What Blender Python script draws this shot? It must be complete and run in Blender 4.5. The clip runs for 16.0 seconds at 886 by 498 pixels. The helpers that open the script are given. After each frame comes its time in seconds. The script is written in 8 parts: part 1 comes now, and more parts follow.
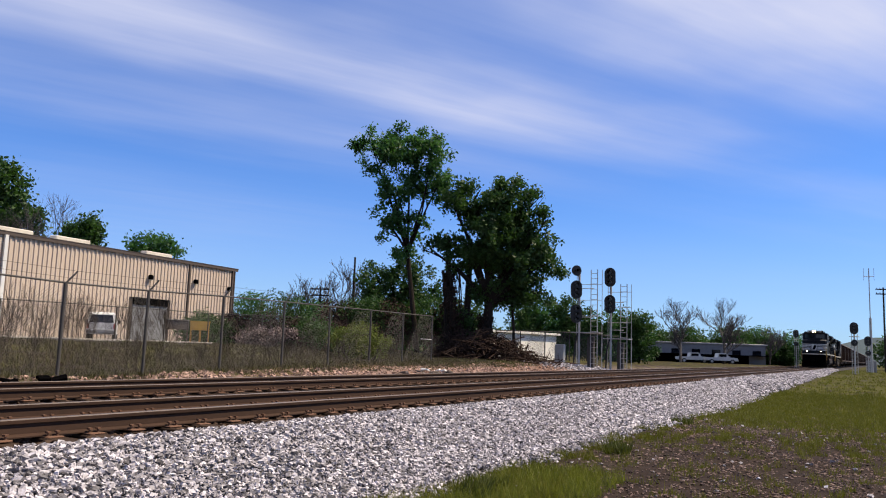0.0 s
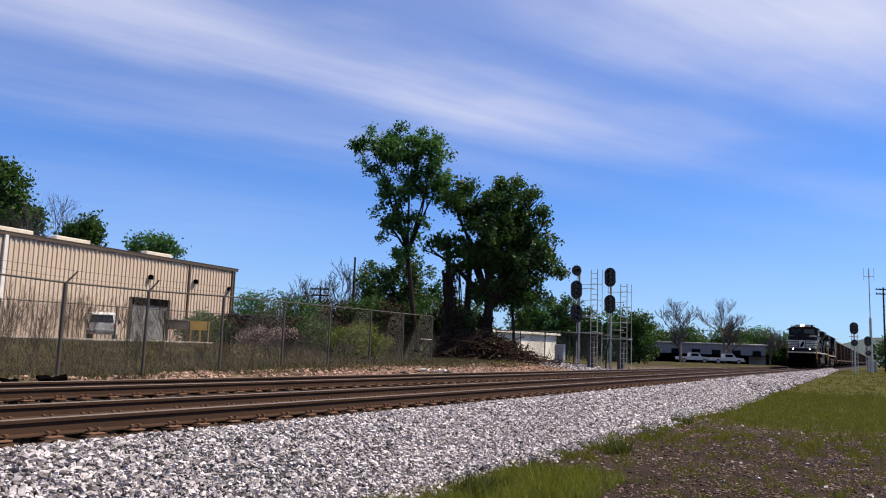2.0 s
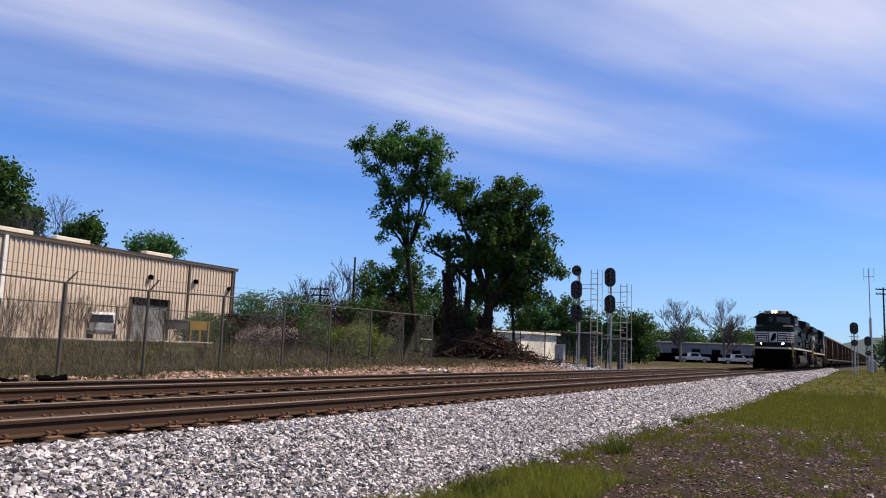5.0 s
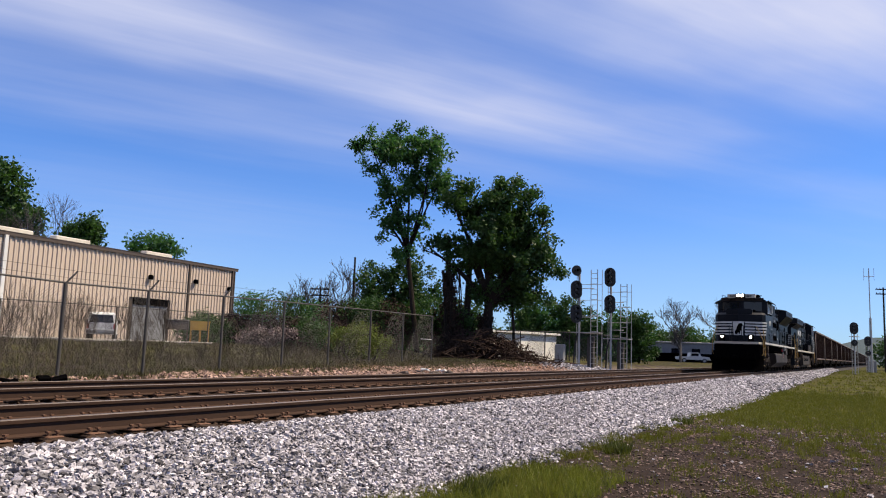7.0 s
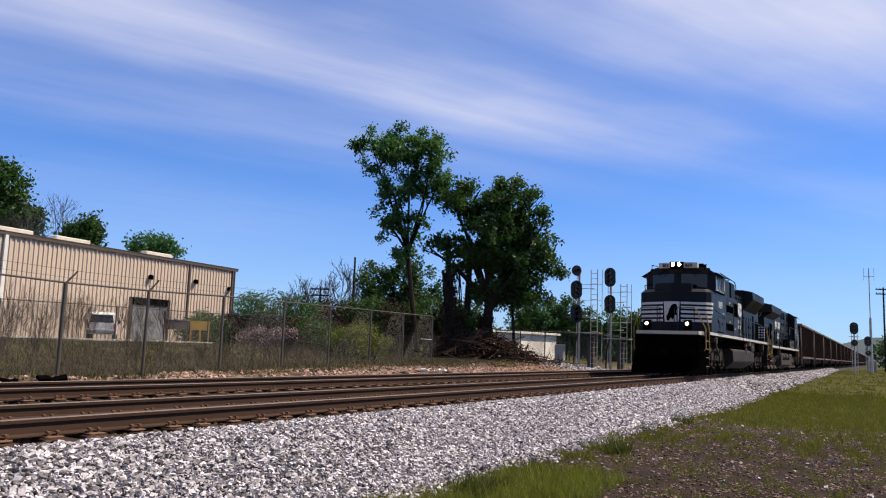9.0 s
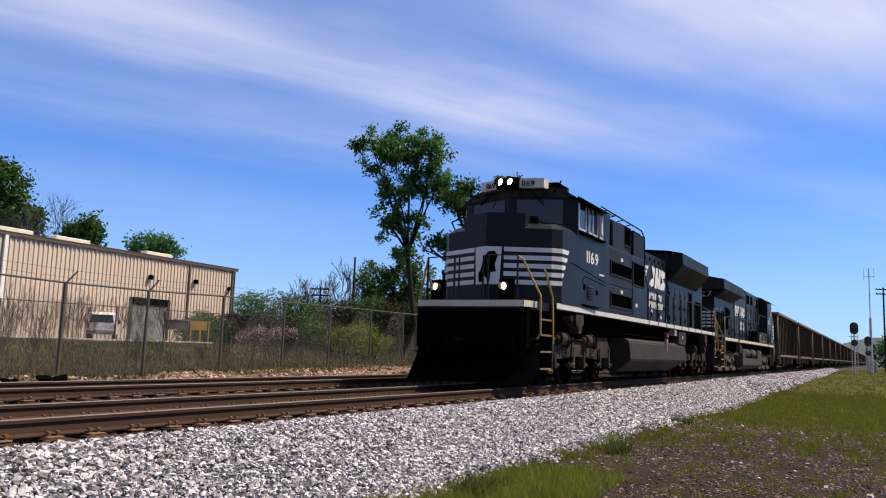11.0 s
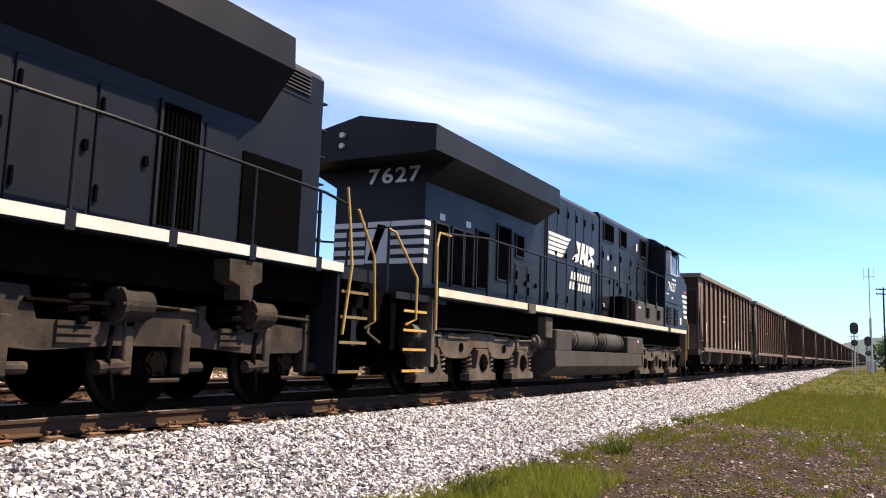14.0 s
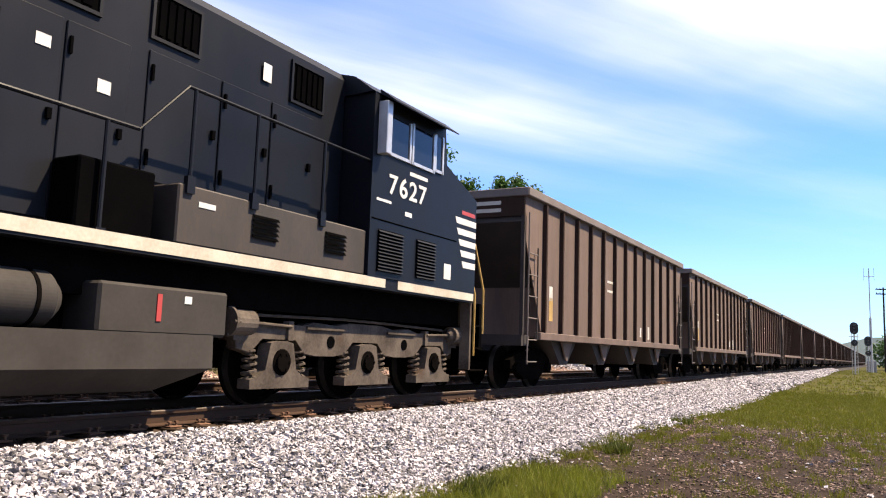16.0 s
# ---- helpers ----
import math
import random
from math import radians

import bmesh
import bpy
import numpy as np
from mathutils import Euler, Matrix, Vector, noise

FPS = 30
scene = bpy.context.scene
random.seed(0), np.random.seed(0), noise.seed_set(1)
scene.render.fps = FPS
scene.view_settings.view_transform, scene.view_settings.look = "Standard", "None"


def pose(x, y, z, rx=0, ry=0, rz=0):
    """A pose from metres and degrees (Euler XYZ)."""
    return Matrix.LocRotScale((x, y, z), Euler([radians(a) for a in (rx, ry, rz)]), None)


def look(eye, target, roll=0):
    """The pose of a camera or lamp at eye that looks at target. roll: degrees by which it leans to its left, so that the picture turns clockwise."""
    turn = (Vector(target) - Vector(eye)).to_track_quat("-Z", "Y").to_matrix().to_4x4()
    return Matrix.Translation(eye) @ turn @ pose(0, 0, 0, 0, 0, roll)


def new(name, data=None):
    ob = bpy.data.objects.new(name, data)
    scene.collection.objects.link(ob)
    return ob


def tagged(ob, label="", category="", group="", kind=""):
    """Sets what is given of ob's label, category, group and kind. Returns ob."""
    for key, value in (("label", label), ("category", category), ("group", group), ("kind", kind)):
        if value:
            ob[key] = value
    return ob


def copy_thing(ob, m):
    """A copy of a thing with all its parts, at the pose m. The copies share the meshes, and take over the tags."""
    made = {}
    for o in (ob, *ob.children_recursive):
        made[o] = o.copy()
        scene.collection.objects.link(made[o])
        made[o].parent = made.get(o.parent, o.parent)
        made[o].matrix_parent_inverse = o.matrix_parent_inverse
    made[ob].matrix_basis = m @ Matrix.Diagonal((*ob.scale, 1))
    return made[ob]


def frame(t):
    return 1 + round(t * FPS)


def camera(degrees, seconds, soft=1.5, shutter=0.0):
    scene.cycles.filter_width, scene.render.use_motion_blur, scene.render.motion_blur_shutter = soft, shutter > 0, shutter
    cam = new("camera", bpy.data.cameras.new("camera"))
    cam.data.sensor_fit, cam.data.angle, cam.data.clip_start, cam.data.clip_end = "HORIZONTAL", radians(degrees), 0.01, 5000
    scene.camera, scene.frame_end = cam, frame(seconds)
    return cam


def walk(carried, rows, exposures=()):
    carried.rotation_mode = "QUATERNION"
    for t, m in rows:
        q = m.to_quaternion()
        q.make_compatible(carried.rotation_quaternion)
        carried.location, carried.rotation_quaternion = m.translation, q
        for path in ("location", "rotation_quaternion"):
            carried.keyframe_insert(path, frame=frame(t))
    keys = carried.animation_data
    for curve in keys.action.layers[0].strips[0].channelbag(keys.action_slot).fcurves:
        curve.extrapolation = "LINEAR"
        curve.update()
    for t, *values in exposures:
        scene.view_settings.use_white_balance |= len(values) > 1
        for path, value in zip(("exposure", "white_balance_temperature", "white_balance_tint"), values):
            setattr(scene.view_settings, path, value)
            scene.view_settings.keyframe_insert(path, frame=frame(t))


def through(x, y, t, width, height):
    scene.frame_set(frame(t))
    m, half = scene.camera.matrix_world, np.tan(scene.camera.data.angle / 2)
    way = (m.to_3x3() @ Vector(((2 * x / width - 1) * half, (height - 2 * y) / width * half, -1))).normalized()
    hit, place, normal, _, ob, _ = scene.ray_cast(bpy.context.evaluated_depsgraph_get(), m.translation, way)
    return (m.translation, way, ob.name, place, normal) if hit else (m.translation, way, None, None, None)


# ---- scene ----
# The tracks run along y, the tops of the rails are at z = 0, and the near track's middle is x = 0.
cam = camera(58.81, 16.0, 1.1)
CAM = pose(7.959, 0.0, 0.796, 97.261, -1.932, 28.940)
walk(cam, [(0.0, CAM), (16.0, CAM)],
     [(0.0, 0.66, 7300, 10), (10.7, 0.66, 7300, 10), (11.3, 0.93, 7500, 10), (11.6, 1.12, 7700, 10), (12.1, 1.30, 7850, 10), (12.6, 1.45, 7900, 10), (16.0, 1.53, 7950, 10)])


# ---------------------------------------------------------------- world and sun
def make_world():
    w = bpy.data.worlds.new("sky")
    scene.world = w
    w.use_nodes = True
    nt = w.node_tree
    nt.nodes.clear()
    N, L = nt.nodes.new, nt.links.new

    def math_node(op, a, b=None, clamp=False):
        n = N("ShaderNodeMath")
        n.operation, n.use_clamp = op, clamp
        for i, v in enumerate((a, b)):
            if v is None:
                continue
            if isinstance(v, (int, float)):
                n.inputs[i].default_value = v
            else:
                L(v, n.inputs[i])
        return n.outputs[0]

    out, bg = N("ShaderNodeOutputWorld"), N("ShaderNodeBackground")
    sky = N("ShaderNodeTexSky")
    sky.sky_type, sky.sun_disc = "NISHITA", False
    sky.sun_elevation, sky.sun_rotation = radians(56), radians(56)
    sky.altitude, sky.air_density, sky.dust_density, sky.ozone_density = 100, 1.0, 0.15, 2.0
    tc, sep = N("ShaderNodeTexCoord"), N("ShaderNodeSeparateXYZ")
    L(tc.outputs["Generated"], sep.inputs[0])
    z = math_node("MAXIMUM", sep.outputs[2], 0.03)
    px, py = math_node("DIVIDE", sep.outputs[0], z), math_node("DIVIDE", sep.outputs[1], z)
    s, c = math.sin(radians(28)), math.cos(radians(28))
    along = math_node("ADD", math_node("MULTIPLY", px, s), math_node("MULTIPLY", py, c))
    across = math_node("SUBTRACT", math_node("MULTIPLY", px, c), math_node("MULTIPLY", py, s))

    def streaks(fa, fc, scale, detail):
        comb, n = N("ShaderNodeCombineXYZ"), N("ShaderNodeTexNoise")
        L(math_node("MULTIPLY", along, fa), comb.inputs[0])
        L(math_node("MULTIPLY", across, fc), comb.inputs[1])
        L(comb.outputs[0], n.inputs["Vector"])
        n.inputs["Scale"].default_value, n.inputs["Detail"].default_value = scale, detail
        n.inputs["Roughness"].default_value = 0.55
        return n.outputs["Fac"]

    warp = math_node("MULTIPLY", math_node("SUBTRACT", streaks(0.5, 0.8, 1.3, 3), 0.5), 0.9)
    q = math_node("DIVIDE", math_node("ADD", math_node("ADD", across, warp), 8.0), 8.0, True)
    ramp = N("ShaderNodeValToRGB")
    cr = ramp.color_ramp
    cr.interpolation = "B_SPLINE"
    stops = [(0.0, 0.06), (0.30, 0.16), (0.42, 0.03), (0.50, 0.08), (0.57, 0.38), (0.61, 0.12), (0.65, 0.55),
             (0.69, 0.85), (0.725, 0.5), (0.755, 0.14), (0.79, 0.6), (0.825, 1.0), (0.92, 0.8), (1.0, 0.4)]
    cr.elements[0].position, cr.elements[0].color = stops[0][0], (stops[0][1],) * 3 + (1,)
    cr.elements[1].position, cr.elements[1].color = stops[-1][0], (stops[-1][1],) * 3 + (1,)
    for pos, v in stops[1:-1]:
        e = cr.elements.new(pos)
        e.color = (v, v, v, 1)
    L(q, ramp.inputs[0])
    fine = math_node("ADD", math_node("MULTIPLY", streaks(0.35, 2.6, 1.6, 8), 0.9), math_node("MULTIPLY", streaks(0.9, 1.1, 0.7, 4), 0.9))
    fine = math_node("SUBTRACT", fine, 0.15, True)
    fade = N("ShaderNodeMapRange")
    L(along, fade.inputs[0])
    fade.interpolation_type = "SMOOTHSTEP"
    fade.inputs[1].default_value, fade.inputs[2].default_value, fade.inputs[3].default_value, fade.inputs[4].default_value = 1.7, 3.8, 1.0, 0.22
    amount = math_node("MULTIPLY", math_node("MULTIPLY", math_node("MULTIPLY", ramp.outputs[0], fine), fade.outputs[0]), 1.15, True)
    haze = N("ShaderNodeMapRange")
    L(sep.outputs[2], haze.inputs[0])
    haze.interpolation_type = "SMOOTHSTEP"
    haze.inputs[1].default_value, haze.inputs[2].default_value, haze.inputs[3].default_value, haze.inputs[4].default_value = 0.0, 0.24, 0.30, 0.0
    amount = math_node("ADD", amount, haze.outputs[0], True)
    mix = N("ShaderNodeMix")
    mix.data_type = "RGBA"
    L(amount, mix.inputs[0])
    tint = N("ShaderNodeMix")
    tint.data_type, tint.blend_type = "RGBA", "MULTIPLY"
    tint.inputs[0].default_value = 1.0
    L(sky.outputs[0], tint.inputs[6])
    tint.inputs[7].default_value = SKY_TINT
    L(tint.outputs[2], mix.inputs[6])
    mix.inputs[7].default_value = CLOUD
    L(mix.outputs[2], bg.inputs[0])
    bg.inputs[1].default_value = 0.06
    L(bg.outputs[0], out.inputs[0])


SKY_TINT = (0.43, 0.94, 1.84, 1)
CLOUD = (6.9, 7.7, 10.8, 1)
random.seed(4)
make_world()
SUN_WAY = Vector((0.60, 0.42, 1.08)).normalized()
sun = new("sun", bpy.data.lights.new("sun", "SUN"))
sun.data.energy, sun.data.angle, sun.data.color = 5.0, radians(0.53), (1.0, 0.90, 0.76)
sun.matrix_world = look(SUN_WAY * 60, (0, 0, 0))


# ---------------------------------------------------------------- materials
def shade(name, color, other=None, rough=0.7, metal=0.0, scale=6.0, fine=60.0, bump=0.15, amount=0.6, depth=0.01, island=0.0, objrand=0.0, stretch=(1, 1, 1), third=None, third_at=0.6, spec=0.5):
    """A surface of two colours mixed by coarse and fine noise, with relief; third: stains at a third scale."""
    m = bpy.data.materials.new(name)
    m.use_nodes = True
    nt = m.node_tree
    N, L = nt.nodes.new, nt.links.new
    b = nt.nodes["Principled BSDF"]
    tc, mp = N("ShaderNodeTexCoord"), N("ShaderNodeMapping")
    mp.inputs["Scale"].default_value = stretch
    L(tc.outputs["Object"], mp.inputs[0])

    def noise_tex(s, detail=4):
        n = N("ShaderNodeTexNoise")
        n.inputs["Scale"].default_value, n.inputs["Detail"].default_value = s, detail
        L(mp.outputs[0], n.inputs["Vector"])
        return n.outputs["Fac"]

    def mixed(f, a, c):
        n = N("ShaderNodeMix")
        n.data_type = "RGBA"
        L(f, n.inputs[0])
        for i, v in ((6, a), (7, c)):
            if isinstance(v, tuple):
                n.inputs[i].default_value = (*v, 1)
            else:
                L(v, n.inputs[i])
        return n.outputs[2]

    def ranged(f, lo, hi, to=1.0):
        n = N("ShaderNodeMapRange")
        L(f, n.inputs[0])
        n.inputs[1].default_value, n.inputs[2].default_value, n.inputs[4].default_value = lo, hi, to
        return n.outputs[0]

    other = other or tuple(min(1, v * 0.7) for v in color)
    coarse, small = noise_tex(scale, 5), noise_tex(fine, 3)
    add = N("ShaderNodeMath")
    add.operation = "MULTIPLY_ADD"
    L(small, add.inputs[0])
    add.inputs[1].default_value = 0.45
    L(coarse, add.inputs[2])
    col = mixed(ranged(add.outputs[0], 0.72 - 0.3, 0.72 + 0.3, amount * 1.4), color, other)
    if third:
        col = mixed(ranged(noise_tex(scale * 0.31, 6), third_at, third_at + 0.12), col, third)
    if island or objrand:
        if island:
            g = N("ShaderNodeNewGeometry")
            r = g.outputs["Random Per Island"]
        else:
            g = N("ShaderNodeObjectInfo")
            r = g.outputs["Random"]
        k = island or objrand
        hs = N("ShaderNodeHueSaturation")
        L(col, hs.inputs["Color"])
        mr = N("ShaderNodeMapRange")
        L(r, mr.inputs[0])
        mr.inputs[3].default_value, mr.inputs[4].default_value = 1 - k, 1 + k
        L(mr.outputs[0], hs.inputs["Value"])
        col = hs.outputs[0]
    L(col, b.inputs["Base Color"])
    b.inputs["Metallic"].default_value = metal
    b.inputs["Specular IOR Level"].default_value = spec
    mr = N("ShaderNodeMapRange")
    L(coarse, mr.inputs[0])
    mr.inputs[3].default_value, mr.inputs[4].default_value = max(0.03, rough - 0.12), min(1, rough + 0.12)
    L(mr.outputs[0], b.inputs["Roughness"])
    if bump:
        bp = N("ShaderNodeBump")
        bp.inputs["Strength"].default_value, bp.inputs["Distance"].default_value = bump, depth
        L(add.outputs[0], bp.inputs["Height"])
        L(bp.outputs[0], b.inputs["Normal"])
    return m


def glow(name, color, strength):
    m = bpy.data.materials.new(name)
    m.use_nodes = True
    b = m.node_tree.nodes["Principled BSDF"]
    b.inputs["Base Color"].default_value = (*color, 1)
    b.inputs["Emission Color"].default_value = (*color, 1)
    b.inputs["Emission Strength"].default_value = strength
    return m


def glassy(name, color, rough=0.05):
    m = bpy.data.materials.new(name)
    m.use_nodes = True
    b = m.node_tree.nodes["Principled BSDF"]
    b.inputs["Base Color"].default_value = (*color, 1)
    b.inputs["Roughness"].default_value = rough
    b.inputs["IOR"].default_value = 1.5
    b.inputs["Specular IOR Level"].default_value = 0.4
    b.inputs["Transmission Weight"].default_value = 0.0
    return m


def leafy(name, color, other, through=0.35):
    m = shade(name, color, other, rough=0.55, scale=0.9, fine=9, bump=0, island=0.35, spec=0.2)
    b = m.node_tree.nodes["Principled BSDF"]
    t, mx = m.node_tree.nodes.new("ShaderNodeBsdfTranslucent"), m.node_tree.nodes.new("ShaderNodeMixShader")
    t.inputs[0].default_value = (other[0] * 1.5, other[1] * 1.8, other[2] * 1.1, 1)
    mx.inputs[0].default_value = through
    L = m.node_tree.links.new
    L(b.outputs[0], mx.inputs[1])
    L(t.outputs[0], mx.inputs[2])
    L(mx.outputs[0], m.node_tree.nodes["Material Output"].inputs[0])
    return m


M = {}
M["black"] = shade("black locomotive paint", (0.0043, 0.0052, 0.0082), (0.0066, 0.0074, 0.0100), rough=0.42, scale=1.3, fine=14, bump=0.05, third=(0.0105, 0.0110, 0.0138), third_at=0.56, stretch=(1, 1, 0.45), spec=0.12)
M["black2"] = shade("dusty black paint", (0.0056, 0.0066, 0.0100), (0.0085, 0.0094, 0.0125), rough=0.5, scale=1.1, fine=20, bump=0.06, third=(0.0135, 0.0135, 0.0150), third_at=0.56, stretch=(1, 1, 0.45), spec=0.10)
M["dirtyblack"] = shade("brown dusted black paint", (0.034, 0.021, 0.0145), (0.012, 0.0088, 0.0075), rough=0.7, amount=0.85, scale=1.8, fine=25, bump=0.08, stretch=(1, 1, 0.5))
# Near-black for grilles; also paints shade on pilot, plow, step wells and openings.
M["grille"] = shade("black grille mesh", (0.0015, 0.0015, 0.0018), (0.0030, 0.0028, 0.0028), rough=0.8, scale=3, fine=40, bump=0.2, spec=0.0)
M["truck"] = shade("dusty grey brown truck castings", (0.058, 0.044, 0.036), (0.012, 0.0095, 0.0085), spec=0.1, rough=0.85, amount=0.8, scale=3.5, fine=30, bump=0.3, third=(0.018, 0.0150, 0.0138), third_at=0.52)
# Underbody steel: colour lowered to near black to carry the shade underneath.
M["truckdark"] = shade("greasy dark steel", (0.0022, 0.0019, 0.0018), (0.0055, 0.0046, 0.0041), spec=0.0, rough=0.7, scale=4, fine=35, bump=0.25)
M["tank"] = shade("road dusted fuel tank", (0.024, 0.0195, 0.0175), (0.011, 0.0095, 0.009), spec=0.2, rough=0.75, scale=1.6, fine=22, bump=0.08, stretch=(1, 0.5, 1))
M["truckpale"] = shade("pale dusted truck castings", (0.105, 0.085, 0.071), (0.034, 0.027, 0.023), spec=0.1, rough=0.88, scale=2.6, fine=26, bump=0.3, amount=0.8, third=(0.055, 0.030, 0.021), third_at=0.60)
M["tankpale"] = shade("pale dusted fuel tank", (0.042, 0.037, 0.034), (0.022, 0.0195, 0.018), spec=0.15, rough=0.8, scale=1.4, fine=20, bump=0.08, third=(0.020, 0.0165, 0.015), third_at=0.58)
M["sillclean"] = shade("white sill stripe", (0.46, 0.45, 0.42), (0.32, 0.30, 0.265), rough=0.55, scale=2.5, fine=30, bump=0.04)
M["white"] = shade("white lettering paint", (0.52, 0.52, 0.505), (0.39, 0.38, 0.36), rough=0.5, scale=3, fine=40, bump=0.03)
M["sillwhite"] = shade("soiled white sill stripe", (0.50, 0.465, 0.385), (0.27, 0.225, 0.165), rough=0.6, scale=2.2, fine=30, bump=0.05, third=(0.297, 0.218, 0.132), third_at=0.6)
M["yellow"] = shade("safety yellow handrail paint", (0.40, 0.235, 0.045), (0.20, 0.12, 0.035), rough=0.5, scale=5, fine=50, bump=0.05)
# Step edges: safety yellow darkened, the shade of the wells in the colour.
M["stepedge"] = shade("dusty worn yellow step edge", (0.15, 0.095, 0.03), (0.06, 0.042, 0.02), rough=0.7, scale=6, fine=40, bump=0.05)
M["steel"] = shade("polished wheel tread", (0.231, 0.218, 0.205), (0.132, 0.119, 0.112), rough=0.35, metal=0.9, scale=6, fine=50, bump=0.05)
M["glass"] = glassy("dark cab glass", (0.006, 0.008, 0.012), 0.06)
M["winframe"] = shade("bare aluminium window frame", (0.496, 0.504, 0.512), (0.297, 0.297, 0.304), rough=0.4, metal=0.5, scale=5, fine=50, bump=0.03)
M["lamp"] = glow("lit headlamp", (1.0, 0.74, 0.52), 16.0)
M["numboard"] = shade("pale number board", (0.496, 0.464, 0.4), (0.33, 0.297, 0.251), rough=0.4, scale=4, fine=40, bump=0.02)
M["hopper"] = shade("rusty brown hopper paint", (0.112, 0.070, 0.052), (0.062, 0.038, 0.029), rough=0.8, scale=1.7, fine=18, bump=0.1, amount=0.75, stretch=(1, 1, 0.22), third=(0.040, 0.0250, 0.0200), third_at=0.60, objrand=0.15)
# Ribs and end sheets: shade of their unlit faces put into the colour.
M["ribshade"] = shade("dark rusty ribs", (0.036, 0.0195, 0.0140), (0.018, 0.0105, 0.0082), rough=0.85, scale=2.5, fine=25, bump=0.1, stretch=(1, 1, 0.3), spec=0.1)
# Ends, slopes and bays: darker brown paints the shade they stand in.
M["hoppershade"] = shade("dark brown hopper steel", (0.020, 0.0125, 0.010), (0.010, 0.0072, 0.0065), rough=0.85, scale=2, fine=25, bump=0.15)
M["hoppertop"] = shade("grey worn top chord", (0.132, 0.106, 0.0924), (0.0792, 0.0627, 0.0561), rough=0.75, scale=2, fine=25, bump=0.1)
M["coal"] = shade("coal", (0.0099, 0.00924, 0.00924), (0.0231, 0.0218, 0.0211), rough=0.6, scale=8, fine=40, bump=0.8, depth=0.05)
M["rail"] = shade("rusty rail", (0.052, 0.028, 0.018), (0.024, 0.014, 0.010), rough=0.85, scale=3, fine=40, bump=0.2, stretch=(1, 0.25, 1), spec=0.15)
M["railtop"] = shade("worn railhead", (0.115, 0.088, 0.073), (0.06, 0.045, 0.037), rough=0.5, metal=0.25, scale=3, fine=30, bump=0.03, stretch=(1, 0.1, 1))
M["tie"] = shade("weathered creosote tie", (0.045, 0.028, 0.019), (0.018, 0.012, 0.009), rough=0.95, scale=5, fine=60, bump=0.6, stretch=(0.3, 1, 1), objrand=0.25, spec=0.1)
M["plate"] = shade("rusty tie plate", (0.132, 0.0594, 0.0297), (0.066, 0.033, 0.0198), rough=0.9, scale=8, fine=60, bump=0.3)
M["stone"] = shade("crushed grey limestone", (0.46, 0.436, 0.458), (0.125, 0.116, 0.126), rough=0.9, scale=16, fine=70, bump=0.25, amount=0.75, island=0.8, spec=0.2)
# Bed under the pale stones: shade of the gaps painted as dark colour.
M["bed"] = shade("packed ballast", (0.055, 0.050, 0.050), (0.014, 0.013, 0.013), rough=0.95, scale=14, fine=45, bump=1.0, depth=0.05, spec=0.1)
M["bedbrown"] = shade("brown dusted ballast", (0.055, 0.034, 0.023), (0.026, 0.017, 0.012), rough=0.95, scale=10, fine=40, bump=1.0, depth=0.04, spec=0.08)
M["galv"] = shade("galvanised steel", (0.4, 0.4, 0.39), (0.28, 0.28, 0.27), rough=0.5, metal=0.35, scale=5, fine=40, bump=0.05)
M["fence"] = shade("weathered fence steel", (0.060, 0.055, 0.050), (0.034, 0.031, 0.029), rough=0.7, metal=0.2, scale=5, fine=40, bump=0.05)
M["signal"] = shade("black signal backing", (0.00792, 0.00792, 0.00858), (0.0132, 0.0132, 0.0132), rough=0.55, scale=4, fine=40, bump=0.05)
M["tan"] = shade("tan corrugated cladding", (0.47, 0.385, 0.315), (0.40, 0.325, 0.26), rough=0.6, scale=0.4, fine=6, bump=0.03, stretch=(1, 1, 0.3), spec=0.25)
M["tantrim"] = shade("brown eave trim", (0.066, 0.0462, 0.033), (0.0462, 0.033, 0.0264), rough=0.6, scale=2, fine=20, bump=0.05)
M["whitepaint"] = shade("white painted metal", (0.592, 0.592, 0.576), (0.48, 0.48, 0.464), rough=0.5, scale=1.5, fine=20, bump=0.05)
M["greypaint"] = shade("grey painted metal", (0.198, 0.205, 0.211), (0.132, 0.132, 0.139), rough=0.55, scale=1.5, fine=20, bump=0.05)
M["bark"] = shade("furrowed grey brown bark", (0.030, 0.0235, 0.019), (0.012, 0.0098, 0.0082), rough=0.95, scale=3, fine=22, bump=0.8, depth=0.03, stretch=(1, 1, 0.25), spec=0.15)
M["barktwig"] = shade("grey bare twigs", (0.075, 0.066, 0.062), (0.042, 0.037, 0.035), rough=0.9, scale=3, fine=20, bump=0)
M["leaf"] = leafy("spring leaves", (0.019, 0.062, 0.021), (0.046, 0.112, 0.034), 0.3)
M["leafdark"] = leafy("dark leaves", (0.012, 0.034, 0.010), (0.040, 0.086, 0.020), 0.2)
M["leaflime"] = leafy("fresh yellow green leaves", (0.085, 0.098, 0.014), (0.15, 0.15, 0.028), 0.25)
M["grassblade"] = leafy("grass blades", (0.074, 0.073, 0.010), (0.130, 0.122, 0.021), 0.2)
M["drygrass"] = leafy("dry weed stems", (0.085, 0.064, 0.046), (0.046, 0.034, 0.025), 0.1)
M["brush"] = shade("dead brush", (0.054, 0.035, 0.027), (0.024, 0.016, 0.013), rough=0.95, scale=4, fine=20, bump=0, island=0.4, spec=0.1)
M["palebrush"] = shade("sun-bleached dead brush", (0.24, 0.185, 0.175), (0.09, 0.066, 0.060), rough=0.95, scale=3, fine=14, bump=0, island=0.5, spec=0.1)
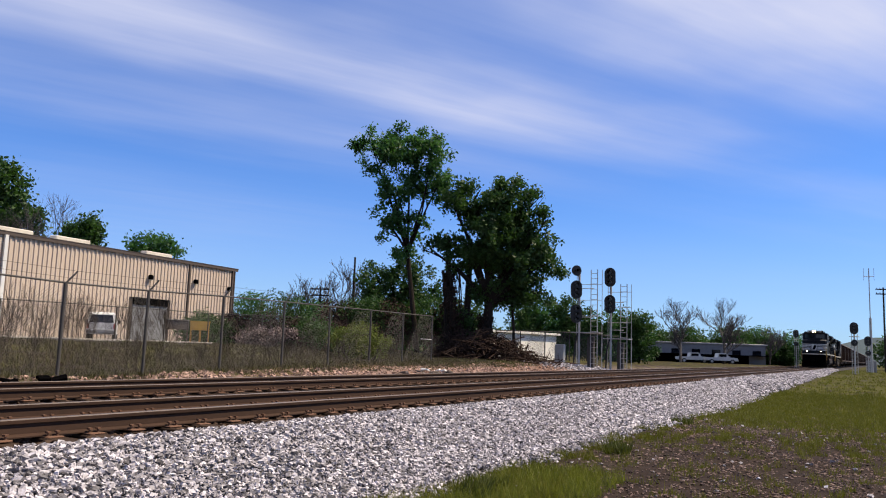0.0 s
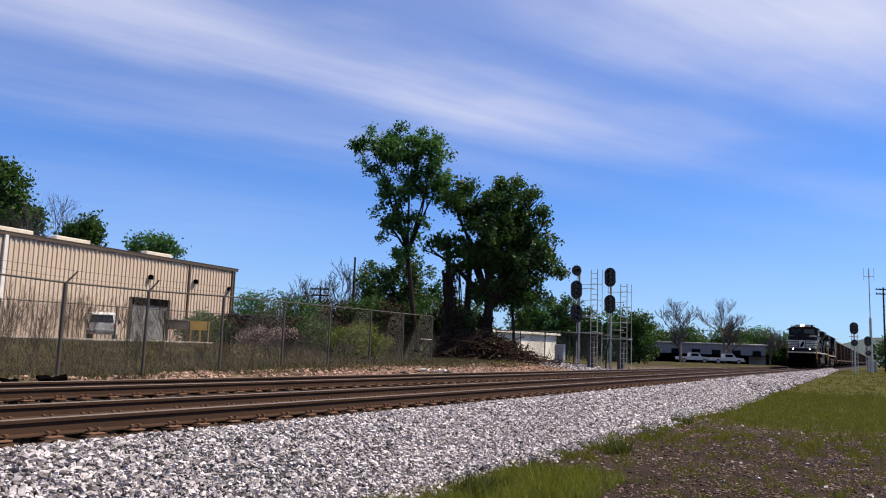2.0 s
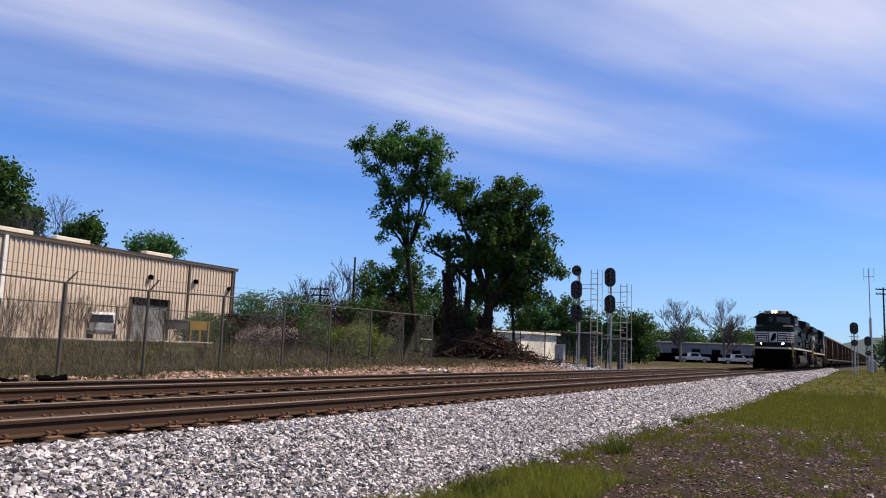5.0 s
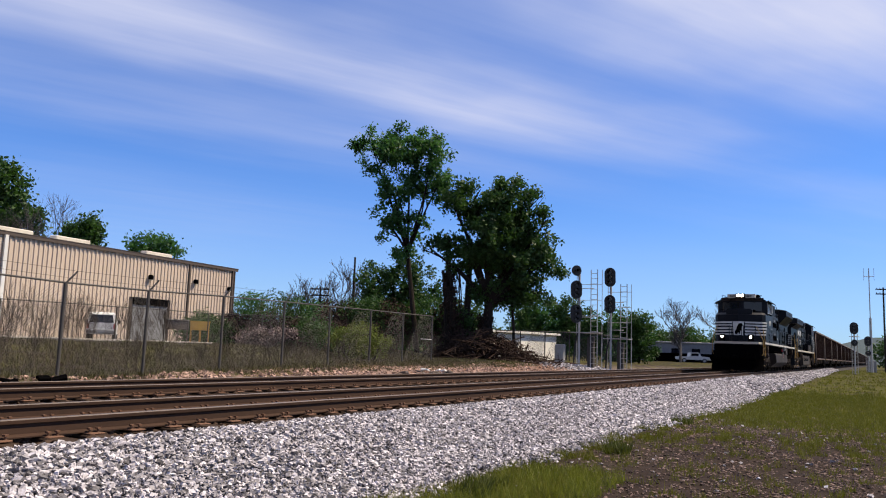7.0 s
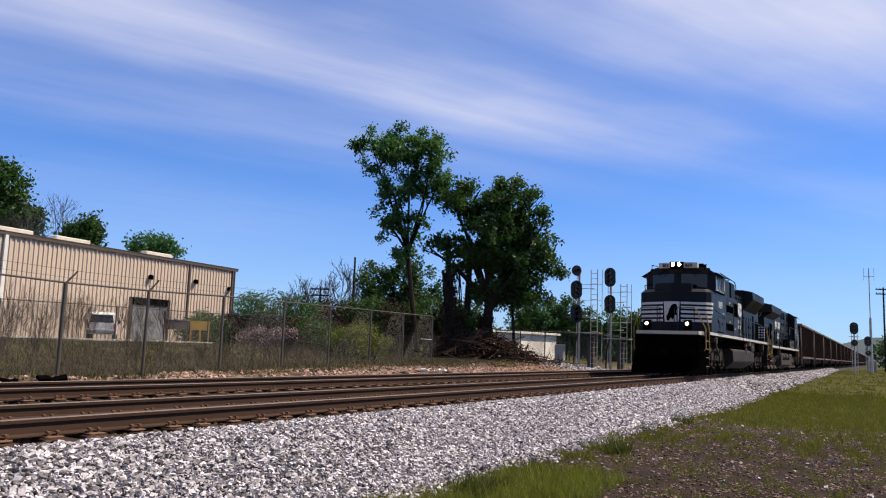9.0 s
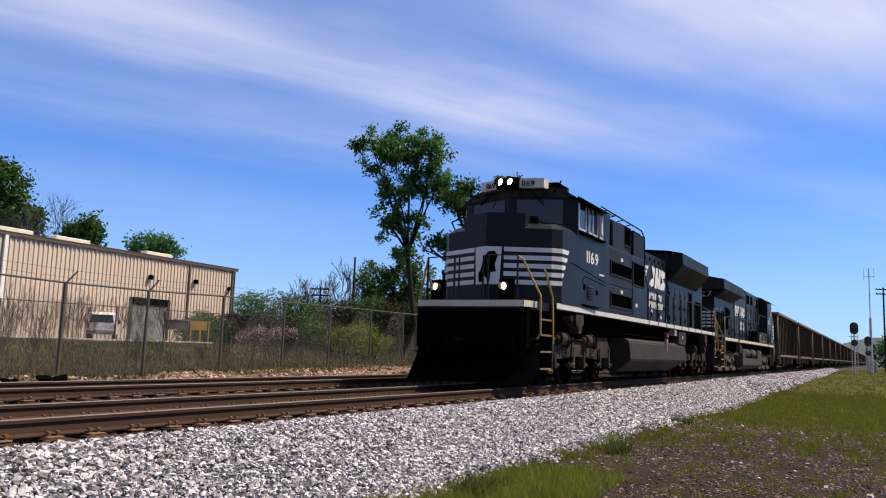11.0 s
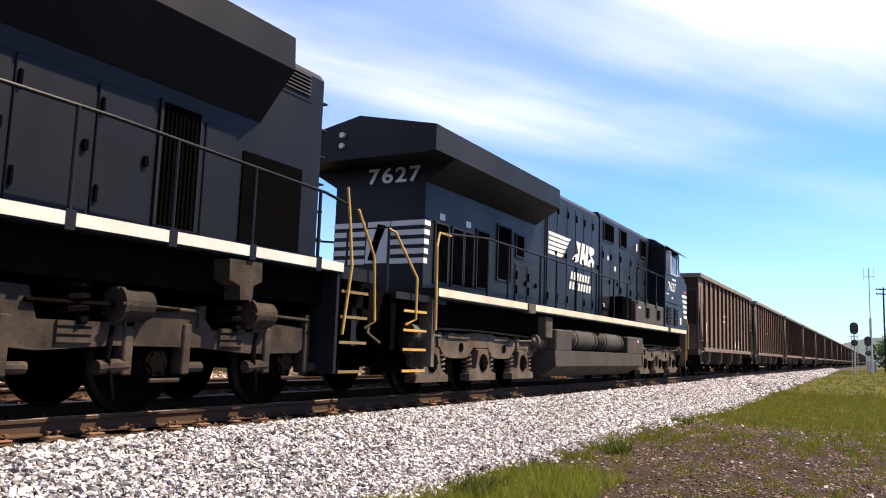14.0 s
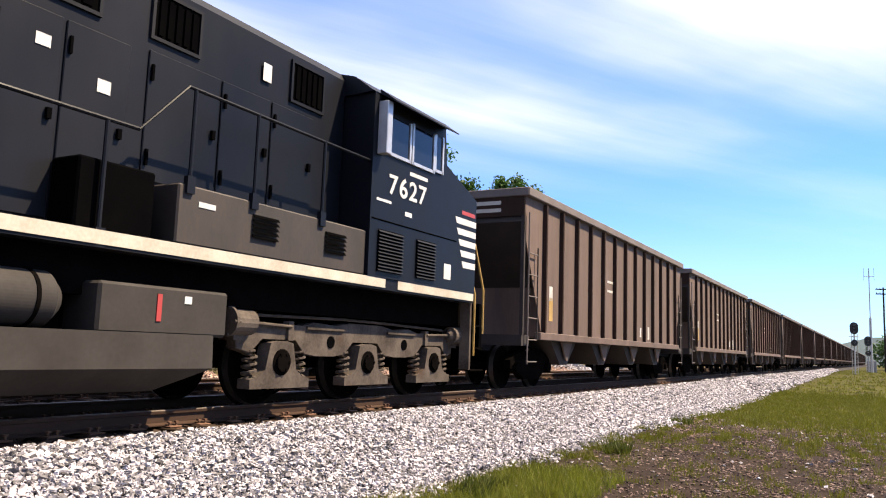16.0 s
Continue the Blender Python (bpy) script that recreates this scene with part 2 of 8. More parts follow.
M["bushgreen"] = leafy("soft olive green leaves", (0.068, 0.088, 0.018), (0.115, 0.135, 0.028), 0.25)
M["tyre"] = shade("tyre rubber", (0.00792, 0.00792, 0.00792), (0.0132, 0.0132, 0.0132), rough=0.9, scale=5, fine=40, bump=0.1)
M["red"] = shade("red paint", (0.33, 0.033, 0.0264), (0.251, 0.0264, 0.0231), rough=0.5, scale=4, fine=30, bump=0)
M["orange"] = shade("orange yellow painted steel", (0.496, 0.288, 0.04), (0.317, 0.178, 0.033), rough=0.6, scale=2, fine=20, bump=0.05)
# The blue cast is distance haze mixed into the hill colour.
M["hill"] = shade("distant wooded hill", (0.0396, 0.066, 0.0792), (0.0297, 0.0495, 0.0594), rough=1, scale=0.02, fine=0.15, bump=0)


# ---------------------------------------------------------------- mesh helpers
def part(name, bm, material, parent=None, label="", smooth=False, fix=True):
    """Links a bmesh as one mesh object, under a thing or part if one is given."""
    if fix:
        bmesh.ops.recalc_face_normals(bm, faces=bm.faces)
    me = bpy.data.meshes.new(name)
    bm.to_mesh(me)
    bm.free()
    for mt in (material if isinstance(material, (list, tuple)) else [material]):
        me.materials.append(mt)
    if smooth:
        me.shade_smooth()
    ob = new(name, me)
    ob.parent = parent
    if label:
        ob["label"] = label
    return ob


def again(ob, parent, m=None, name=None):
    """Another part on the same mesh."""
    o = new(name or ob.name.split(".")[0], ob.data)
    o.parent = parent
    if m is not None:
        o.matrix_basis = m
    return o


def thing(name, label, category, group="", m=None, kind=""):
    o = tagged(new(name), label, category, group, kind)
    if m is not None:
        o.matrix_basis = m
    return o


def box(bm, x0, x1, y0, y1, z0, z1, bevel=0.0):
    vs = [bm.verts.new((x, y, z)) for x in (x0, x1) for y in (y0, y1) for z in (z0, z1)]
    fs = [bm.faces.new([vs[i] for i in f]) for f in ((0, 1, 3, 2), (4, 6, 7, 5), (0, 4, 5, 1), (2, 3, 7, 6), (0, 2, 6, 4), (1, 5, 7, 3))]
    if bevel:
        es = list({e for f in fs for e in f.edges})
        bmesh.ops.bevel(bm, geom=es, offset=bevel, segments=1, affect="EDGES")
    return bm


def extrude(bm, prof, a, b, axis="y"):
    """A closed outline pushed along an axis: (x, z) along y, (y, z) along x, or (x, y) along z."""
    put = {"y": lambda p, t: (p[0], t, p[1]), "x": lambda p, t: (t, p[0], p[1]), "z": lambda p, t: (p[0], p[1], t)}[axis]
    lo, hi = [bm.verts.new(put(p, a)) for p in prof], [bm.verts.new(put(p, b)) for p in prof]
    n = len(prof)
    for i in range(n):
        bm.faces.new((lo[i], lo[(i + 1) % n], hi[(i + 1) % n], hi[i]))
    bm.faces.new(lo)
    bm.faces.new(hi[::-1])
    return bm


def rod(bm, p, q, r, r2=None, seg=8):
    p, q = Vector(p), Vector(q)
    d = q - p
    if d.length < 1e-6:
        return bm
    d.normalize()
    u = d.orthogonal().normalized()
    w = d.cross(u)
    r2 = r if r2 is None else r2
    ring = [u * math.cos(2 * math.pi * (k + 0.5) / seg) + w * math.sin(2 * math.pi * (k + 0.5) / seg) for k in range(seg)]
    lo, hi = [bm.verts.new(p + o * r) for o in ring], [bm.verts.new(q + o * r2) for o in ring]
    for k in range(seg):
        bm.faces.new((lo[k], lo[(k + 1) % seg], hi[(k + 1) % seg], hi[k]))
    bm.faces.new(lo[::-1])
    bm.faces.new(hi)
    return bm


def tube(bm, pts, r, seg=6):
    """A bent round bar through the points, in one piece."""
    pts = [Vector(p) for p in pts]
    rings = []
    side = None
    for i, p in enumerate(pts):
        d = (pts[min(i + 1, len(pts) - 1)] - pts[max(i - 1, 0)]).normalized()
        if side is None:
            side = d.orthogonal().normalized()
        else:
            side = (side - d * side.dot(d)).normalized()
        up = d.cross(side)
        rings.append([bm.verts.new(p + r * (side * math.cos(2 * math.pi * k / seg) + up * math.sin(2 * math.pi * k / seg))) for k in range(seg)])
    for u, w in zip(rings, rings[1:]):
        for k in range(seg):
            bm.faces.new((u[k], u[(k + 1) % seg], w[(k + 1) % seg], w[k]))
    bm.faces.new(rings[0])
    bm.faces.new(rings[-1])
    return bm


def B():
    return bmesh.new()


def raw(name, verts, faces, material, parent=None, mats=None):
    """A mesh from arrays: verts (n, 3), faces (m, k)."""
    me = bpy.data.meshes.new(name)
    verts, faces = np.asarray(verts, np.float32), np.asarray(faces, np.int32)
    k = faces.shape[1]
    me.vertices.add(len(verts))
    me.vertices.foreach_set("co", verts.ravel())
    me.loops.add(faces.size)
    me.loops.foreach_set("vertex_index", faces.ravel())
    me.polygons.add(len(faces))
    me.polygons.foreach_set("loop_start", np.arange(0, faces.size, k, dtype=np.int32))
    me.polygons.foreach_set("loop_total", np.full(len(faces), k, np.int32))
    for mt in (material if isinstance(material, (list, tuple)) else [material]):
        me.materials.append(mt)
    if mats is not None:
        me.polygons.foreach_set("material_index", np.asarray(mats, np.int32))
    me.update()
    me.validate()
    me.shade_flat()
    ob = new(name, me)
    ob.parent = parent
    return ob
# ---------------------------------------------------------------- ground and tracks
def lerp_table(x, table):
    for (x0, z0), (x1, z1) in zip(table, table[1:]):
        if x <= x1:
            return z0 + (z1 - z0) * max(0.0, (x - x0) / (x1 - x0))
    return table[-1][1]


def ground_height(x, y):
    yard = 0.72 * min(1.0, max(0.0, (-12.0 - x) / 7.0)) * min(1.0, max(0.0, (56.0 - y) / 12.0))
    far = [(-400, 3.0), (-90, 0.8), (-48, 0.2), (-34, -0.05), (-14, -0.1), (-9.5, -0.15), (-7.2, -0.42), (-6.4, -0.30), (-5.8, -0.235), (1.35, -0.235), (1.75, -0.27),
           (3.4, -0.80), (6, -0.82), (30, -0.75), (400, -0.5)]
    z = lerp_table(x, far)
    if x < -7:
        z = max(z + 0.32 * min(1.0, max(0.0, (y - 14) / 24)) * min(1, (-7 - x) / 3), z + yard)
        if y > 60:
            z -= 0.35 * min(1.0, (y - 60) / 30) * min(1, (-7 - x) / 3)
    if x > 2.5:
        z += 0.55 * min(1.0, max(0.0, (y - 35) / 60))
    if x > 3.2 or x < -6.5:
        z += 0.05 * noise.noise(Vector((x * 0.5, y * 0.5, 0))) + 0.09 * noise.noise(Vector((x * 0.12, y * 0.12, 3)))
    return z


def ground_material():
    m = shade("dirt, gravel and thin grass", (0.034, 0.023, 0.018), (0.010, 0.0075, 0.0062), rough=0.97, scale=2.2, fine=26, bump=0.8, depth=0.03, spec=0.06)
    nt = m.node_tree
    N, L = nt.nodes.new, nt.links.new
    b = nt.nodes["Principled BSDF"]
    base = b.inputs["Base Color"].links[0].from_socket
    tc, sep = N("ShaderNodeTexCoord"), N("ShaderNodeSeparateXYZ")
    L(tc.outputs["Object"], sep.inputs[0])

    def nz(s, d=5):
        n = N("ShaderNodeTexNoise")
        n.inputs["Scale"].default_value, n.inputs["Detail"].default_value = s, d
        L(tc.outputs["Object"], n.inputs["Vector"])
        return n.outputs["Fac"]

    def rng(f, lo, hi, a=0.0, c=1.0):
        n = N("ShaderNodeMapRange")
        L(f, n.inputs[0])
        n.inputs[1].default_value, n.inputs[2].default_value, n.inputs[3].default_value, n.inputs[4].default_value = lo, hi, a, c
        return n.outputs[0]

    def op(o, a, c):
        n = N("ShaderNodeMath")
        n.operation = o
        for i, v in enumerate((a, c)):
            if isinstance(v, (int, float)):
                n.inputs[i].default_value = v
            else:
                L(v, n.inputs[i])
        return n.outputs[0]

    def mx(f, a, c):
        n = N("ShaderNodeMix")
        n.data_type = "RGBA"
        L(f, n.inputs[0])
        L(a, n.inputs[6])
        n.inputs[7].default_value = (*c, 1)
        return n.outputs[2]

    x, y = sep.outputs[0], sep.outputs[1]
    grass = op("MULTIPLY", rng(x, 3.3, 4.0), op("MAXIMUM", rng(y, 18.0, 22.5), op("MULTIPLY", rng(x, 5.0, 4.4), rng(y, 11.0, 9.0, 0.1, 0.7))))
    grass = op("MULTIPLY", grass, rng(nz(1.7), 0.40, 0.52, 0.1, 1.0))
    grass = op("MAXIMUM", grass, op("MULTIPLY", rng(x, -6.6, -9.0), rng(nz(0.6), 0.42, 0.55, 0.0, 0.75)))
    col = mx(grass, base, (0.060, 0.058, 0.010))
    stones = op("MULTIPLY", op("MULTIPLY", rng(x, -5.9, -6.4), rng(x, -9.6, -8.0)), rng(nz(3.0), 0.42, 0.55))
    col = mx(stones, col, (0.13, 0.1, 0.088))
    bank = op("MULTIPLY", op("MULTIPLY", rng(x, -6.2, -6.8), rng(x, -11.0, -9.6)), op("MULTIPLY", op("MULTIPLY", rng(y, 16.0, 26.0), rng(y, 52.0, 46.0)), rng(nz(1.2), 0.36, 0.52, 0.2, 1.0)))
    col = mx(bank, col, (0.17, 0.098, 0.07))
    yard = op("MULTIPLY", rng(x, -19.0, -19.6), rng(y, 50.0, 46.0))
    col = mx(yard, col, (0.060, 0.056, 0.058))
    L(col, b.inputs["Base Color"])
    return m


def make_ground():
    xs = sorted(set([-400, -250, -150, -90, -60, -45] + list(np.arange(-34, -5.5, 1.0)) + [-6.4, -5.8] + list(np.arange(1.35, 3.6, 0.25)) + list(np.arange(3.75, 12, 0.5))
                    + list(np.arange(13, 30, 2.0)) + [40, 60, 100, 200, 400]))
    ys = sorted(set([-300, -100, -40, -20, -10, -5] + list(np.arange(-2, 30, 0.5)) + list(np.arange(30, 80, 2.0)) + list(np.arange(80, 200, 8.0)) + [220, 260, 320, 420, 600, 900, 1500]))
    v = [(x, y, ground_height(x, y)) for x in xs for y in ys]
    ny = len(ys)
    f, mi = [], []
    for i in range(len(xs) - 1):
        for j in range(ny - 1):
            f.append((i * ny + j, (i + 1) * ny + j, (i + 1) * ny + j + 1, i * ny + j + 1))
            xm = (xs[i] + xs[i + 1]) / 2
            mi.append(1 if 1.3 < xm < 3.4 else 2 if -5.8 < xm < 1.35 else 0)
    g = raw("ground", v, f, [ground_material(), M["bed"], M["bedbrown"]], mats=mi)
    g.data.shade_smooth()
    tagged(g, "trackside ground of dirt, thin grass and packed ballast", "ground", kind="structure")


make_ground()
RAIL = [(-0.076, -0.172), (0.076, -0.172), (0.076, -0.16), (0.012, -0.142), (0.010, -0.05), (0.034, -0.042), (0.037, -0.008), (0.028, 0.0),
        (-0.028, 0.0), (-0.037, -0.008), (-0.034, -0.042), (-0.010, -0.05), (-0.012, -0.142), (-0.076, -0.16)]


def make_track(name, xc, label, y0=-40.0, y1=700.0):
    t = thing(name, label, "railway track", "parallel tracks", pose(xc, 0, 0), "structure")
    for sx in (-1, 1):
        bm = extrude(B(), [(sx * 0.7525 + x, z) for x, z in RAIL], y0, y1)
        for f in bm.faces:
            if f.normal.z > 0.9 and f.calc_center_median().z > -0.003:
                f.material_index = 1
        bmesh.ops.recalc_face_normals(bm, faces=bm.faces)
        for f in bm.faces:
            f.material_index = 1 if f.normal.z > 0.7 and f.calc_center_median().z > -0.01 else 0
        part("rail", bm, [M["rail"], M["railtop"]], t, fix=False)
    tie = part("tie", box(B(), -1.30, 1.30, -0.115, 0.115, -0.36, -0.19, 0.012), M["tie"], t)
    plate = None
    n = 0
    rng = random.Random(len(name))
    y = 3.0
    bm = B()
    box(bm, -0.17, 0.17, -0.09, 0.09, -0.19, -0.172, 0.006)
    for sx in (-0.105, 0.105):
        for sy in (-0.05, 0.05):
            rod(bm, (sx, sy, -0.18), (sx, sy, -0.135), 0.012, seg=6)
            box(bm, sx - 0.022, sx + 0.022, sy - 0.018, sy + 0.018, -0.14, -0.122)
    plate = part("tie_plate", bm, M["plate"], t)
    plate.matrix_basis = pose(0.7525, 3.0, 0)
    tie.matrix_basis = pose(0, 3.0, 0)
    again(plate, t, pose(-0.7525, 3.0, 0))
    for i in range(1, 140):
        yy = 3.0 + i * 0.5 + rng.uniform(-0.03, 0.03)
        again(tie, t, pose(rng.uniform(-0.05, 0.05), yy, rng.uniform(-0.015, 0.006), 0, 0, rng.uniform(-1.2, 1.2)))
        if i < 70:
            for sx in (-0.7525, 0.7525):
                again(plate, t, pose(sx, yy, 0))
    far = B()
    for i in range(420):
        yy = 73.0 + i * 0.5
        box(far, -1.3, 1.3, yy - 0.11, yy + 0.11, -0.34, -0.19)
    for i in range(60):
        yy = 2.5 - i * 0.5
        box(far, -1.3, 1.3, yy - 0.11, yy + 0.11, -0.34, -0.19)
    part("far_ties", far, M["tie"], t, fix=False)["kind"] = "stuff"
    return t


make_track("track_near", 0.0, "rusty rails spiked to worn wooden ties in ballast")
make_track("track_far", -4.15, "second rusty track beside the first on wooden ties")


# ---------------------------------------------------------------- the train
TRAIN, WHEELSETS, OTHERS = [], [], []


def written(text, size, m, material, parent, name="number", thick=0.004, gap=0.11):
    """Characters as meshes, one each, under a bare holder; m: pose of the baseline's middle, the text reading along local x."""
    made, wide = [], 0.0
    for ch in text:
        c = bpy.data.curves.new("text", "FONT")
        c.body, c.size, c.extrude, c.offset = ch, size, thick, size * 0.016
        tmp = bpy.data.objects.new("text", c)
        me = bpy.data.meshes.new_from_object(tmp)
        bpy.data.objects.remove(tmp)
        me.materials.clear()
        me.materials.append(material)
        xs = [v.co.x for v in me.vertices]
        made.append((me, min(xs), max(xs)))
        wide += max(xs) - min(xs) + size * gap
    at = -wide / 2
    for me, x0, x1 in made:
        ob = new(name, me)
        ob.parent = parent
        ob.matrix_basis = m @ Matrix.Translation((at - x0, 0, 0))
        at += x1 - x0 + size * gap


def facing_side(x, y, z, side=1):
    """The pose of writing on a side wall, read from outside."""
    return Matrix.Translation((x, y, z)) @ (Matrix.Rotation(radians(90 * side), 4, "Z") @ Matrix.Rotation(radians(90), 4, "X"))


def sheet(bm, x, pts, t=0.004):
    """A thin plate on a side wall from an outline in (y, z)."""
    return extrude(bm, pts, x, x + t, "x")


def slats(bm, x, y0, y1, z0, z1, n, t=0.03, upright=False):
    """Proud louvre blades over an opening on a side wall."""
    for i in range(n):
        if upright:
            a = y0 + (y1 - y0) * (i + 0.5) / n
            w = (y1 - y0) / n * 0.25
            box(bm, x, x + t, a - w, a + w, z0, z1)
        else:
            a = z0 + (z1 - z0) * (i + 0.5) / n
            h = (z1 - z0) / n * 0.3
            extrude(bm, [(x, a + h), (x + t, a - h), (x + t, a - h - 0.006), (x, a + h - 0.012)], y0, y1)
    return bm


def framed_grille(parent, x, y0, y1, z0, z1, n=9, upright=True, side=1, name="grille", frame_mat="black2"):
    """A louvred grille with a raised frame; its own mesh, its blades under it."""
    bm = box(B(), x, x + 0.012, y0, y1, z0, z1)
    g = part(name, bm, M["grille"], parent, "black louvred grille")
    bm = slats(B(), x + 0.012, y0 + 0.03, y1 - 0.03, z0 + 0.03, z1 - 0.03, n, 0.02, upright)
    part("slats", bm, M["grille"], g)
    bm = B()
    for a in ((y0 - 0.04, y1 + 0.04, z0 - 0.04, z0), (y0 - 0.04, y1 + 0.04, z1, z1 + 0.04), (y0 - 0.04, y0, z0, z1), (y1, y1 + 0.04, z0, z1)):
        box(bm, x, x + 0.03, *a)
    part("grille_frame", bm, M[frame_mat], g)
    return g


def hood_doors(parent, x, ys, z0, z1, mat="black"):
    """Tall hood doors, each a proud panel with latches and hinges."""
    for a, b in zip(ys, ys[1:]):
        bm = box(B(), x, x + 0.022, a + 0.02, b - 0.02, z0, z1, 0.008)
        d = part("hood_door", bm, M[mat], parent)
        for z in (z0 + 0.25, z1 - 0.25):
            part("hinge", box(B(), x + 0.022, x + 0.05, a + 0.05, a + 0.08, z - 0.09, z + 0.09), M["grille"], d)
        part("latch", box(B(), x + 0.022, x + 0.06, b - 0.13, b - 0.08, (z0 + z1) / 2 - 0.05, (z0 + z1) / 2 + 0.06), M["grille"], d)


def rail_post(parent, x, y, z0, z1, mat="black"):
    bm = rod(B(), (x, y, z0 - 0.12), (x, y, z1), 0.024, seg=8)
    box(bm, x - 0.03, x + 0.035, y - 0.055, y + 0.055, z0 - 0.14, z0 + 0.05)
    part("handrail_post", bm, M[mat], parent, smooth=False)


def wheelset(parent, y, r, off):
    """Two wheels on an axle, turning as the train rolls; y in the train's measure."""
    bm = B()
    prof = [(0.665, r + 0.028), (0.69, r + 0.028), (0.705, r), (0.80, r - 0.006), (0.80, r - 0.06), (0.76, r - 0.075), (0.745, 0.15), (0.80, 0.13), (0.80, 0.0)]
    n = 40
    for s in (-1, 1):
        rings = [[bm.verts.new((s * x, q * math.cos(2 * math.pi * i / n), q * math.sin(2 * math.pi * i / n))) for i in range(n)] for x, q in prof[:-1]]
        for k, (u, w) in enumerate(zip(rings, rings[1:])):
            for i in range(n):
                f = bm.faces.new((u[i], u[(i + 1) % n], w[(i + 1) % n], w[i]))
                f.material_index = 1 if k == 2 else 0
        bm.faces.new(rings[-1])
    rod(bm, (-0.75, 0, 0), (0.75, 0, 0), 0.09, seg=12)
    for s in (-1, 1):
        for a in range(3):
            c, d = math.cos(a * 2.094), math.sin(a * 2.094)
            rod(bm, (s * 0.752, 0.27 * c, 0.27 * d), (s * 0.762, 0.27 * c, 0.27 * d), 0.035, seg=8)
    w = part("wheelset", bm, [M["truckdark"], M["steel"]], parent, "dark steel wheels with bright worn treads")
    w.matrix_basis = pose(0, y - off, r)
    WHEELSETS.append((w, y - off, r, r))


def lamp_shell(x, y0, y1, z, r, seg=20):
    """An open-fronted lamp barrel along y, from its closed back y0 to its rim y1."""
    bm = B()
    d = 1 if y1 > y0 else -1
    prof = [(y0, 0.02), (y0, r), (y1, r), (y1, r * 0.88), (y0 + d * 0.03, r * 0.86), (y0 + d * 0.03, 0.02)]
    rings = [[bm.verts.new((x + q * math.cos(2 * math.pi * k / seg), y, z + q * math.sin(2 * math.pi * k / seg))) for k in range(seg)] for y, q in prof]
    for u, w in zip(rings, rings[1:]):
        for k in range(seg):
            bm.faces.new((u[k], u[(k + 1) % seg], w[(k + 1) % seg], w[k]))
    bm.faces.new(rings[0])
    bm.faces.new(rings[-1])
    return bm


def axle_end(parent, x, y, z, s, mat="truck"):
    """A journal box: casting, round cap with bolts."""
    bm = box(B(), min(x, x + s * 0.16), max(x, x + s * 0.16), y - 0.2, y + 0.2, z - 0.17, z + 0.24, 0.03)
    rod(bm, (x + s * 0.14, y, z), (x + s * 0.22, y, z), 0.145, seg=16)
    rod(bm, (x + s * 0.22, y, z), (x + s * 0.235, y, z), 0.10, seg=14)
    for a in range(6):
        c, d = math.cos(a * 1.047), math.sin(a * 1.047)
        rod(bm, (x + s * 0.22, y + 0.115 * c, z + 0.115 * d), (x + s * 0.245, y + 0.115 * c, z + 0.115 * d), 0.018, seg=6)
    return part("journal_box", bm, M[mat], parent)


def coil(parent, x, y, z0, z1, r, mat="truckdark"):
    bm, n, turns = B(), 36, 4
    pts = [(x + r * math.cos(i * 2 * math.pi * turns / n), y + r * math.sin(i * 2 * math.pi * turns / n), z0 + (z1 - z0) * i / n) for i in range(n + 1)]
    tube(bm, pts, r * 0.24, 5)
    part("spring", bm, M[mat], parent)


def brake_cylinder(parent, x, y, z, s, way=1, mat="truck"):
    bm = rod(B(), (x, y - 0.16 * way, z), (x, y + 0.2 * way, z), 0.155, seg=18)
    rod(bm, (x, y + 0.2 * way, z), (x, y + 0.24 * way, z), 0.185, seg=18)
    rod(bm, (x, y - 0.16 * way, z), (x, y - 0.24 * way, z), 0.11, 0.06, seg=12)
    rod(bm, (x, y - 0.24 * way, z), (x, y - 0.95 * way, z - 0.02), 0.022, seg=8)
    box(bm, min(x, x - s * 0.1), max(x, x - s * 0.1), y - 0.95 * way - 0.05, y - 0.95 * way + 0.05, z - 0.2, z + 0.05)
    for k in range(5):
        c, d = 0.165 * math.cos(k * 1.2566), 0.165 * math.sin(k * 1.2566)
        rod(bm, (x + c, y + 0.17 * way, z + d), (x + c, y + 0.27 * way, z + d), 0.016, seg=6)
    box(bm, min(x, x - s * 0.25), max(x, x - s * 0.25), y - 0.1, y + 0.12, z - 0.22, z - 0.1)
    part("brake_cylinder", bm, M[mat], parent)


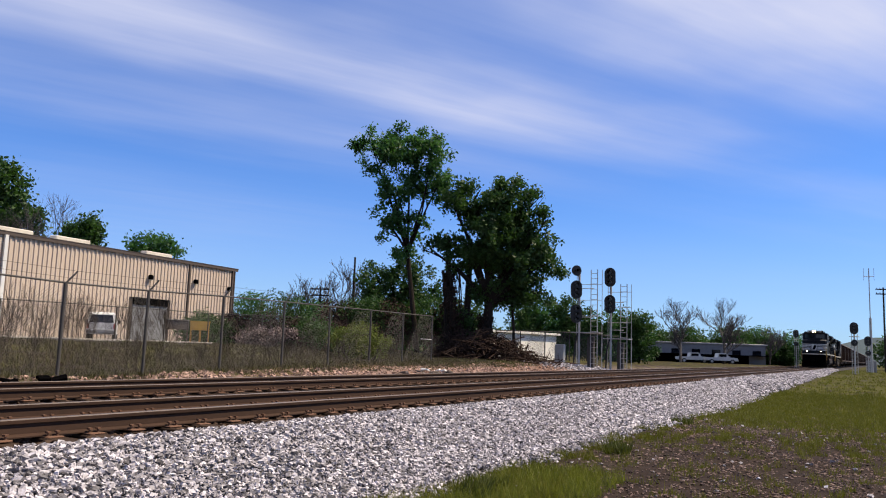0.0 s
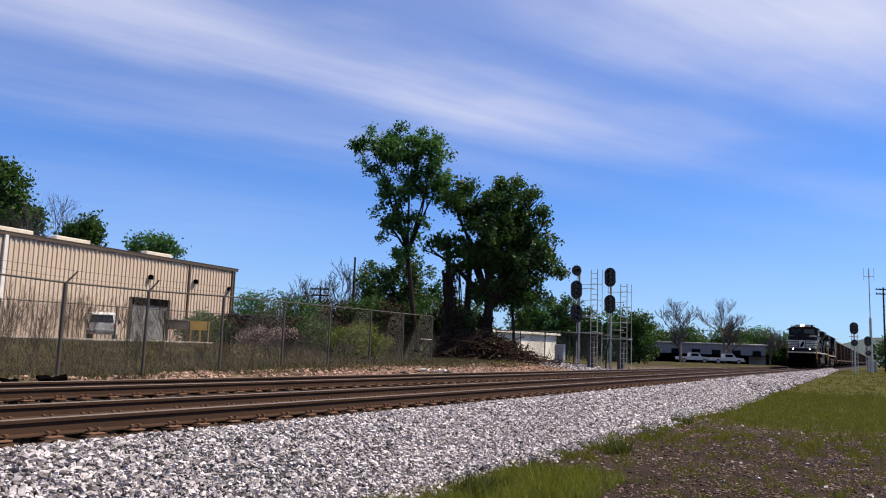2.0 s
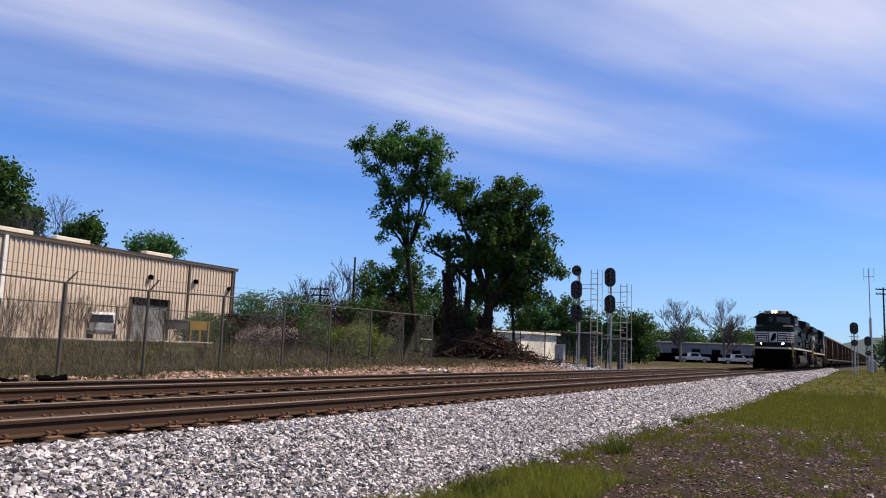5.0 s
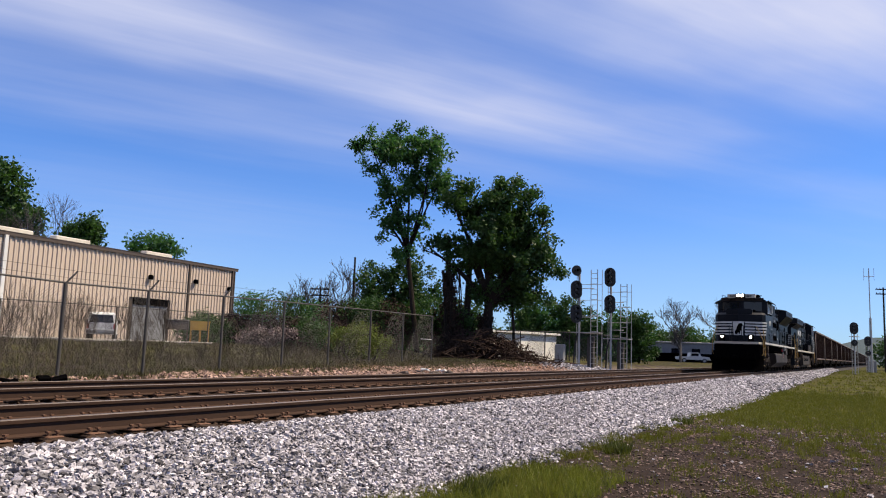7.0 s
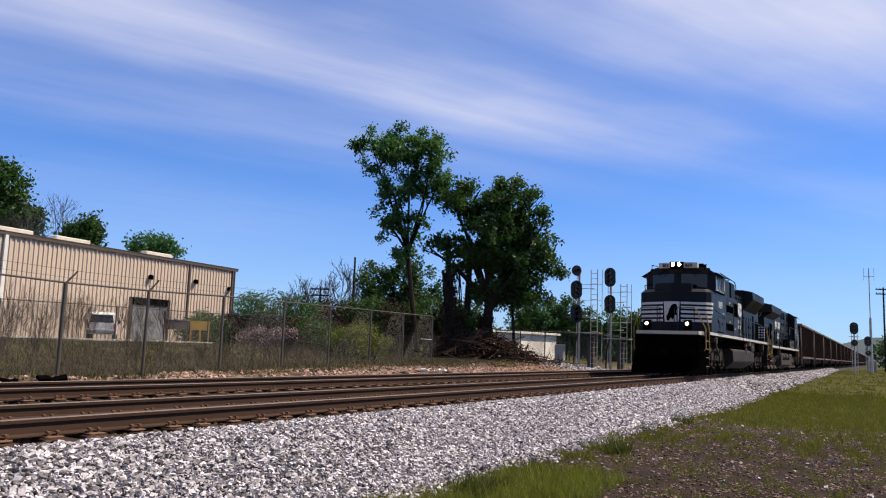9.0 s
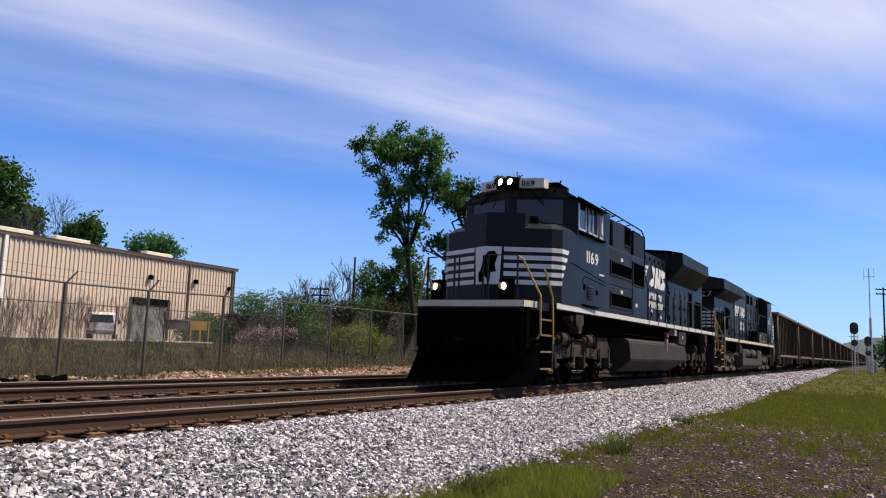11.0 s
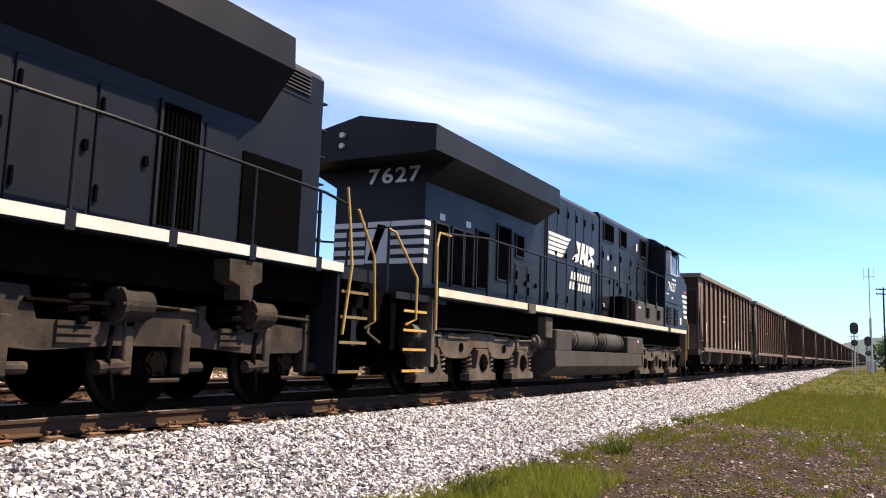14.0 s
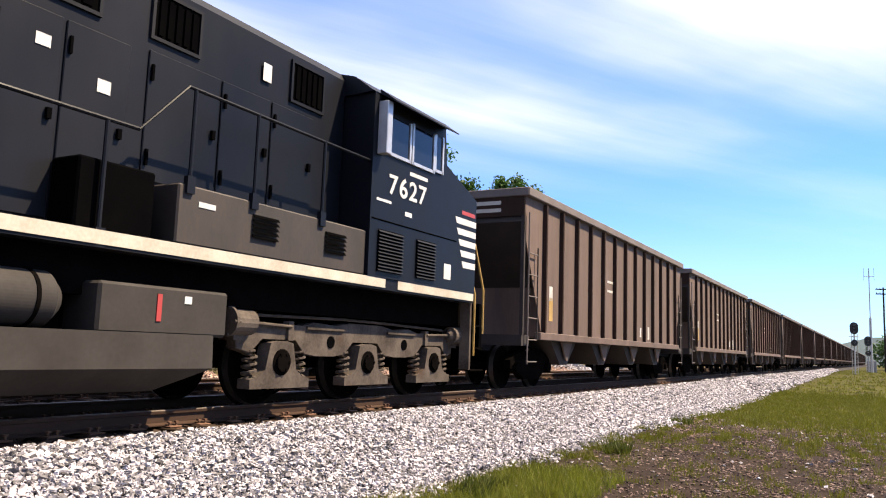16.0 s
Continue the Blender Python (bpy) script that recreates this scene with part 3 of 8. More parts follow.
def truck_a(root, axles, off, flip):
    """The lead engine's three-axle truck: stepped side frame, yokes, springs, brake gear."""
    t = new("truck")
    t.parent = root
    t["label"] = "three-axle truck with dusty cast side frames"
    mid = axles[1]
    f = -1 if flip else 1
    for s in (-1, 1):
        outline = [(-2.55, 0.82), (-2.45, 1.0), (-1.7, 1.05), (-1.45, 0.92), (-0.75, 0.92), (-0.55, 1.12), (0.45, 1.14), (0.65, 0.95), (1.45, 0.95), (1.55, 1.25), (2.35, 1.27), (2.5, 1.05),
                   (2.6, 0.95), (2.55, 0.72), (1.9, 0.70), (1.4, 0.66), (0.6, 0.72), (-0.6, 0.72), (-1.4, 0.66), (-2.3, 0.68)]
        pts = [(mid - off + f * y, z) for y, z in outline]
        x0, x1 = sorted((s * 0.98, s * 1.17))
        bm = extrude(B(), pts, x0, x1, "x")
        part("side_frame", bm, M["truck"], t)
        for k, a in enumerate(axles):
            y = a - off
            axle_end(t, s * 0.92, y, 0.55, s, "truckdark")
            bm = B()
            for d in (-0.42, 0.36):
                xa, xb = sorted((s * 1.02, s * 1.2))
                box(bm, xa, xb, y + d - 0.06, y + d + 0.06, 0.42, 0.98, 0.015)
            rod(bm, (s * 1.14, y - 0.75, 0.5), (s * 1.14, y - 0.4, 0.52), 0.075, seg=10)
            rod(bm, (s * 1.14, y + 0.36, 0.5), (s * 1.14, y + 0.62, 0.5), 0.06, seg=10)
            rod(bm, (s * 1.16, y - 0.1, 0.36), (s * 1.16, y + 0.3, 0.36), 0.025, seg=6)
            part("pedestal", bm, M["truck"], t)
            bm = tube(B(), [(s * 1.17, y - 0.62, 0.92), (s * 1.19, y - 0.66, 0.6), (s * 1.17, y - 0.58, 0.3), (s * 1.1, y - 0.5, 0.18)], 0.028)
            part("sand_pipe", bm, M["truckdark"], t)
        for d in (-1.05, 1.05):
            coil(t, s * 1.08, mid - off + d, 0.95, 1.42, 0.15)
            bm = B()
            xa, xb = sorted((s * 1.165, s * 1.2))
            for q in range(3):
                box(bm, xa, xb, mid - off + d - 0.2, mid - off + d + 0.2, 0.74 + q * 0.08, 0.79 + q * 0.08)
            part("casting_rib", bm, M["truck"], t)
        for d in (-1.5, 0.4):
            brake_cylinder(t, s * 1.2, mid - off + f * d, 1.14, s, f)
        bm = tube(B(), [(s * 1.2, mid - off - 1.6, 1.12), (s * 1.2, mid - off + 0.2, 1.13)], 0.025)
        part("brake_pipe", bm, M["truckdark"], t)
        # shock absorber that hangs under the frame
        bm = B()
        xa, xb = sorted((s * 1.25, s * 1.5))
        y = mid - off - f * 0.9 * (1 if not flip else 1)
        extrude(bm, [(y - 0.28, 1.74), (y + 0.26, 1.76), (y + 0.27, 1.52), (y + 0.13, 1.46), (y + 0.12, 1.30), (y - 0.08, 1.28), (y - 0.09, 1.44), (y - 0.27, 1.50)], xa, xb, "x")
        part("bolster_stop", bm, M["truck"], t)
    bm = box(B(), -0.9, 0.9, mid - off - 2.3, mid - off + 2.3, 0.75, 1.15)
    part("bolster", bm, M["truckdark"], t)
    for a in axles:
        wheelset(root, a, 0.53, off)
    return t


def truck_b(root, axles, off):
    """The trailing engine's truck: one flat cast side frame with deep pedestals and wide feet."""
    t = new("truck")
    t.parent = root
    t["label"] = "three-axle truck with pale dusty cast side frames"
    mid = axles[1] - off
    for s in (-1, 1):
        x0, x1 = sorted((s * 1.0, s * 1.16))
        out = []
        for k, a in enumerate(axles):
            y = a - off - mid
            if k:
                m = y - (axles[k] - axles[k - 1]) / 2
                out += [(m - 0.18, 0.64), (m + 0.18, 0.64)]
            out += [(y - 0.52, 0.66), (y - 0.33, 0.86), (y + 0.33, 0.86), (y + 0.52, 0.66)]
        e = axles[2] - axles[1]
        top = [(e + 0.72, 0.72), (e + 0.78, 0.98), (e + 0.4, 1.05), (e - 0.5, 1.03), (e - 0.75, 1.10), (0.75, 1.06), (0.4, 1.12), (-0.4, 1.12), (-0.75, 1.06), (0.75 - e, 1.10), (0.5 - e, 1.03), (-e - 0.4, 1.05), (-e - 0.78, 0.98), (-e - 0.72, 0.72)]
        bm = extrude(B(), [(mid + y, z) for y, z in out + top], x0, x1, "x")
        bmesh.ops.bevel(bm, geom=[g for g in bm.edges if abs(g.verts[0].co.x - g.verts[1].co.x) < 0.01], offset=0.012, segments=1, affect="EDGES")
        part("side_frame", bm, M["truckpale"], t)
        # Black discs laid on the solid frame paint the shade of holes.
        for y in (-e * 0.43, e * 0.55):
            part("frame_hole", rod(B(), (s * 1.155, mid + y, 0.84), (s * 1.172, mid + y, 0.84), 0.085, seg=14), M["grille"], t)
        for y in (-e * 0.5, e * 0.5):
            part("frame_rib", box(B(), *sorted((s * 1.155, s * 1.19)), mid + y - 0.42, mid + y + 0.42, 1.0, 1.04), M["truckpale"], t)
        for a in axles:
            y = a - off
            x2, x3 = sorted((s * 1.02, s * 1.22))
            bm = extrude(B(), [(y - 0.22, 0.80), (y - 0.1, 0.83), (y + 0.1, 0.83), (y + 0.22, 0.80), (y + 0.30, 0.46), (y + 0.42, 0.38), (y + 0.57, 0.35), (y + 0.57, 0.23), (y - 0.57, 0.23), (y - 0.57, 0.35), (y - 0.42, 0.38), (y - 0.30, 0.46)], x2, x3, "x")
            part("pedestal", bm, M["truckpale"], t, "pale dusty casting")
            bm = rod(B(), (s * 1.2, y, 0.56), (s * 1.23, y, 0.56), 0.17, seg=16)
            rod(bm, (s * 1.23, y, 0.56), (s * 1.26, y, 0.56), 0.12, seg=14)
            for k in range(6):
                c, d = math.cos(k * 1.047), math.sin(k * 1.047)
                rod(bm, (s * 1.245, y + 0.11 * c, 0.56 + 0.11 * d), (s * 1.27, y + 0.11 * c, 0.56 + 0.11 * d), 0.02, seg=6)
            part("bearing_cap", bm, M["truckdark"], t)
            for d in (-0.47, 0.47):
                coil(t, s * 1.1, y + d, 0.36, 0.70, 0.085, "truckpale")
        for y in (-e - 0.72, e + 0.72):
            brake_cylinder(t, s * 1.2, mid + y, 1.04, s, 1 if y > 0 else -1, "truckpale")
        bm = tube(B(), [(s * 1.15, mid - e - 0.5, 1.14), (s * 1.17, mid - 0.6, 1.17), (s * 1.17, mid + 0.5, 1.16), (s * 1.15, mid + e + 0.4, 1.12)], 0.022)
        part("brake_pipe", bm, M["truckpale"], t)
    bm = box(B(), -0.9, 0.9, mid - 2.1, mid + 2.1, 0.75, 1.2)
    part("bolster", bm, M["truckdark"], t)
    for a in axles:
        wheelset(root, a, 0.53, off)
    return t


def mirrored(pts):
    """An outline in (x, y) or (x, z), given for x > 0 from the middle outwards, closed over x < 0."""
    return pts + [(-a, b) for a, b in reversed(pts) if a > 1e-6]


def name_bars(parent, x, y0, y1, z0, z1, n, lean=0.05, mat="white"):
    """A line of writing that stands for a company name: plain slanted bars."""
    w = (y1 - y0) / n
    for i in range(n):
        a = y0 + i * w
        part("lettering_bar", sheet(B(), x, [(a, z0), (a + w * 0.62, z0), (a + w * 0.62 + lean, z1), (a + lean, z1)]), M[mat], parent, "white slanted bar")


def side_mark(parent, x, y0, y1, z0, z1):
    """The company mark: a few white slanted shapes."""
    w, h = y1 - y0, z1 - z0
    shapes = [[(0.0, 0.12), (0.14, 0.0), (0.27, 0.10), (0.36, 0.95), (0.16, 1.0), (0.26, 0.45), (0.12, 0.35)],
              [(0.32, 0.0), (0.46, 0.0), (0.56, 0.98), (0.42, 1.0)],
              [(0.42, 0.9), (0.52, 0.02), (0.66, 0.02), (0.72, 0.98), (0.62, 0.98), (0.57, 0.45)],
              [(0.68, 0.0), (0.94, 0.04), (1.0, 0.32), (0.84, 0.56), (0.98, 0.66), (0.98, 0.92), (0.78, 1.0), (0.72, 0.72), (0.84, 0.40), (0.7, 0.26)]]
    bm = B()
    for i, s in enumerate(shapes):
        sheet(bm, x + 0.0004 * i, [(y0 + w * a, z0 + h * b) for a, b in s])
    return part("company_mark", bm, M["white"], parent, "white slanted block mark")


def speed_bars(parent, x, y0, y1, z0, z1, n=5, taper=0.55):
    for i in range(n):
        h = (z1 - z0) / n
        z = z1 - h * i
        e = y1 - (y1 - y0) * taper * i / n
        part("stripe", sheet(B(), x, [(y0, z), (e, z), (e - 0.16, z - h * 0.72), (y0, z - h * 0.72)]), M["white"], parent)


def locomotive_lead():
    root = thing("locomotive", "black lead diesel locomotive with white stripes and lit lamps", "locomotive", "locomotives of the train")
    K = M["black"]
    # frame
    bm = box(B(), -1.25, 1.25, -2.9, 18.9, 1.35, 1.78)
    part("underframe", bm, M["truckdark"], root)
    bm = extrude(B(), [(-1.52, 1.78), (1.52, 1.78), (1.52, 1.925), (-1.52, 1.925)], -1.67, 17.86)
    deck = part("deck", bm, M["black2"], root)
    for s in (-1, 1):
        xa, xb = sorted((s * 1.52, s * 1.532))
        part("sill_stripe", box(B(), xa, xb, -1.66, 17.85, 1.80, 1.925), M["sillclean"], deck, "white stripe")
    # nose
    plan = mirrored([(0, -2.30), (1.36, -1.60), (1.54, -1.38), (1.54, 0.2)])
    bm = extrude(B(), plan, 1.925, 3.45, "z")
    nose = part("nose", bm, K, root, "blunt black nose with white stripes")
    bm = B()
    lo = mirrored([(0, -2.30), (1.36, -1.60), (1.54, -1.38), (1.54, -0.362)])
    hi = mirrored([(0, -2.05), (1.25, -1.40), (1.40, -1.20), (1.40, -0.362)])
    n = len(lo)
    a, b = [bm.verts.new((x, y, 3.45 + (0.2 if abs(x) < 1.5 and y < 0 else 0.2))) for x, y in lo], [bm.verts.new((x, y, 3.80)) for x, y in hi]
    c = [bm.verts.new((x, y, 3.45)) for x, y in lo]
    for i in range(n):
        j = (i + 1) % n
        bm.faces.new((c[i], c[j], a[j], a[i]))
        bm.faces.new((a[i], a[j], b[j], b[i]))
    bm.faces.new(b)
    part("nose_top", bm, K, nose)
    bm = extrude(B(), mirrored([(0, -2.27), (0.80, -1.86), (0.80, 0.0)]), 3.6, 4.02, "z")
    bmesh.ops.bevel(bm, geom=[e for e in bm.edges if abs(e.verts[0].co.z - 4.02) < 1e-4 and abs(e.verts[1].co.z - 4.02) < 1e-4], offset=0.05, segments=2, affect="EDGES")
    part("nose_hump", bm, K, nose)
    # five stripes that run round the nose and end slanted on the sides
    for i in range(5):
        z1 = 3.20 - i * 0.19
        z0 = z1 - 0.105
        for s in (-1, 1):
            bm = B()
            pts = [(0.38, -2.104), (1.36, -1.60), (1.54, -1.38), (1.54, -0.92 - i * 0.11)]
            ring = []
            for k, (x, y) in enumerate(pts):
                nx, ny = (0.46, -0.89) if k == 0 else (0.63, -0.77) if k == 1 else (0.95, -0.3) if k == 2 else (1, 0)
                e = 0.0 if k < 3 else -0.09
                ring.append([bm.verts.new((s * (x + nx * o), y + ny * o + (e if z == z0 else 0), z)) for o in (0.0, 0.005) for z in (z0, z1)])
            for p, q in zip(ring, ring[1:]):
                bm.faces.new((p[2], q[2], q[3], p[3]))
                bm.faces.new((p[0], q[0], q[2], p[2]))
                bm.faces.new((p[1], q[1], q[3], p[3]))
            part("stripe", bm, M["white"], nose)
        bm = B()
    # pale shield with a dark emblem, plain shapes
    bm = B()
    for s in (-1, 1):
        v = [bm.verts.new((s * x, y - 0.008, z)) for x, y, z in ((0.0, -2.302, 2.32), (0.30, -2.148, 2.32), (0.34, -2.127, 3.20), (0.0, -2.302, 3.20))]
        bm.faces.new(v)
    part("shield", bm, M["white"], nose)
    bm = B()
    for half in (((0, 2.50), (0.10, 2.36), (0.12, 2.60), (0.24, 2.62), (0.20, 2.76), (0.26, 2.98), (0.20, 3.10), (0.06, 3.08), (0, 2.98)),
                 ((0, 2.50), (0, 2.98), (-0.08, 2.86), (-0.14, 2.66), (-0.22, 2.58), (-0.20, 2.38), (-0.10, 2.36))):
        bm.faces.new([bm.verts.new((x, -2.318 + 0.515 * abs(x), z)) for x, z in half])
    part("emblem", bm, M["grille"], nose)
    # cab
    cab = part("cab", extrude(B(), mirrored([(0, -0.98), (1.3, -0.50), (1.54, -0.36), (1.54, 2.25)]), 3.45, 4.60, "z"), K, root, "wide black cab with side windows")
    bm = extrude(B(), mirrored([(0, 0.2), (1.54, 0.2), (1.54, 2.25)]), 1.925, 3.45, "z")
    part("cab_side", bm, K, cab)
    bm = extrude(B(), mirrored([(0, 5.0), (0.55, 4.98), (1.15, 4.84), (1.54, 4.60), (1.3, 4.58)]), -0.55, 2.32)
    part("cab_roof", bm, K, cab)
    bm = B()
    for s in (-1, 1):
        extrude(bm, [(s * 0.0, -1.0), (s * 1.33, -0.53), (s * 1.33, -0.45), (s * 0.0, -0.9)], 4.60, 4.82, "z")
    # Lighter material than the black cab, so sunlight is painted on the brow.
    part("brow", bm, M["truck"], cab, "grey brow painted as sunlit under the number boards")
    for s in (-1, 1):
        # windscreens
        bm = B()
        d = Vector((1.3, 0.48, 0)).normalized()
        for z0, z1 in ((4.05, 4.54),):
            v = []
            for x, z in ((0.16, z0), (1.22, z0 - 0.12), (1.22, z1), (0.16, z1)):
                v.append(bm.verts.new((s * x, -0.98 + 0.369 * x - 0.012, z)))
            bm.faces.new(v)
        part("windscreen", bm, M["glass"], cab, "dark windscreen glass")
        # number board
        bm = B()
        extrude(bm, [(s * 0.17, -1.16), (s * 0.86, -0.90), (s * 0.86, -0.6), (s * 0.17, -0.6)], 4.80, 5.04, "z")
        nb = part("number_board", bm, M["numboard"], cab, "pale number board")
        m = Matrix.Translation((s * 0.515, -1.036, 4.84)) @ Matrix.Rotation(s * math.atan2(0.26, 0.69), 4, "Z") @ Matrix.Rotation(radians(90), 4, "X")
        written("1169", 0.2, m, M["grille"], nb, "digit")
        # side window: sliding panes in bright frames under an awning
        x = s * 1.541
        for a, b in ((-0.30, 0.20), (0.42, 0.72), (0.75, 1.13), (1.31, 1.58)):
            xa, xb = sorted((x, x + s * 0.012))
            w = part("window", box(B(), xa, xb, a, b, 3.86, 4.45), M["glass"], cab, "dark cab side window")
            bm = B()
            xa, xb = sorted((x, x + s * 0.03))
            for q in ((a - 0.025, a + 0.02, 3.82, 4.48), (b - 0.02, b + 0.025, 3.82, 4.48), (a, b, 3.82, 3.87)):
                box(bm, xa, xb, *q)
            part("window_frame", bm, M["winframe"], w, "bright metal frame")
        part("mirror", box(B(), *sorted((s * 1.55, s * 1.66)), 1.19, 1.28, 3.9, 4.4, 0.01), M["white"], cab, "white framed mirror")
        bm = extrude(B(), [(s * 1.53, 4.66), (s * 1.80, 4.50), (s * 1.80, 4.48), (s * 1.53, 4.60)], -0.35, 1.9)
        part("awning", bm, M["black2"], cab)
        bm = box(B(), *sorted((s * 1.54, s * 1.62)), -0.26, 1.66, 3.74, 3.79)
        part("arm_rest", bm, M["grille"], cab)
        written("1169", 0.42, facing_side(s * 1.545, 0.84, 3.09, s) @ Matrix.Diagonal((1.3, 1, 1, 1)), M["white"], cab, "digit", gap=0.17)
        part("model_plate", sheet(B(), s * 1.543, [(1.36, 2.85), (1.76, 2.85), (1.77, 2.895), (1.37, 2.895)]), M["white"], cab)
        bm = slats(B(), 1.54, 0.42, 0.92, 2.16, 2.53, 5, 0.04)
        if s < 0:
            bmesh.ops.scale(bm, vec=(-1, 1, 1), verts=bm.verts)
        part("louvre", bm, M["black2"], cab)
        bm = B()
        xa, xb = sorted((x, x + s * 0.012))
        tube(bm, [(x, -0.8, 2.95), (x, 1.92, 2.70)], 0.012)
        tube(bm, [(x, 0.02, 2.52), (x, 0.2, 2.72), (x, 1.9, 2.62)], 0.01)
        box(bm, xa, xb, 0.12, 0.26, 2.38, 2.52)
        box(bm, xa, xb, 1.12, 1.26, 2.32, 2.44)
        tube(bm, [(x + s * 0.02, 0.05, 2.0), (x + s * 0.05, 1.15, 1.98)], 0.025)
        part("door_seam", bm, M["grille"], cab)
    for x in (-0.13, 0.13):
        hl = part("headlight_housing", lamp_shell(x, -1.19, -1.40, 4.93, 0.118), M["grille"], cab)
        bm = rod(B(), (x, -1.222, 4.93), (x, -1.235, 4.93), 0.098, seg=20)
        part("headlight", bm, M["lamp"], hl, "lit warm headlight")
    bm = box(B(), -0.3, 0.3, -1.2, -0.9, 4.78, 5.06, 0.02)
    part("headlight_box", bm, M["grille"], cab)
    part("roof_vent", box(B(), 0.55, 1.0, -0.3, 0.5, 4.9, 5.06, 0.03), M["grille"], cab)
    part("roof_vent", box(B(), -0.6, 0.2, 0.3, 1.2, 4.96, 5.1, 0.03), M["grille"], cab)
    for s in (-1, 1):
        part("grab_iron", tube(B(), [(s * 1.0, -0.6, 4.72), (s * 1.16, -0.9, 4.72), (s * 1.22, -0.7, 4.98), (s * 1.05, -0.35, 4.95)], 0.018), M["grille"], cab)
        part("wiper", tube(B(), [(s * 0.5, -0.98, 4.75), (s * 0.85, -0.9, 4.45)], 0.015), M["grille"], cab)
    part("nose_bell", rod(B(), (0.82, -1.45, 3.78), (0.82, -1.45, 3.98), 0.13, seg=12), M["grille"], nose)
    bm = B()
    tube(bm, [(-1.35, -1.3, 3.78), (-1.35, -1.5, 3.95), (-0.9, -1.8, 4.0)], 0.02)
    part("grab_iron", bm, M["grille"], nose)
    # front platform, pilot plow, coupler, steps
    bm = extrude(B(), [(-1.42, -2.6), (-1.30, -3.05), (1.30, -3.05), (1.42, -2.6), (1.42, -1.67), (-1.42, -1.67)], 1.72, 1.90, "z")
    plat = part("front_platform", bm, M["black2"], root)
    bm = B()
    for a, b in (((-1.42, -2.6), (-1.30, -3.05)), ((-1.30, -3.05), (1.30, -3.05)), ((1.30, -3.05), (1.42, -2.6))):
        d = Vector((b[1] - a[1], a[0] - b[0])).normalized() * -0.012
        v = [bm.verts.new((p[0] - d.x, p[1] - d.y, z)) for p, z in ((a, 1.76), (b, 1.76), (b, 1.9), (a, 1.9))]
        bm.faces.new(v)
    part("front_stripe", bm, M["sillwhite"], plat, "soiled white edge stripe")
    # Pilot and plow in near-black: the shaded front is put into the colour.
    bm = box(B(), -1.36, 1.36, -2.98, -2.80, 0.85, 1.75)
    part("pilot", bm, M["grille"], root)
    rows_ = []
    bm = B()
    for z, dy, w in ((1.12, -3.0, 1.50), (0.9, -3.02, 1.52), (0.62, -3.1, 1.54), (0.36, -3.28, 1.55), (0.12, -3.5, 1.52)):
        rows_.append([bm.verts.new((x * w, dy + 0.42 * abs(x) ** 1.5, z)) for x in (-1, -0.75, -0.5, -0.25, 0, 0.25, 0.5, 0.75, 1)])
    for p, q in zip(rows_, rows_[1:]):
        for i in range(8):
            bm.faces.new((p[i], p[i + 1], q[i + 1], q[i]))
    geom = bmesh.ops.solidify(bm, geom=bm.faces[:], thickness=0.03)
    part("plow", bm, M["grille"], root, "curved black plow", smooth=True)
    bm = box(B(), -0.14, 0.14, -3.35, -2.9, 0.80, 1.0, 0.03)
    box(bm, -0.18, 0.12, -3.55, -3.3, 0.74, 1.06, 0.05)
    part("coupler", bm, M["grille"], root)
    for x in (-1.05, -0.55, 0.6, 1.05):
        part("air_hose", tube(B(), [(x, -2.95, 1.25), (x + 0.05, -3.12, 0.95), (x + 0.1, -3.1, 0.72)], 0.03), M["truckdark"], root)
    bm = B()
    tube(bm, [(0.5, -3.0, 1.15), (1.25, -3.02, 1.2)], 0.02)
    tube(bm, [(1.0, -3.0, 1.3), (1.1, -3.08, 1.55), (1.25, -3.05, 1.52), (1.35, -2.95, 1.25)], 0.02)
    part("uncoupling_lever", bm, M["truckdark"], root)
    for s in (-1, 1):
        x0, x1 = sorted((s * 0.98, s * 1.5))
        # Near-black plate paints the shade inside the step well.
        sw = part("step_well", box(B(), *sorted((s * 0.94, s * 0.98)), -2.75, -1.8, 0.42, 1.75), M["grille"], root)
        part("well_side", box(B(), x0, x1, -1.84, -1.78, 0.42, 1.9), M["black2"], sw)
        for k, z in enumerate((0.45, 0.82, 1.18, 1.52)):
            st = part("step", box(B(), x0, x1, -2.55, -1.9, z - 0.03, z), M["truckdark"], sw)
            xa, xb = sorted((s * 1.5, s * 1.512))
            part("step_edge", box(B(), xa, xb, -2.55, -1.9, z - 0.028, z + 0.012), M["stepedge"], st, "yellow step edge darkened as shaded")
        for pts in (((s * 1.12, -2.98, 2.86), (s * 1.2, -2.88, 2.80), (s * 1.52, -2.62, 2.02), (s * 1.52, -2.6, 1.2), (s * 1.45, -2.62, 1.08)),
                    ((s * 1.5, -2.35, 2.62), (s * 1.53, -1.92, 2.02), (s * 1.53, -1.86, 1.0))):
            bm = tube(B(), pts, 0.024, 8)
            part("grab_rail", bm, M["yellow"], root, "yellow grab rail")
        bm = tube(B(), [(s * 1.12, -2.98, 1.9), (s * 1.12, -2.98, 2.88), (s * 0.42, -3.0, 2.9), (s * 0.42, -3.0, 1.9)], 0.026)
        tube(bm, [(s * 0.42, -3.0, 2.9), (s * 0.3, -3.0, 2.9), (s * 0.3, -3.0, 1.9)], 0.02)
        part("front_handrail", bm, M["black"], root)
        bm = box(B(), s * 0.85 - 0.16, s * 0.85 + 0.16, -3.0, -2.86, 1.9, 2.36)
        db = part("ditch_light_box", bm, M["grille"], root)
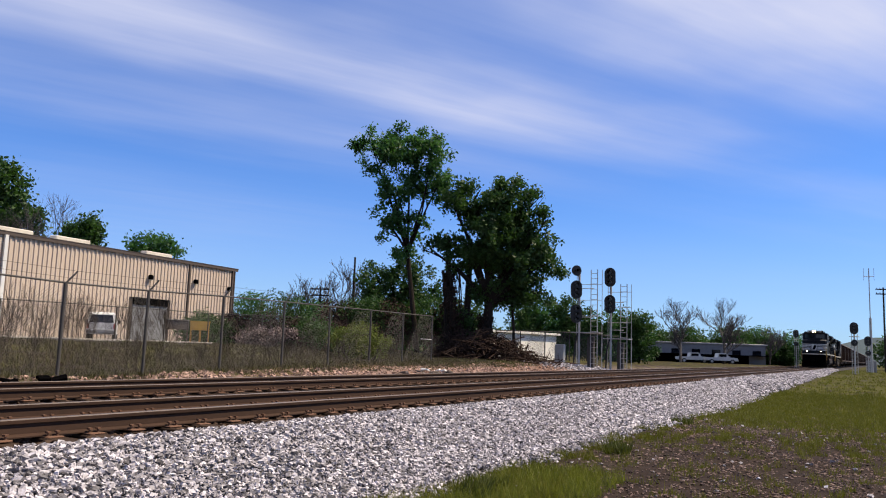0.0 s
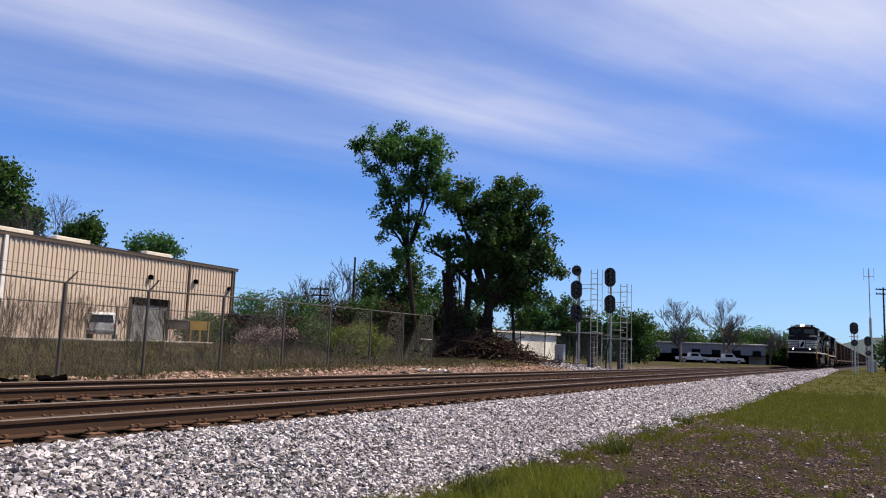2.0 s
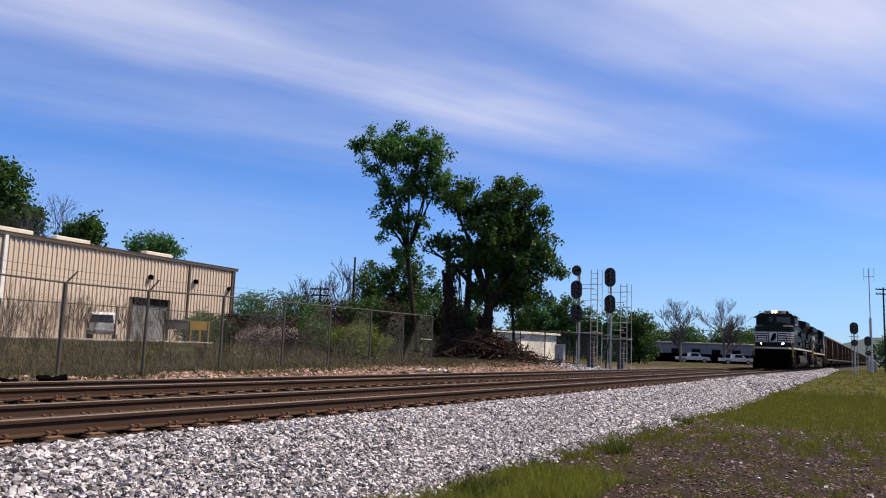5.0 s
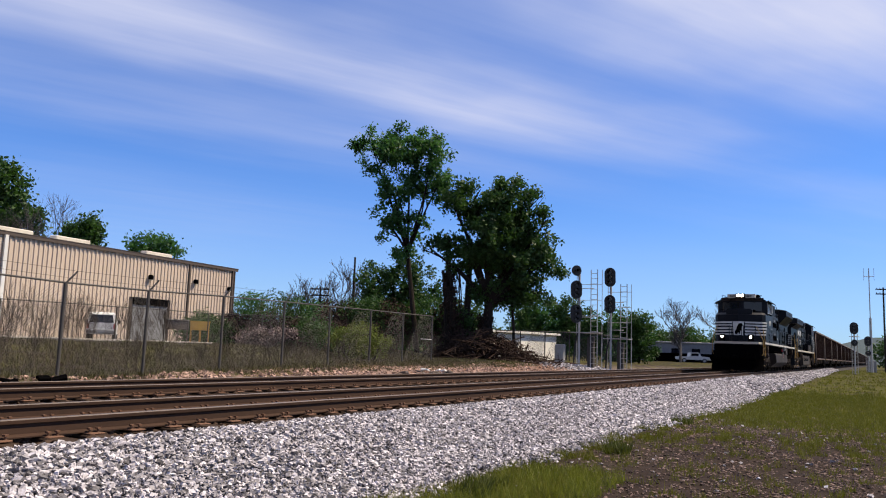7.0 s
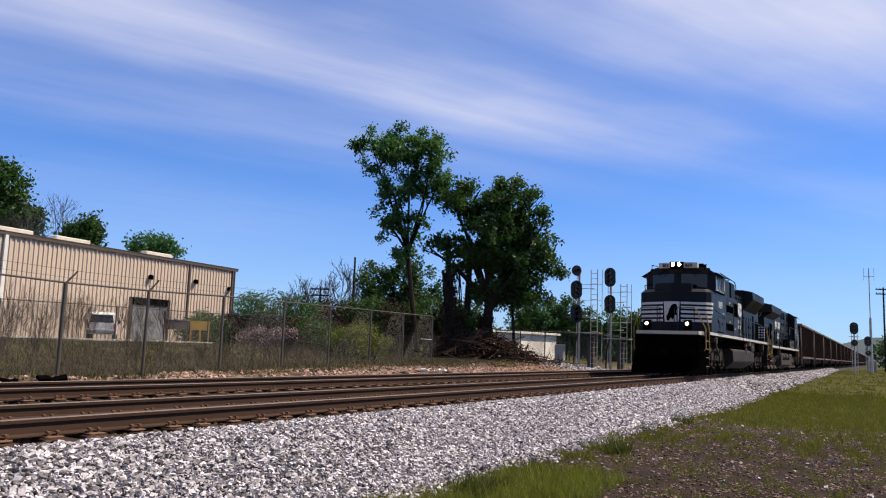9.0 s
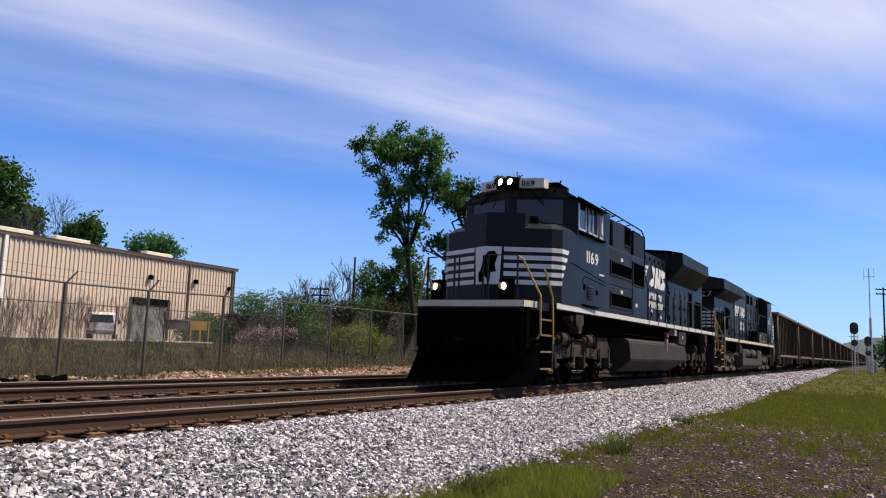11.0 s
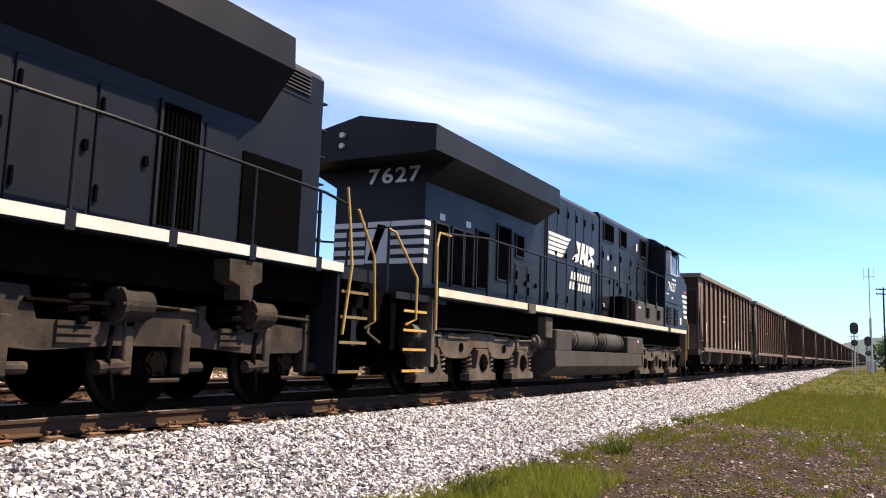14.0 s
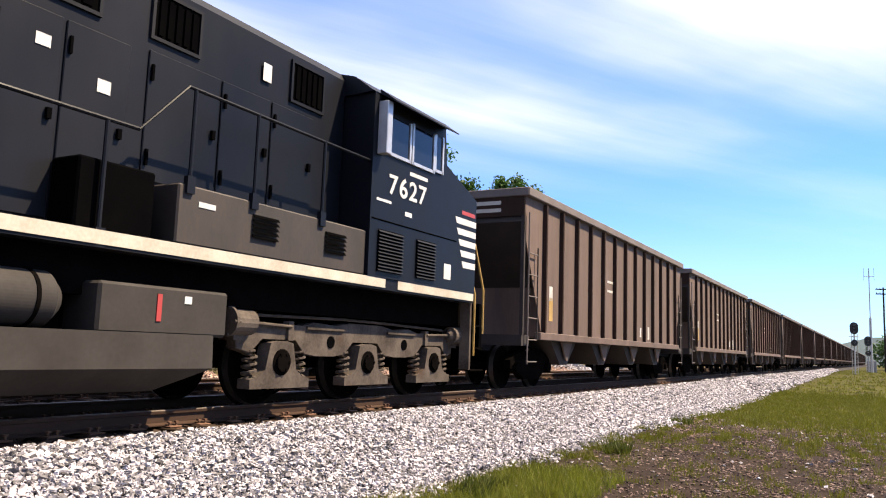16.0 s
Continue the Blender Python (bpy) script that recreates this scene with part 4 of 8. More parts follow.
        part("ditch_light_shell", lamp_shell(s * 0.85, -3.0, -3.17, 2.2, 0.098), M["truck"], db)
        bm = rod(B(), (s * 0.85, -3.032, 2.2), (s * 0.85, -3.045, 2.2), 0.075, seg=20)
        part("ditch_light", bm, M["lamp"], db, "lit ditch light")
    # electrical cabinets behind the cab
    bm = box(B(), -1.5, 1.5, 2.25, 6.0, 1.925, 3.80, 0.02)
    part("cabinet", bm, K, root, "black equipment cabinet with dark grilles")
    bm = extrude(B(), mirrored([(0, 4.93), (0.7, 4.9), (1.16, 4.72), (1.16, 3.78)]), 2.32, 7.4)
    part("upper_hood", bm, M["black2"], root)
    for s in (1, -1):
        holder = new("side_panel")
        holder.parent = root
        x = 1.5
        for a in ((2.3, 4.56, 2.72, 3.74), (2.3, 4.56, 1.98, 2.66)):
            part("panel", box(B(), x, x + 0.02, *a, 0.008), M["black2"], holder)
        framed_grille(holder, x + 0.02, 2.42, 4.46, 3.02, 3.36, 26)
        framed_grille(holder, x + 0.02, 2.42, 4.46, 2.14, 2.48, 26)
        framed_grille(holder, x, 4.72, 5.94, 2.92, 3.58, 16)
        part("panel", box(B(), x, x + 0.02, 4.66, 5.96, 1.98, 2.84, 0.008), M["black"], holder)
        for q, z in ((3.4, 3.5), (3.4, 2.58), (4.95, 2.3)):
            part("placard", sheet(B(), x + 0.024, [(q, z - 0.05), (q + 0.2, z - 0.05), (q + 0.2, z + 0.05), (q, z + 0.05)]), M["white"], holder)
        part("upper_box", box(B(), 1.16, 1.34, 2.62, 2.95, 3.85, 4.66, 0.02), M["grille"], holder)
        part("upper_box", box(B(), 1.16, 1.40, 3.0, 4.2, 3.82, 4.62, 0.03), M["black2"], holder)
        framed_grille(holder, 1.17, 4.4, 5.55, 4.16, 4.70, 14)
        part("upper_box", box(B(), 1.16, 1.24, 5.75, 6.6, 3.75, 4.72, 0.02), M["black2"], holder)
        bm = tube(B(), [(1.3, 2.3, 4.86), (1.3, 6.45, 4.80), (1.32, 6.75, 4.6), (1.32, 6.8, 3.4), (1.5, 6.52, 2.93)], 0.022)
        for q in (2.7, 3.6, 4.4, 5.3):
            rod(bm, (1.3, q, 4.83), (1.1, q, 4.78), 0.018, seg=6)
        part("roof_handrail", bm, K, holder)
        if s < 0:
            holder.matrix_basis = Matrix.Diagonal((-1, 1, 1, 1))
    # long hood
    bm = extrude(B(), mirrored([(0, 4.56), (0.62, 4.52), (0.94, 4.36), (0.94, 1.925)]), 6.0, 11.4)
    hood = part("long_hood", bm, K, root, "long black hood with doors and white lettering")
    bm = extrude(B(), mirrored([(0, 4.72), (0.9, 4.70), (0.98, 4.60), (0.98, 1.925)]), 11.4, 17.90)
    part("rear_hood", bm, K, hood)
    ys = [6.05, 6.85, 7.9, 8.95, 10.0, 10.9]
    hood_doors(hood, 0.94, ys, 2.0, 3.06)
    hood_doors(hood, 0.98, [11.5, 12.4, 13.3, 14.2, 14.95], 2.0, 3.42)
    framed_grille(hood, 0.98, 15.05, 15.6, 2.05, 3.45, 8)
    part("hood_door", box(B(), 0.98, 1.0, 15.7, 16.2, 2.0, 3.4, 0.008), K, hood)
    # The opening is a flat panel, its inner shade painted near black.
    part("rear_opening", box(B(), 0.98, 1.0, 16.35, 17.5, 2.05, 3.2), M["grille"], hood)
    for i in range(8):
        yy = 6.4 + i * 0.62
        part("latch", box(B(), 0.94, 0.965, yy - 0.05, yy + 0.05, 4.12, 4.22), M["grille"], hood)
        part("hinge", box(B(), 0.94, 0.955, yy + 0.2, yy + 0.225, 3.9, 4.08), M["grille"], hood)
    for s in (-1, 1):
        speed_bars(hood, s * 0.966 - (0.004 if s < 0 else 0), 6.83, 8.66, 3.12, 3.90, 5, 0.42)
        side_mark(hood, s * 0.967 - (0.004 if s < 0 else 0), 8.70, 11.02, 3.20, 3.96)
        name_bars(hood, s * 0.966 - (0.004 if s < 0 else 0), 8.72, 10.55, 2.78, 3.0, 7)
        name_bars(hood, s * 0.966 - (0.004 if s < 0 else 0), 8.60, 10.72, 2.48, 2.70, 8)
    for q, z in ((6.6, 2.25), (9.0, 2.36), (10.3, 2.2), (11.1, 2.12), (16.0, 3.32)):
        part("placard", sheet(B(), 0.985 if q > 11.4 else 0.966, [(q, z - 0.06), (q + 0.18, z - 0.06), (q + 0.18, z + 0.06), (q, z + 0.06)]), M["white"], hood)
    # flared radiator housing
    bm = B()
    prof = mirrored([(0, 4.80), (1.0, 4.78), (1.50, 4.70), (1.52, 4.27), (0.97, 3.62)])
    extrude(bm, prof, 11.55, 16.62)
    for v in bm.verts:
        if v.co.y < 12 and v.co.z > 4.7:
            v.co.y -= 0.75 * (1 - abs(v.co.x) / 1.6)
    part("radiator_housing", bm, M["black2"], root, "flared black radiator housing")
    bm = slats(B(), 0.985, 16.75, 17.6, 4.28, 4.6, 6, 0.02)
    for z in (4.45,):
        box(bm, 0.98, 0.99, 16.7, 17.65, 4.2, 4.23)
    part("louvre", bm, M["black2"], hood)
    for dx, dy in ((0, 0), (0.15, 0.2), (-0.12, 0.25)):
        bm = rod(B(), (0.45 + dx, 7.95 + dy, 4.5), (0.45 + dx, 7.95 + dy, 4.74), 0.03)
        rod(bm, (0.45 + dx, 7.8 + dy, 4.74), (0.45 + dx, 8.25 + dy, 4.74), 0.045, 0.11, seg=12)
        rod(bm, (0.45 + dx, 7.8 + dy, 4.74), (0.45 + dx, 7.55 + dy, 4.74), 0.045, 0.1, seg=12)
        part("horn", bm, M["grille"], root)
    # walkway rails
    for s in (-1, 1):
        for y in (6.52, 7.68, 8.89, 10.01, 11.25, 12.45, 13.65, 14.85, 16.05, 17.3):
            rail_post(root, s * 1.5, y, 1.9, 2.93 if y < 14 else 2.93 - (y - 14) * 0.03)
        bm = tube(B(), [(s * 1.5, 6.5, 2.93), (s * 1.5, 14, 2.93), (s * 1.5, 17.4, 2.83), (s * 1.5, 17.95, 2.75)], 0.022, 8)
        part("handrail", bm, K, root)
        bm = tube(B(), [(s * 1.5, 17.9, 3.0), (s * 1.52, 17.95, 2.6), (s * 1.56, 18.0, 1.9), (s * 1.52, 17.9, 0.95)], 0.022, 8)
        part("grab_rail", bm, M["yellow"], root, "yellow grab rail")
        bm = tube(B(), [(s * 1.45, 18.25, 2.75), (s * 1.52, 18.6, 2.1), (s * 1.52, 18.68, 1.16), (s * 1.4, 18.6, 1.06)], 0.022, 8)
        part("grab_rail", bm, M["yellow"], root, "yellow grab rail")
        x0, x1 = sorted((s * 1.0, s * 1.5))
        for z in (0.45, 0.85, 1.2, 1.55):
            st = part("step", box(B(), x0, x1, 17.86, 18.5, z - 0.03, z), M["truckdark"], root)
            xa, xb = sorted((s * 1.5, s * 1.512))
            part("step_edge", box(B(), xa, xb, 17.86, 18.5, z - 0.028, z + 0.012), M["stepedge"], st, "yellow step edge darkened as shaded")
        part("step_side", box(B(), x0, x1, 17.76, 17.82, 0.42, 1.78), M["black2"], root)
        # Rear step well: shade painted as a near-black back plate.
        part("step_back", box(B(), *sorted((s * 0.94, s * 0.99)), 17.82, 18.6, 0.42, 1.72), M["grille"], root)
        bm = B()
        for z in (2.2, 2.7, 3.2, 3.7, 4.2, 4.6):
            tube(bm, [(s * 0.75, 17.90, z), (s * 0.75, 18.02, z), (s * 0.35, 18.02, z), (s * 0.35, 17.90, z)], 0.014, 5)
        part("ladder_rungs", bm, K, root)
        for z in (2.3, 2.7, 3.1, 3.5, 3.9, 4.3):
            part("grab_iron", tube(B(), [(s * 0.93, 17.90, z), (s * 0.95, 18.04, z), (s * 0.62, 18.04, z), (s * 0.6, 17.90, z)], 0.014, 5), K, root)
        for i in range(5):
            part("stripe", box(B(), *sorted((s * 0.5, s * 0.975)), 17.90, 17.906, 3.0 - i * 0.17, 3.1 - i * 0.17), M["white"], root)
    bm = box(B(), -1.45, 1.45, 17.86, 18.7, 1.72, 1.9)
    box(bm, -1.2, 1.2, 18.55, 18.68, 0.8, 1.75)
    part("rear_platform", bm, M["black2"], root)
    bm = box(B(), -0.16, 0.16, 18.4, 19.05, 0.78, 1.02, 0.03)
    part("coupler", bm, M["truckdark"], root)
    # fuel tank
    bm = extrude(B(), mirrored([(0, 1.30), (1.36, 1.30), (1.47, 1.20), (1.51, 0.66), (1.05, 0.30), (0, 0.30)][:-1]), 4.5, 11.95)
    for v in bm.verts:
        if v.co.y < 5 and v.co.z < 0.5:
            v.co.y += 0.12
        if v.co.y > 11 and v.co.z < 0.5:
            v.co.y -= 0.75
    bmesh.ops.bevel(bm, geom=[e for e in bm.edges if abs(e.verts[0].co.y - e.verts[1].co.y) > 3], offset=0.03, segments=2, affect="EDGES")
    tank = part("fuel_tank", bm, M["tank"], root, "dust-grey fuel tank")
    bm = tube(B(), [(1.3, 4.3, 1.42), (1.3, 8.0, 1.4), (1.25, 9.0, 1.5)], 0.04)
    part("pipe", bm, M["truckdark"], tank)
    bm = box(B(), 1.42, 1.5, 9.05, 9.2, 1.0, 1.4)
    part("gauge", bm, M["greypaint"], tank)
    part("gauge_mark", box(B(), 1.5, 1.506, 9.09, 9.16, 1.02, 1.3), M["red"], tank)
    part("fuel_cap", rod(B(), (1.3, 9.55, 1.55), (1.42, 9.55, 1.55), 0.09, seg=12), M["red"], tank)
    part("battery_box", box(B(), 1.0, 1.48, 11.0, 12.2, 1.25, 1.76, 0.02), M["tank"], root)
    part("placard", sheet(B(), 1.481, [(11.55, 1.47), (11.65, 1.47), (11.65, 1.56), (11.55, 1.56)]), M["white"], root)
    part("call_box", box(B(), 1.3, 1.5, 10.2, 10.55, 1.55, 1.78), M["greypaint"], root)
    bm = rod(B(), (1.3, -0.55, 1.62), (1.5, -0.55, 1.62), 0.07, seg=12)
    part("valve", bm, M["truck"], root)
    # Added dark fillers between the wheels, standing in for the shade there.
    for a, b in ((-2.2, 4.1), (12.2, 18.2)):
        part("underframe", box(B(), -0.6, 0.6, a, b, 0.62, 1.7), M["truckdark"], root)
    truck_a(root, (-1.17, 0.92, 3.06), 0.0, False)
    truck_a(root, (12.98, 15.1, 17.2), 0.0, True)
    TRAIN.append((root, 0.0))


locomotive_lead()


def locomotive_trailing():
    off = 29.5
    root = thing("locomotive", "black trailing diesel locomotive coupled back to front, road dusted", "locomotive", "locomotives of the train")
    K = M["black"]

    def Y(v):
        return v - off

    def bx(bm, x0, x1, y0, y1, z0, z1, bevel=0.0):
        return box(bm, x0, x1, Y(y0), Y(y1), z0, z1, bevel)

    part("underframe", bx(B(), -1.25, 1.25, 18.75, 40.3, 1.2, 1.66), M["truckdark"], root)
    deck = part("deck", bx(B(), -1.53, 1.53, 20.5, 39.66, 1.64, 1.81), M["black2"], root)
    for s in (-1, 1):
        for a, b in ((20.52, 24.3), (24.75, 36.75), (37.1, 39.65)):
            part("sill_stripe", bx(B(), *sorted((s * 1.53, s * 1.543)), a, b, 1.67, 1.805), M["sillwhite"], deck, "yellowed white stripe")
        part("jacking_pad", bx(B(), *sorted((s * 1.4, s * 1.56)), 24.34, 24.72, 1.6, 1.8, 0.01), M["truckpale"], deck)
    # rear platform, steps, handrails
    part("rear_platform", bx(B(), -1.45, 1.45, 19.35, 20.95, 1.55, 1.66), M["black2"], root)
    part("rear_plate", bx(B(), -1.4, 1.4, 19.3, 19.43, 0.75, 1.6), M["grille"], root)
    part("coupler", bx(B(), -0.16, 0.16, 18.95, 19.7, 0.78, 1.02, 0.03), M["truckdark"], root)
    for s in (-1, 1):
        x0, x1 = sorted((s * 1.02, s * 1.5))
        for z in (0.45, 0.78, 1.08, 1.38):
            st = part("step", bx(B(), x0, x1, 19.5, 20.2, z - 0.03, z), M["truckdark"], root)
            part("step_edge", bx(B(), *sorted((s * 1.5, s * 1.513)), 19.5, 20.2, z - 0.028, z + 0.012), M["yellow"], st, "yellow step edge")
        part("step_side", bx(B(), x0, x1, 20.4, 20.5, 0.5, 1.6), M["truckpale"], root, "dusty step side plate")
        # Near-black plate behind the steps carries the well's shade in its colour.
        part("step_back", bx(B(), *sorted((s * 0.96, s * 1.01)), 19.43, 20.4, 0.42, 1.55), M["grille"], root)
        for pts in (((s * 1.2, Y(19.45), 2.66), (s * 1.3, Y(19.5), 2.6), (s * 1.52, Y(19.84), 1.9), (s * 1.52, Y(19.84), 1.25), (s * 1.42, Y(19.7), 1.15)),
                    ((s * 1.5, Y(20.95), 2.74), (s * 1.5, Y(20.55), 2.74), (s * 1.53, Y(20.43), 2.5), (s * 1.53, Y(20.47), 1.1))):
            part("grab_rail", tube(B(), pts, 0.022, 8), M["yellow"], root, "yellow grab rail")
        bm = tube(B(), [(s * 1.2, Y(19.45), 1.66), (s * 1.2, Y(19.45), 2.68), (s * 0.4, Y(19.45), 2.68), (s * 0.4, Y(19.45), 1.66)], 0.024)
        part("rear_handrail", bm, K, root)
    for x, d in ((1.05, 0.3), (0.9, -0.2), (0.7, 0.25), (-0.6, 0.2)):
        part("air_hose", tube(B(), [(x, Y(19.32), 1.5), (x + 0.1, Y(19.12), 1.3), (x + d * 0.4, Y(19.02), 1.0), (x + d, Y(19.1), 0.85)], 0.028), M["truckpale"], root, "dusty coupling hose")
    # rear hood, radiator wings
    bm = extrude(B(), mirrored([(0, 4.60), (0.90, 4.58), (0.98, 4.48), (0.98, 1.66)]), Y(20.92), Y(27.5))
    hood = part("radiator_hood", bm, K, root, "black radiator hood with long grilles")
    bm = extrude(B(), mirrored([(0, 4.86), (1.57, 4.54), (1.57, 4.10), (1.4, 4.08)]), Y(20.2), Y(20.93))
    part("rear_overhang", bm, M["black2"], hood)
    bm = extrude(B(), mirrored([(0, 4.86), (1.57, 4.54), (1.57, 4.10), (0.98, 3.74)]), Y(20.93), Y(26.02))
    part("radiator_wing", bm, M["black2"], hood, "overhanging black radiator wing")
    bm = extrude(B(), mirrored([(0, 4.82), (0.90, 4.80), (1.0, 4.68), (1.0, 1.81)]), Y(26.6), Y(30.7))
    mid = part("engine_hood", bm, K, root, "black engine hood with white lettering")
    bm = extrude(B(), mirrored([(0, 4.90), (0.95, 4.86), (1.03, 4.74), (1.03, 1.81)]), Y(30.7), Y(36.2))
    front = part("blower_hood", bm, K, root)
    part("hood_step", bx(B(), -0.9, 0.9, 26.0, 27.5, 4.58, 4.76, 0.02), K, hood)
    for i in range(5):
        z1 = 3.06 - i * 0.17
        for s in (-1, 1):
            part("stripe", bx(B(), *sorted((s * 0.28, s * 0.985)), 20.912, 20.92, z1 - 0.095, z1), M["white"], hood)
            part("stripe", bx(B(), *sorted((s * 0.98, s * 0.986)), 20.912, 21.12 - 0.02 * i, z1 - 0.095, z1), M["white"], hood)
    bm = extrude(B(), [(-0.26, 2.3), (0.22, 2.3), (0.26, 3.06), (-0.22, 3.06)], Y(20.908), Y(20.92))
    part("shield", bm, M["white"], hood)
    bm = extrude(B(), [(-0.2, 2.36), (-0.06, 2.34), (0.06, 2.7), (0.18, 2.98), (0.0, 3.02), (-0.1, 2.7)], Y(20.902), Y(20.908))
    part("emblem", bm, M["grille"], hood)
    written("7627", 0.39, Matrix.Translation((0.35, Y(20.89), 3.77)) @ Matrix.Rotation(radians(90), 4, "X") @ Matrix.Diagonal((1.3, 1, 1, 1)), M["winframe"], hood, "digit")
    for z in (3.88, 4.08):
        part("marker_light", rod(B(), (-0.35, Y(20.2), z + 0.45), (-0.35, Y(20.14), z + 0.45), 0.05, seg=14), M["numboard"], hood)
    for s in (-1, 1):
        part("ditch_light_post", rod(B(), (s * 0.75, Y(19.62), 1.66), (s * 0.75, Y(19.62), 1.92), 0.03), M["truckdark"], root)
        part("ditch_light_shell", rod(B(), (s * 0.75, Y(19.6), 1.92), (s * 0.75, Y(19.43), 1.92), 0.09, seg=18), M["truckpale"], root)
    for a, b, z0, z1 in ((21.3, 21.75, 2.0, 3.05), (21.95, 22.35, 2.0, 3.05), (22.45, 22.8, 2.0, 3.05), (22.98, 23.5, 2.04, 3.16), (23.95, 24.6, 2.3, 3.42), (24.9, 25.3, 2.9, 3.35)):
        framed_grille(hood, 0.98, Y(a), Y(b), z0, z1, max(6, int((b - a) * 22)))
    for q, z in ((21.45, 3.2), (22.5, 3.22), (25.9, 3.9)):
        part("placard", sheet(B(), 0.984, [(Y(q), z - 0.06), (Y(q) + 0.2, z - 0.06), (Y(q) + 0.2, z + 0.06), (Y(q), z + 0.06)]), M["white"], hood)
    hood_doors(hood, 0.98, [Y(v) for v in (24.85, 25.5, 26.1)], 1.9, 2.72)
    hood_doors(mid, 1.0, [Y(v) for v in (26.65, 27.3, 28.0, 28.65, 29.3, 30.0, 30.6)], 1.9, 4.56)
    for s in (-1, 1):
        x = s * 1.026 - (0.004 if s < 0 else 0)
        speed_bars(mid, x, Y(26.72), Y(28.3), 3.14, 3.72, 5, 0.4)
        side_mark(mid, x + s * 0.002, Y(28.4), Y(30.2), 3.16, 3.74)
        name_bars(mid, x, Y(28.3), Y(29.85), 2.70, 2.90, 7)
        name_bars(mid, x, Y(28.2), Y(29.95), 2.44, 2.64, 8)
    framed_grille(front, 1.03, Y(31.0), Y(31.95), 4.1, 4.6, 4)
    framed_grille(front, 1.03, Y(32.65), Y(33.3), 4.12, 4.62, 5)
    framed_grille(front, 1.03, Y(35.0), Y(35.65), 4.1, 4.62, 5)
    hood_doors(front, 1.03, [Y(v) for v in (30.85, 31.6, 32.4)], 1.9, 3.9)
    hood_doors(front, 1.03, [Y(v) for v in (32.6, 33.7, 34.6, 35.5)], 2.5, 3.95)
    for q, z, h in ((34.4, 4.3, 0.12), (31.3, 3.6, 0.06), (32.0, 3.35, 0.07), (30.9, 2.2, 0.05)):
        part("placard", sheet(B(), 1.055, [(Y(q), z - h), (Y(q) + 0.16, z - h), (Y(q) + 0.16, z + h), (Y(q), z + h)]), M["white"], front)
    # dirty lower cabinet and walkway box ahead of the cab
    part("lower_cabinet", bx(B(), -1.5, 1.5, 32.76, 36.26, 1.81, 2.46, 0.02), M["dirtyblack"], root, "brown dusted equipment cabinet")
    # Solid near-black box: the shade of an open battery recess is painted on.
    part("battery_box", bx(B(), 1.03, 1.45, 31.6, 32.5, 1.81, 2.5, 0.02), M["grille"], root)
    for a in (33.9, 35.3):
        bm = slats(B(), 1.505, Y(a), Y(a + 0.45), 2.02, 2.32, 5, 0.03)
        part("louvre", bm, M["grille"], root)
    part("placard", sheet(B(), 1.503, [(Y(33.05), 2.24), (Y(33.3), 2.24), (Y(33.3), 2.3), (Y(33.05), 2.3)]), M["white"], root)
    # cab and nose
    outline = [(36.26, 1.81), (39.66, 1.81), (39.66, 3.50), (38.5, 3.92), (38.42, 4.55), (36.26, 4.55)]
    cab = part("cab", extrude(B(), [(Y(a), z) for a, z in outline], -1.55, 1.55, "x"), K, root, "black cab with bright window frames")
    bm = extrude(B(), mirrored([(0, 4.98), (0.6, 4.96), (1.2, 4.80), (1.56, 4.54), (1.3, 4.52)]), Y(36.2), Y(38.45))
    part("cab_roof", bm, K, cab)
    for s in (-1, 1):
        x = s * 1.551
        for a, b, z0, z1 in ((36.62, 37.25, 3.72, 4.28), (37.34, 38.0, 3.72, 4.30), (38.06, 38.3, 3.76, 4.32)):
            w = part("window", bx(B(), *sorted((x, x + s * 0.012)), a, b, z0, z1), M["glass"], cab, "dark cab side window")
            bm = B()
            for q in ((a - 0.03, a + 0.02, z0 - 0.05, z1 + 0.03), (b - 0.02, b + 0.03, z0 - 0.05, z1 + 0.03), (a, b, z0 - 0.05, z0)):
                bx(bm, *sorted((x, x + s * 0.03)), *q)
            part("window_frame", bm, M["winframe"], w, "bright metal frame")
        part("mirror", bx(B(), *sorted((s * 1.55, s * 1.72)), 36.36, 36.5, 3.62, 4.42, 0.01), M["winframe"], cab)
        part("awning", extrude(B(), [(s * 1.54, 4.62), (s * 1.82, 4.42), (s * 1.82, 4.40), (s * 1.54, 4.55)], Y(36.4), Y(38.4)), M["black2"], cab)
        written("7627", 0.42, facing_side(s * 1.556, Y(37.30), 3.10, s) @ Matrix.Diagonal((1.2, 1, 1, 1)), M["white"], cab, "digit")
        for i in range(5):
            z1 = 3.10 - 0.19 * i
            a = 38.85 + 0.07 * i
            xx = s * 1.551 - (0.004 if s < 0 else 0)
            part("stripe", sheet(B(), xx, [(Y(a), z1), (Y(39.655), z1), (Y(39.655), z1 - 0.11), (Y(a + 0.06), z1 - 0.11)]), M["white"], cab)
        for a, b in ((36.48, 37.16), (37.58, 38.18)):
            part("louvre", bx(B(), *sorted((x, x + s * 0.01)), a, b, 1.9, 2.52), M["grille"], cab)
            bm = slats(B(), 1.56, Y(a), Y(b), 1.9, 2.52, 12, 0.03)
            if s < 0:
                bmesh.ops.scale(bm, vec=(-1, 1, 1), verts=bm.verts)
            part("louvre_panel", bm, M["black2"], cab)
        xx = s * 1.552 - (0.004 if s < 0 else 0)
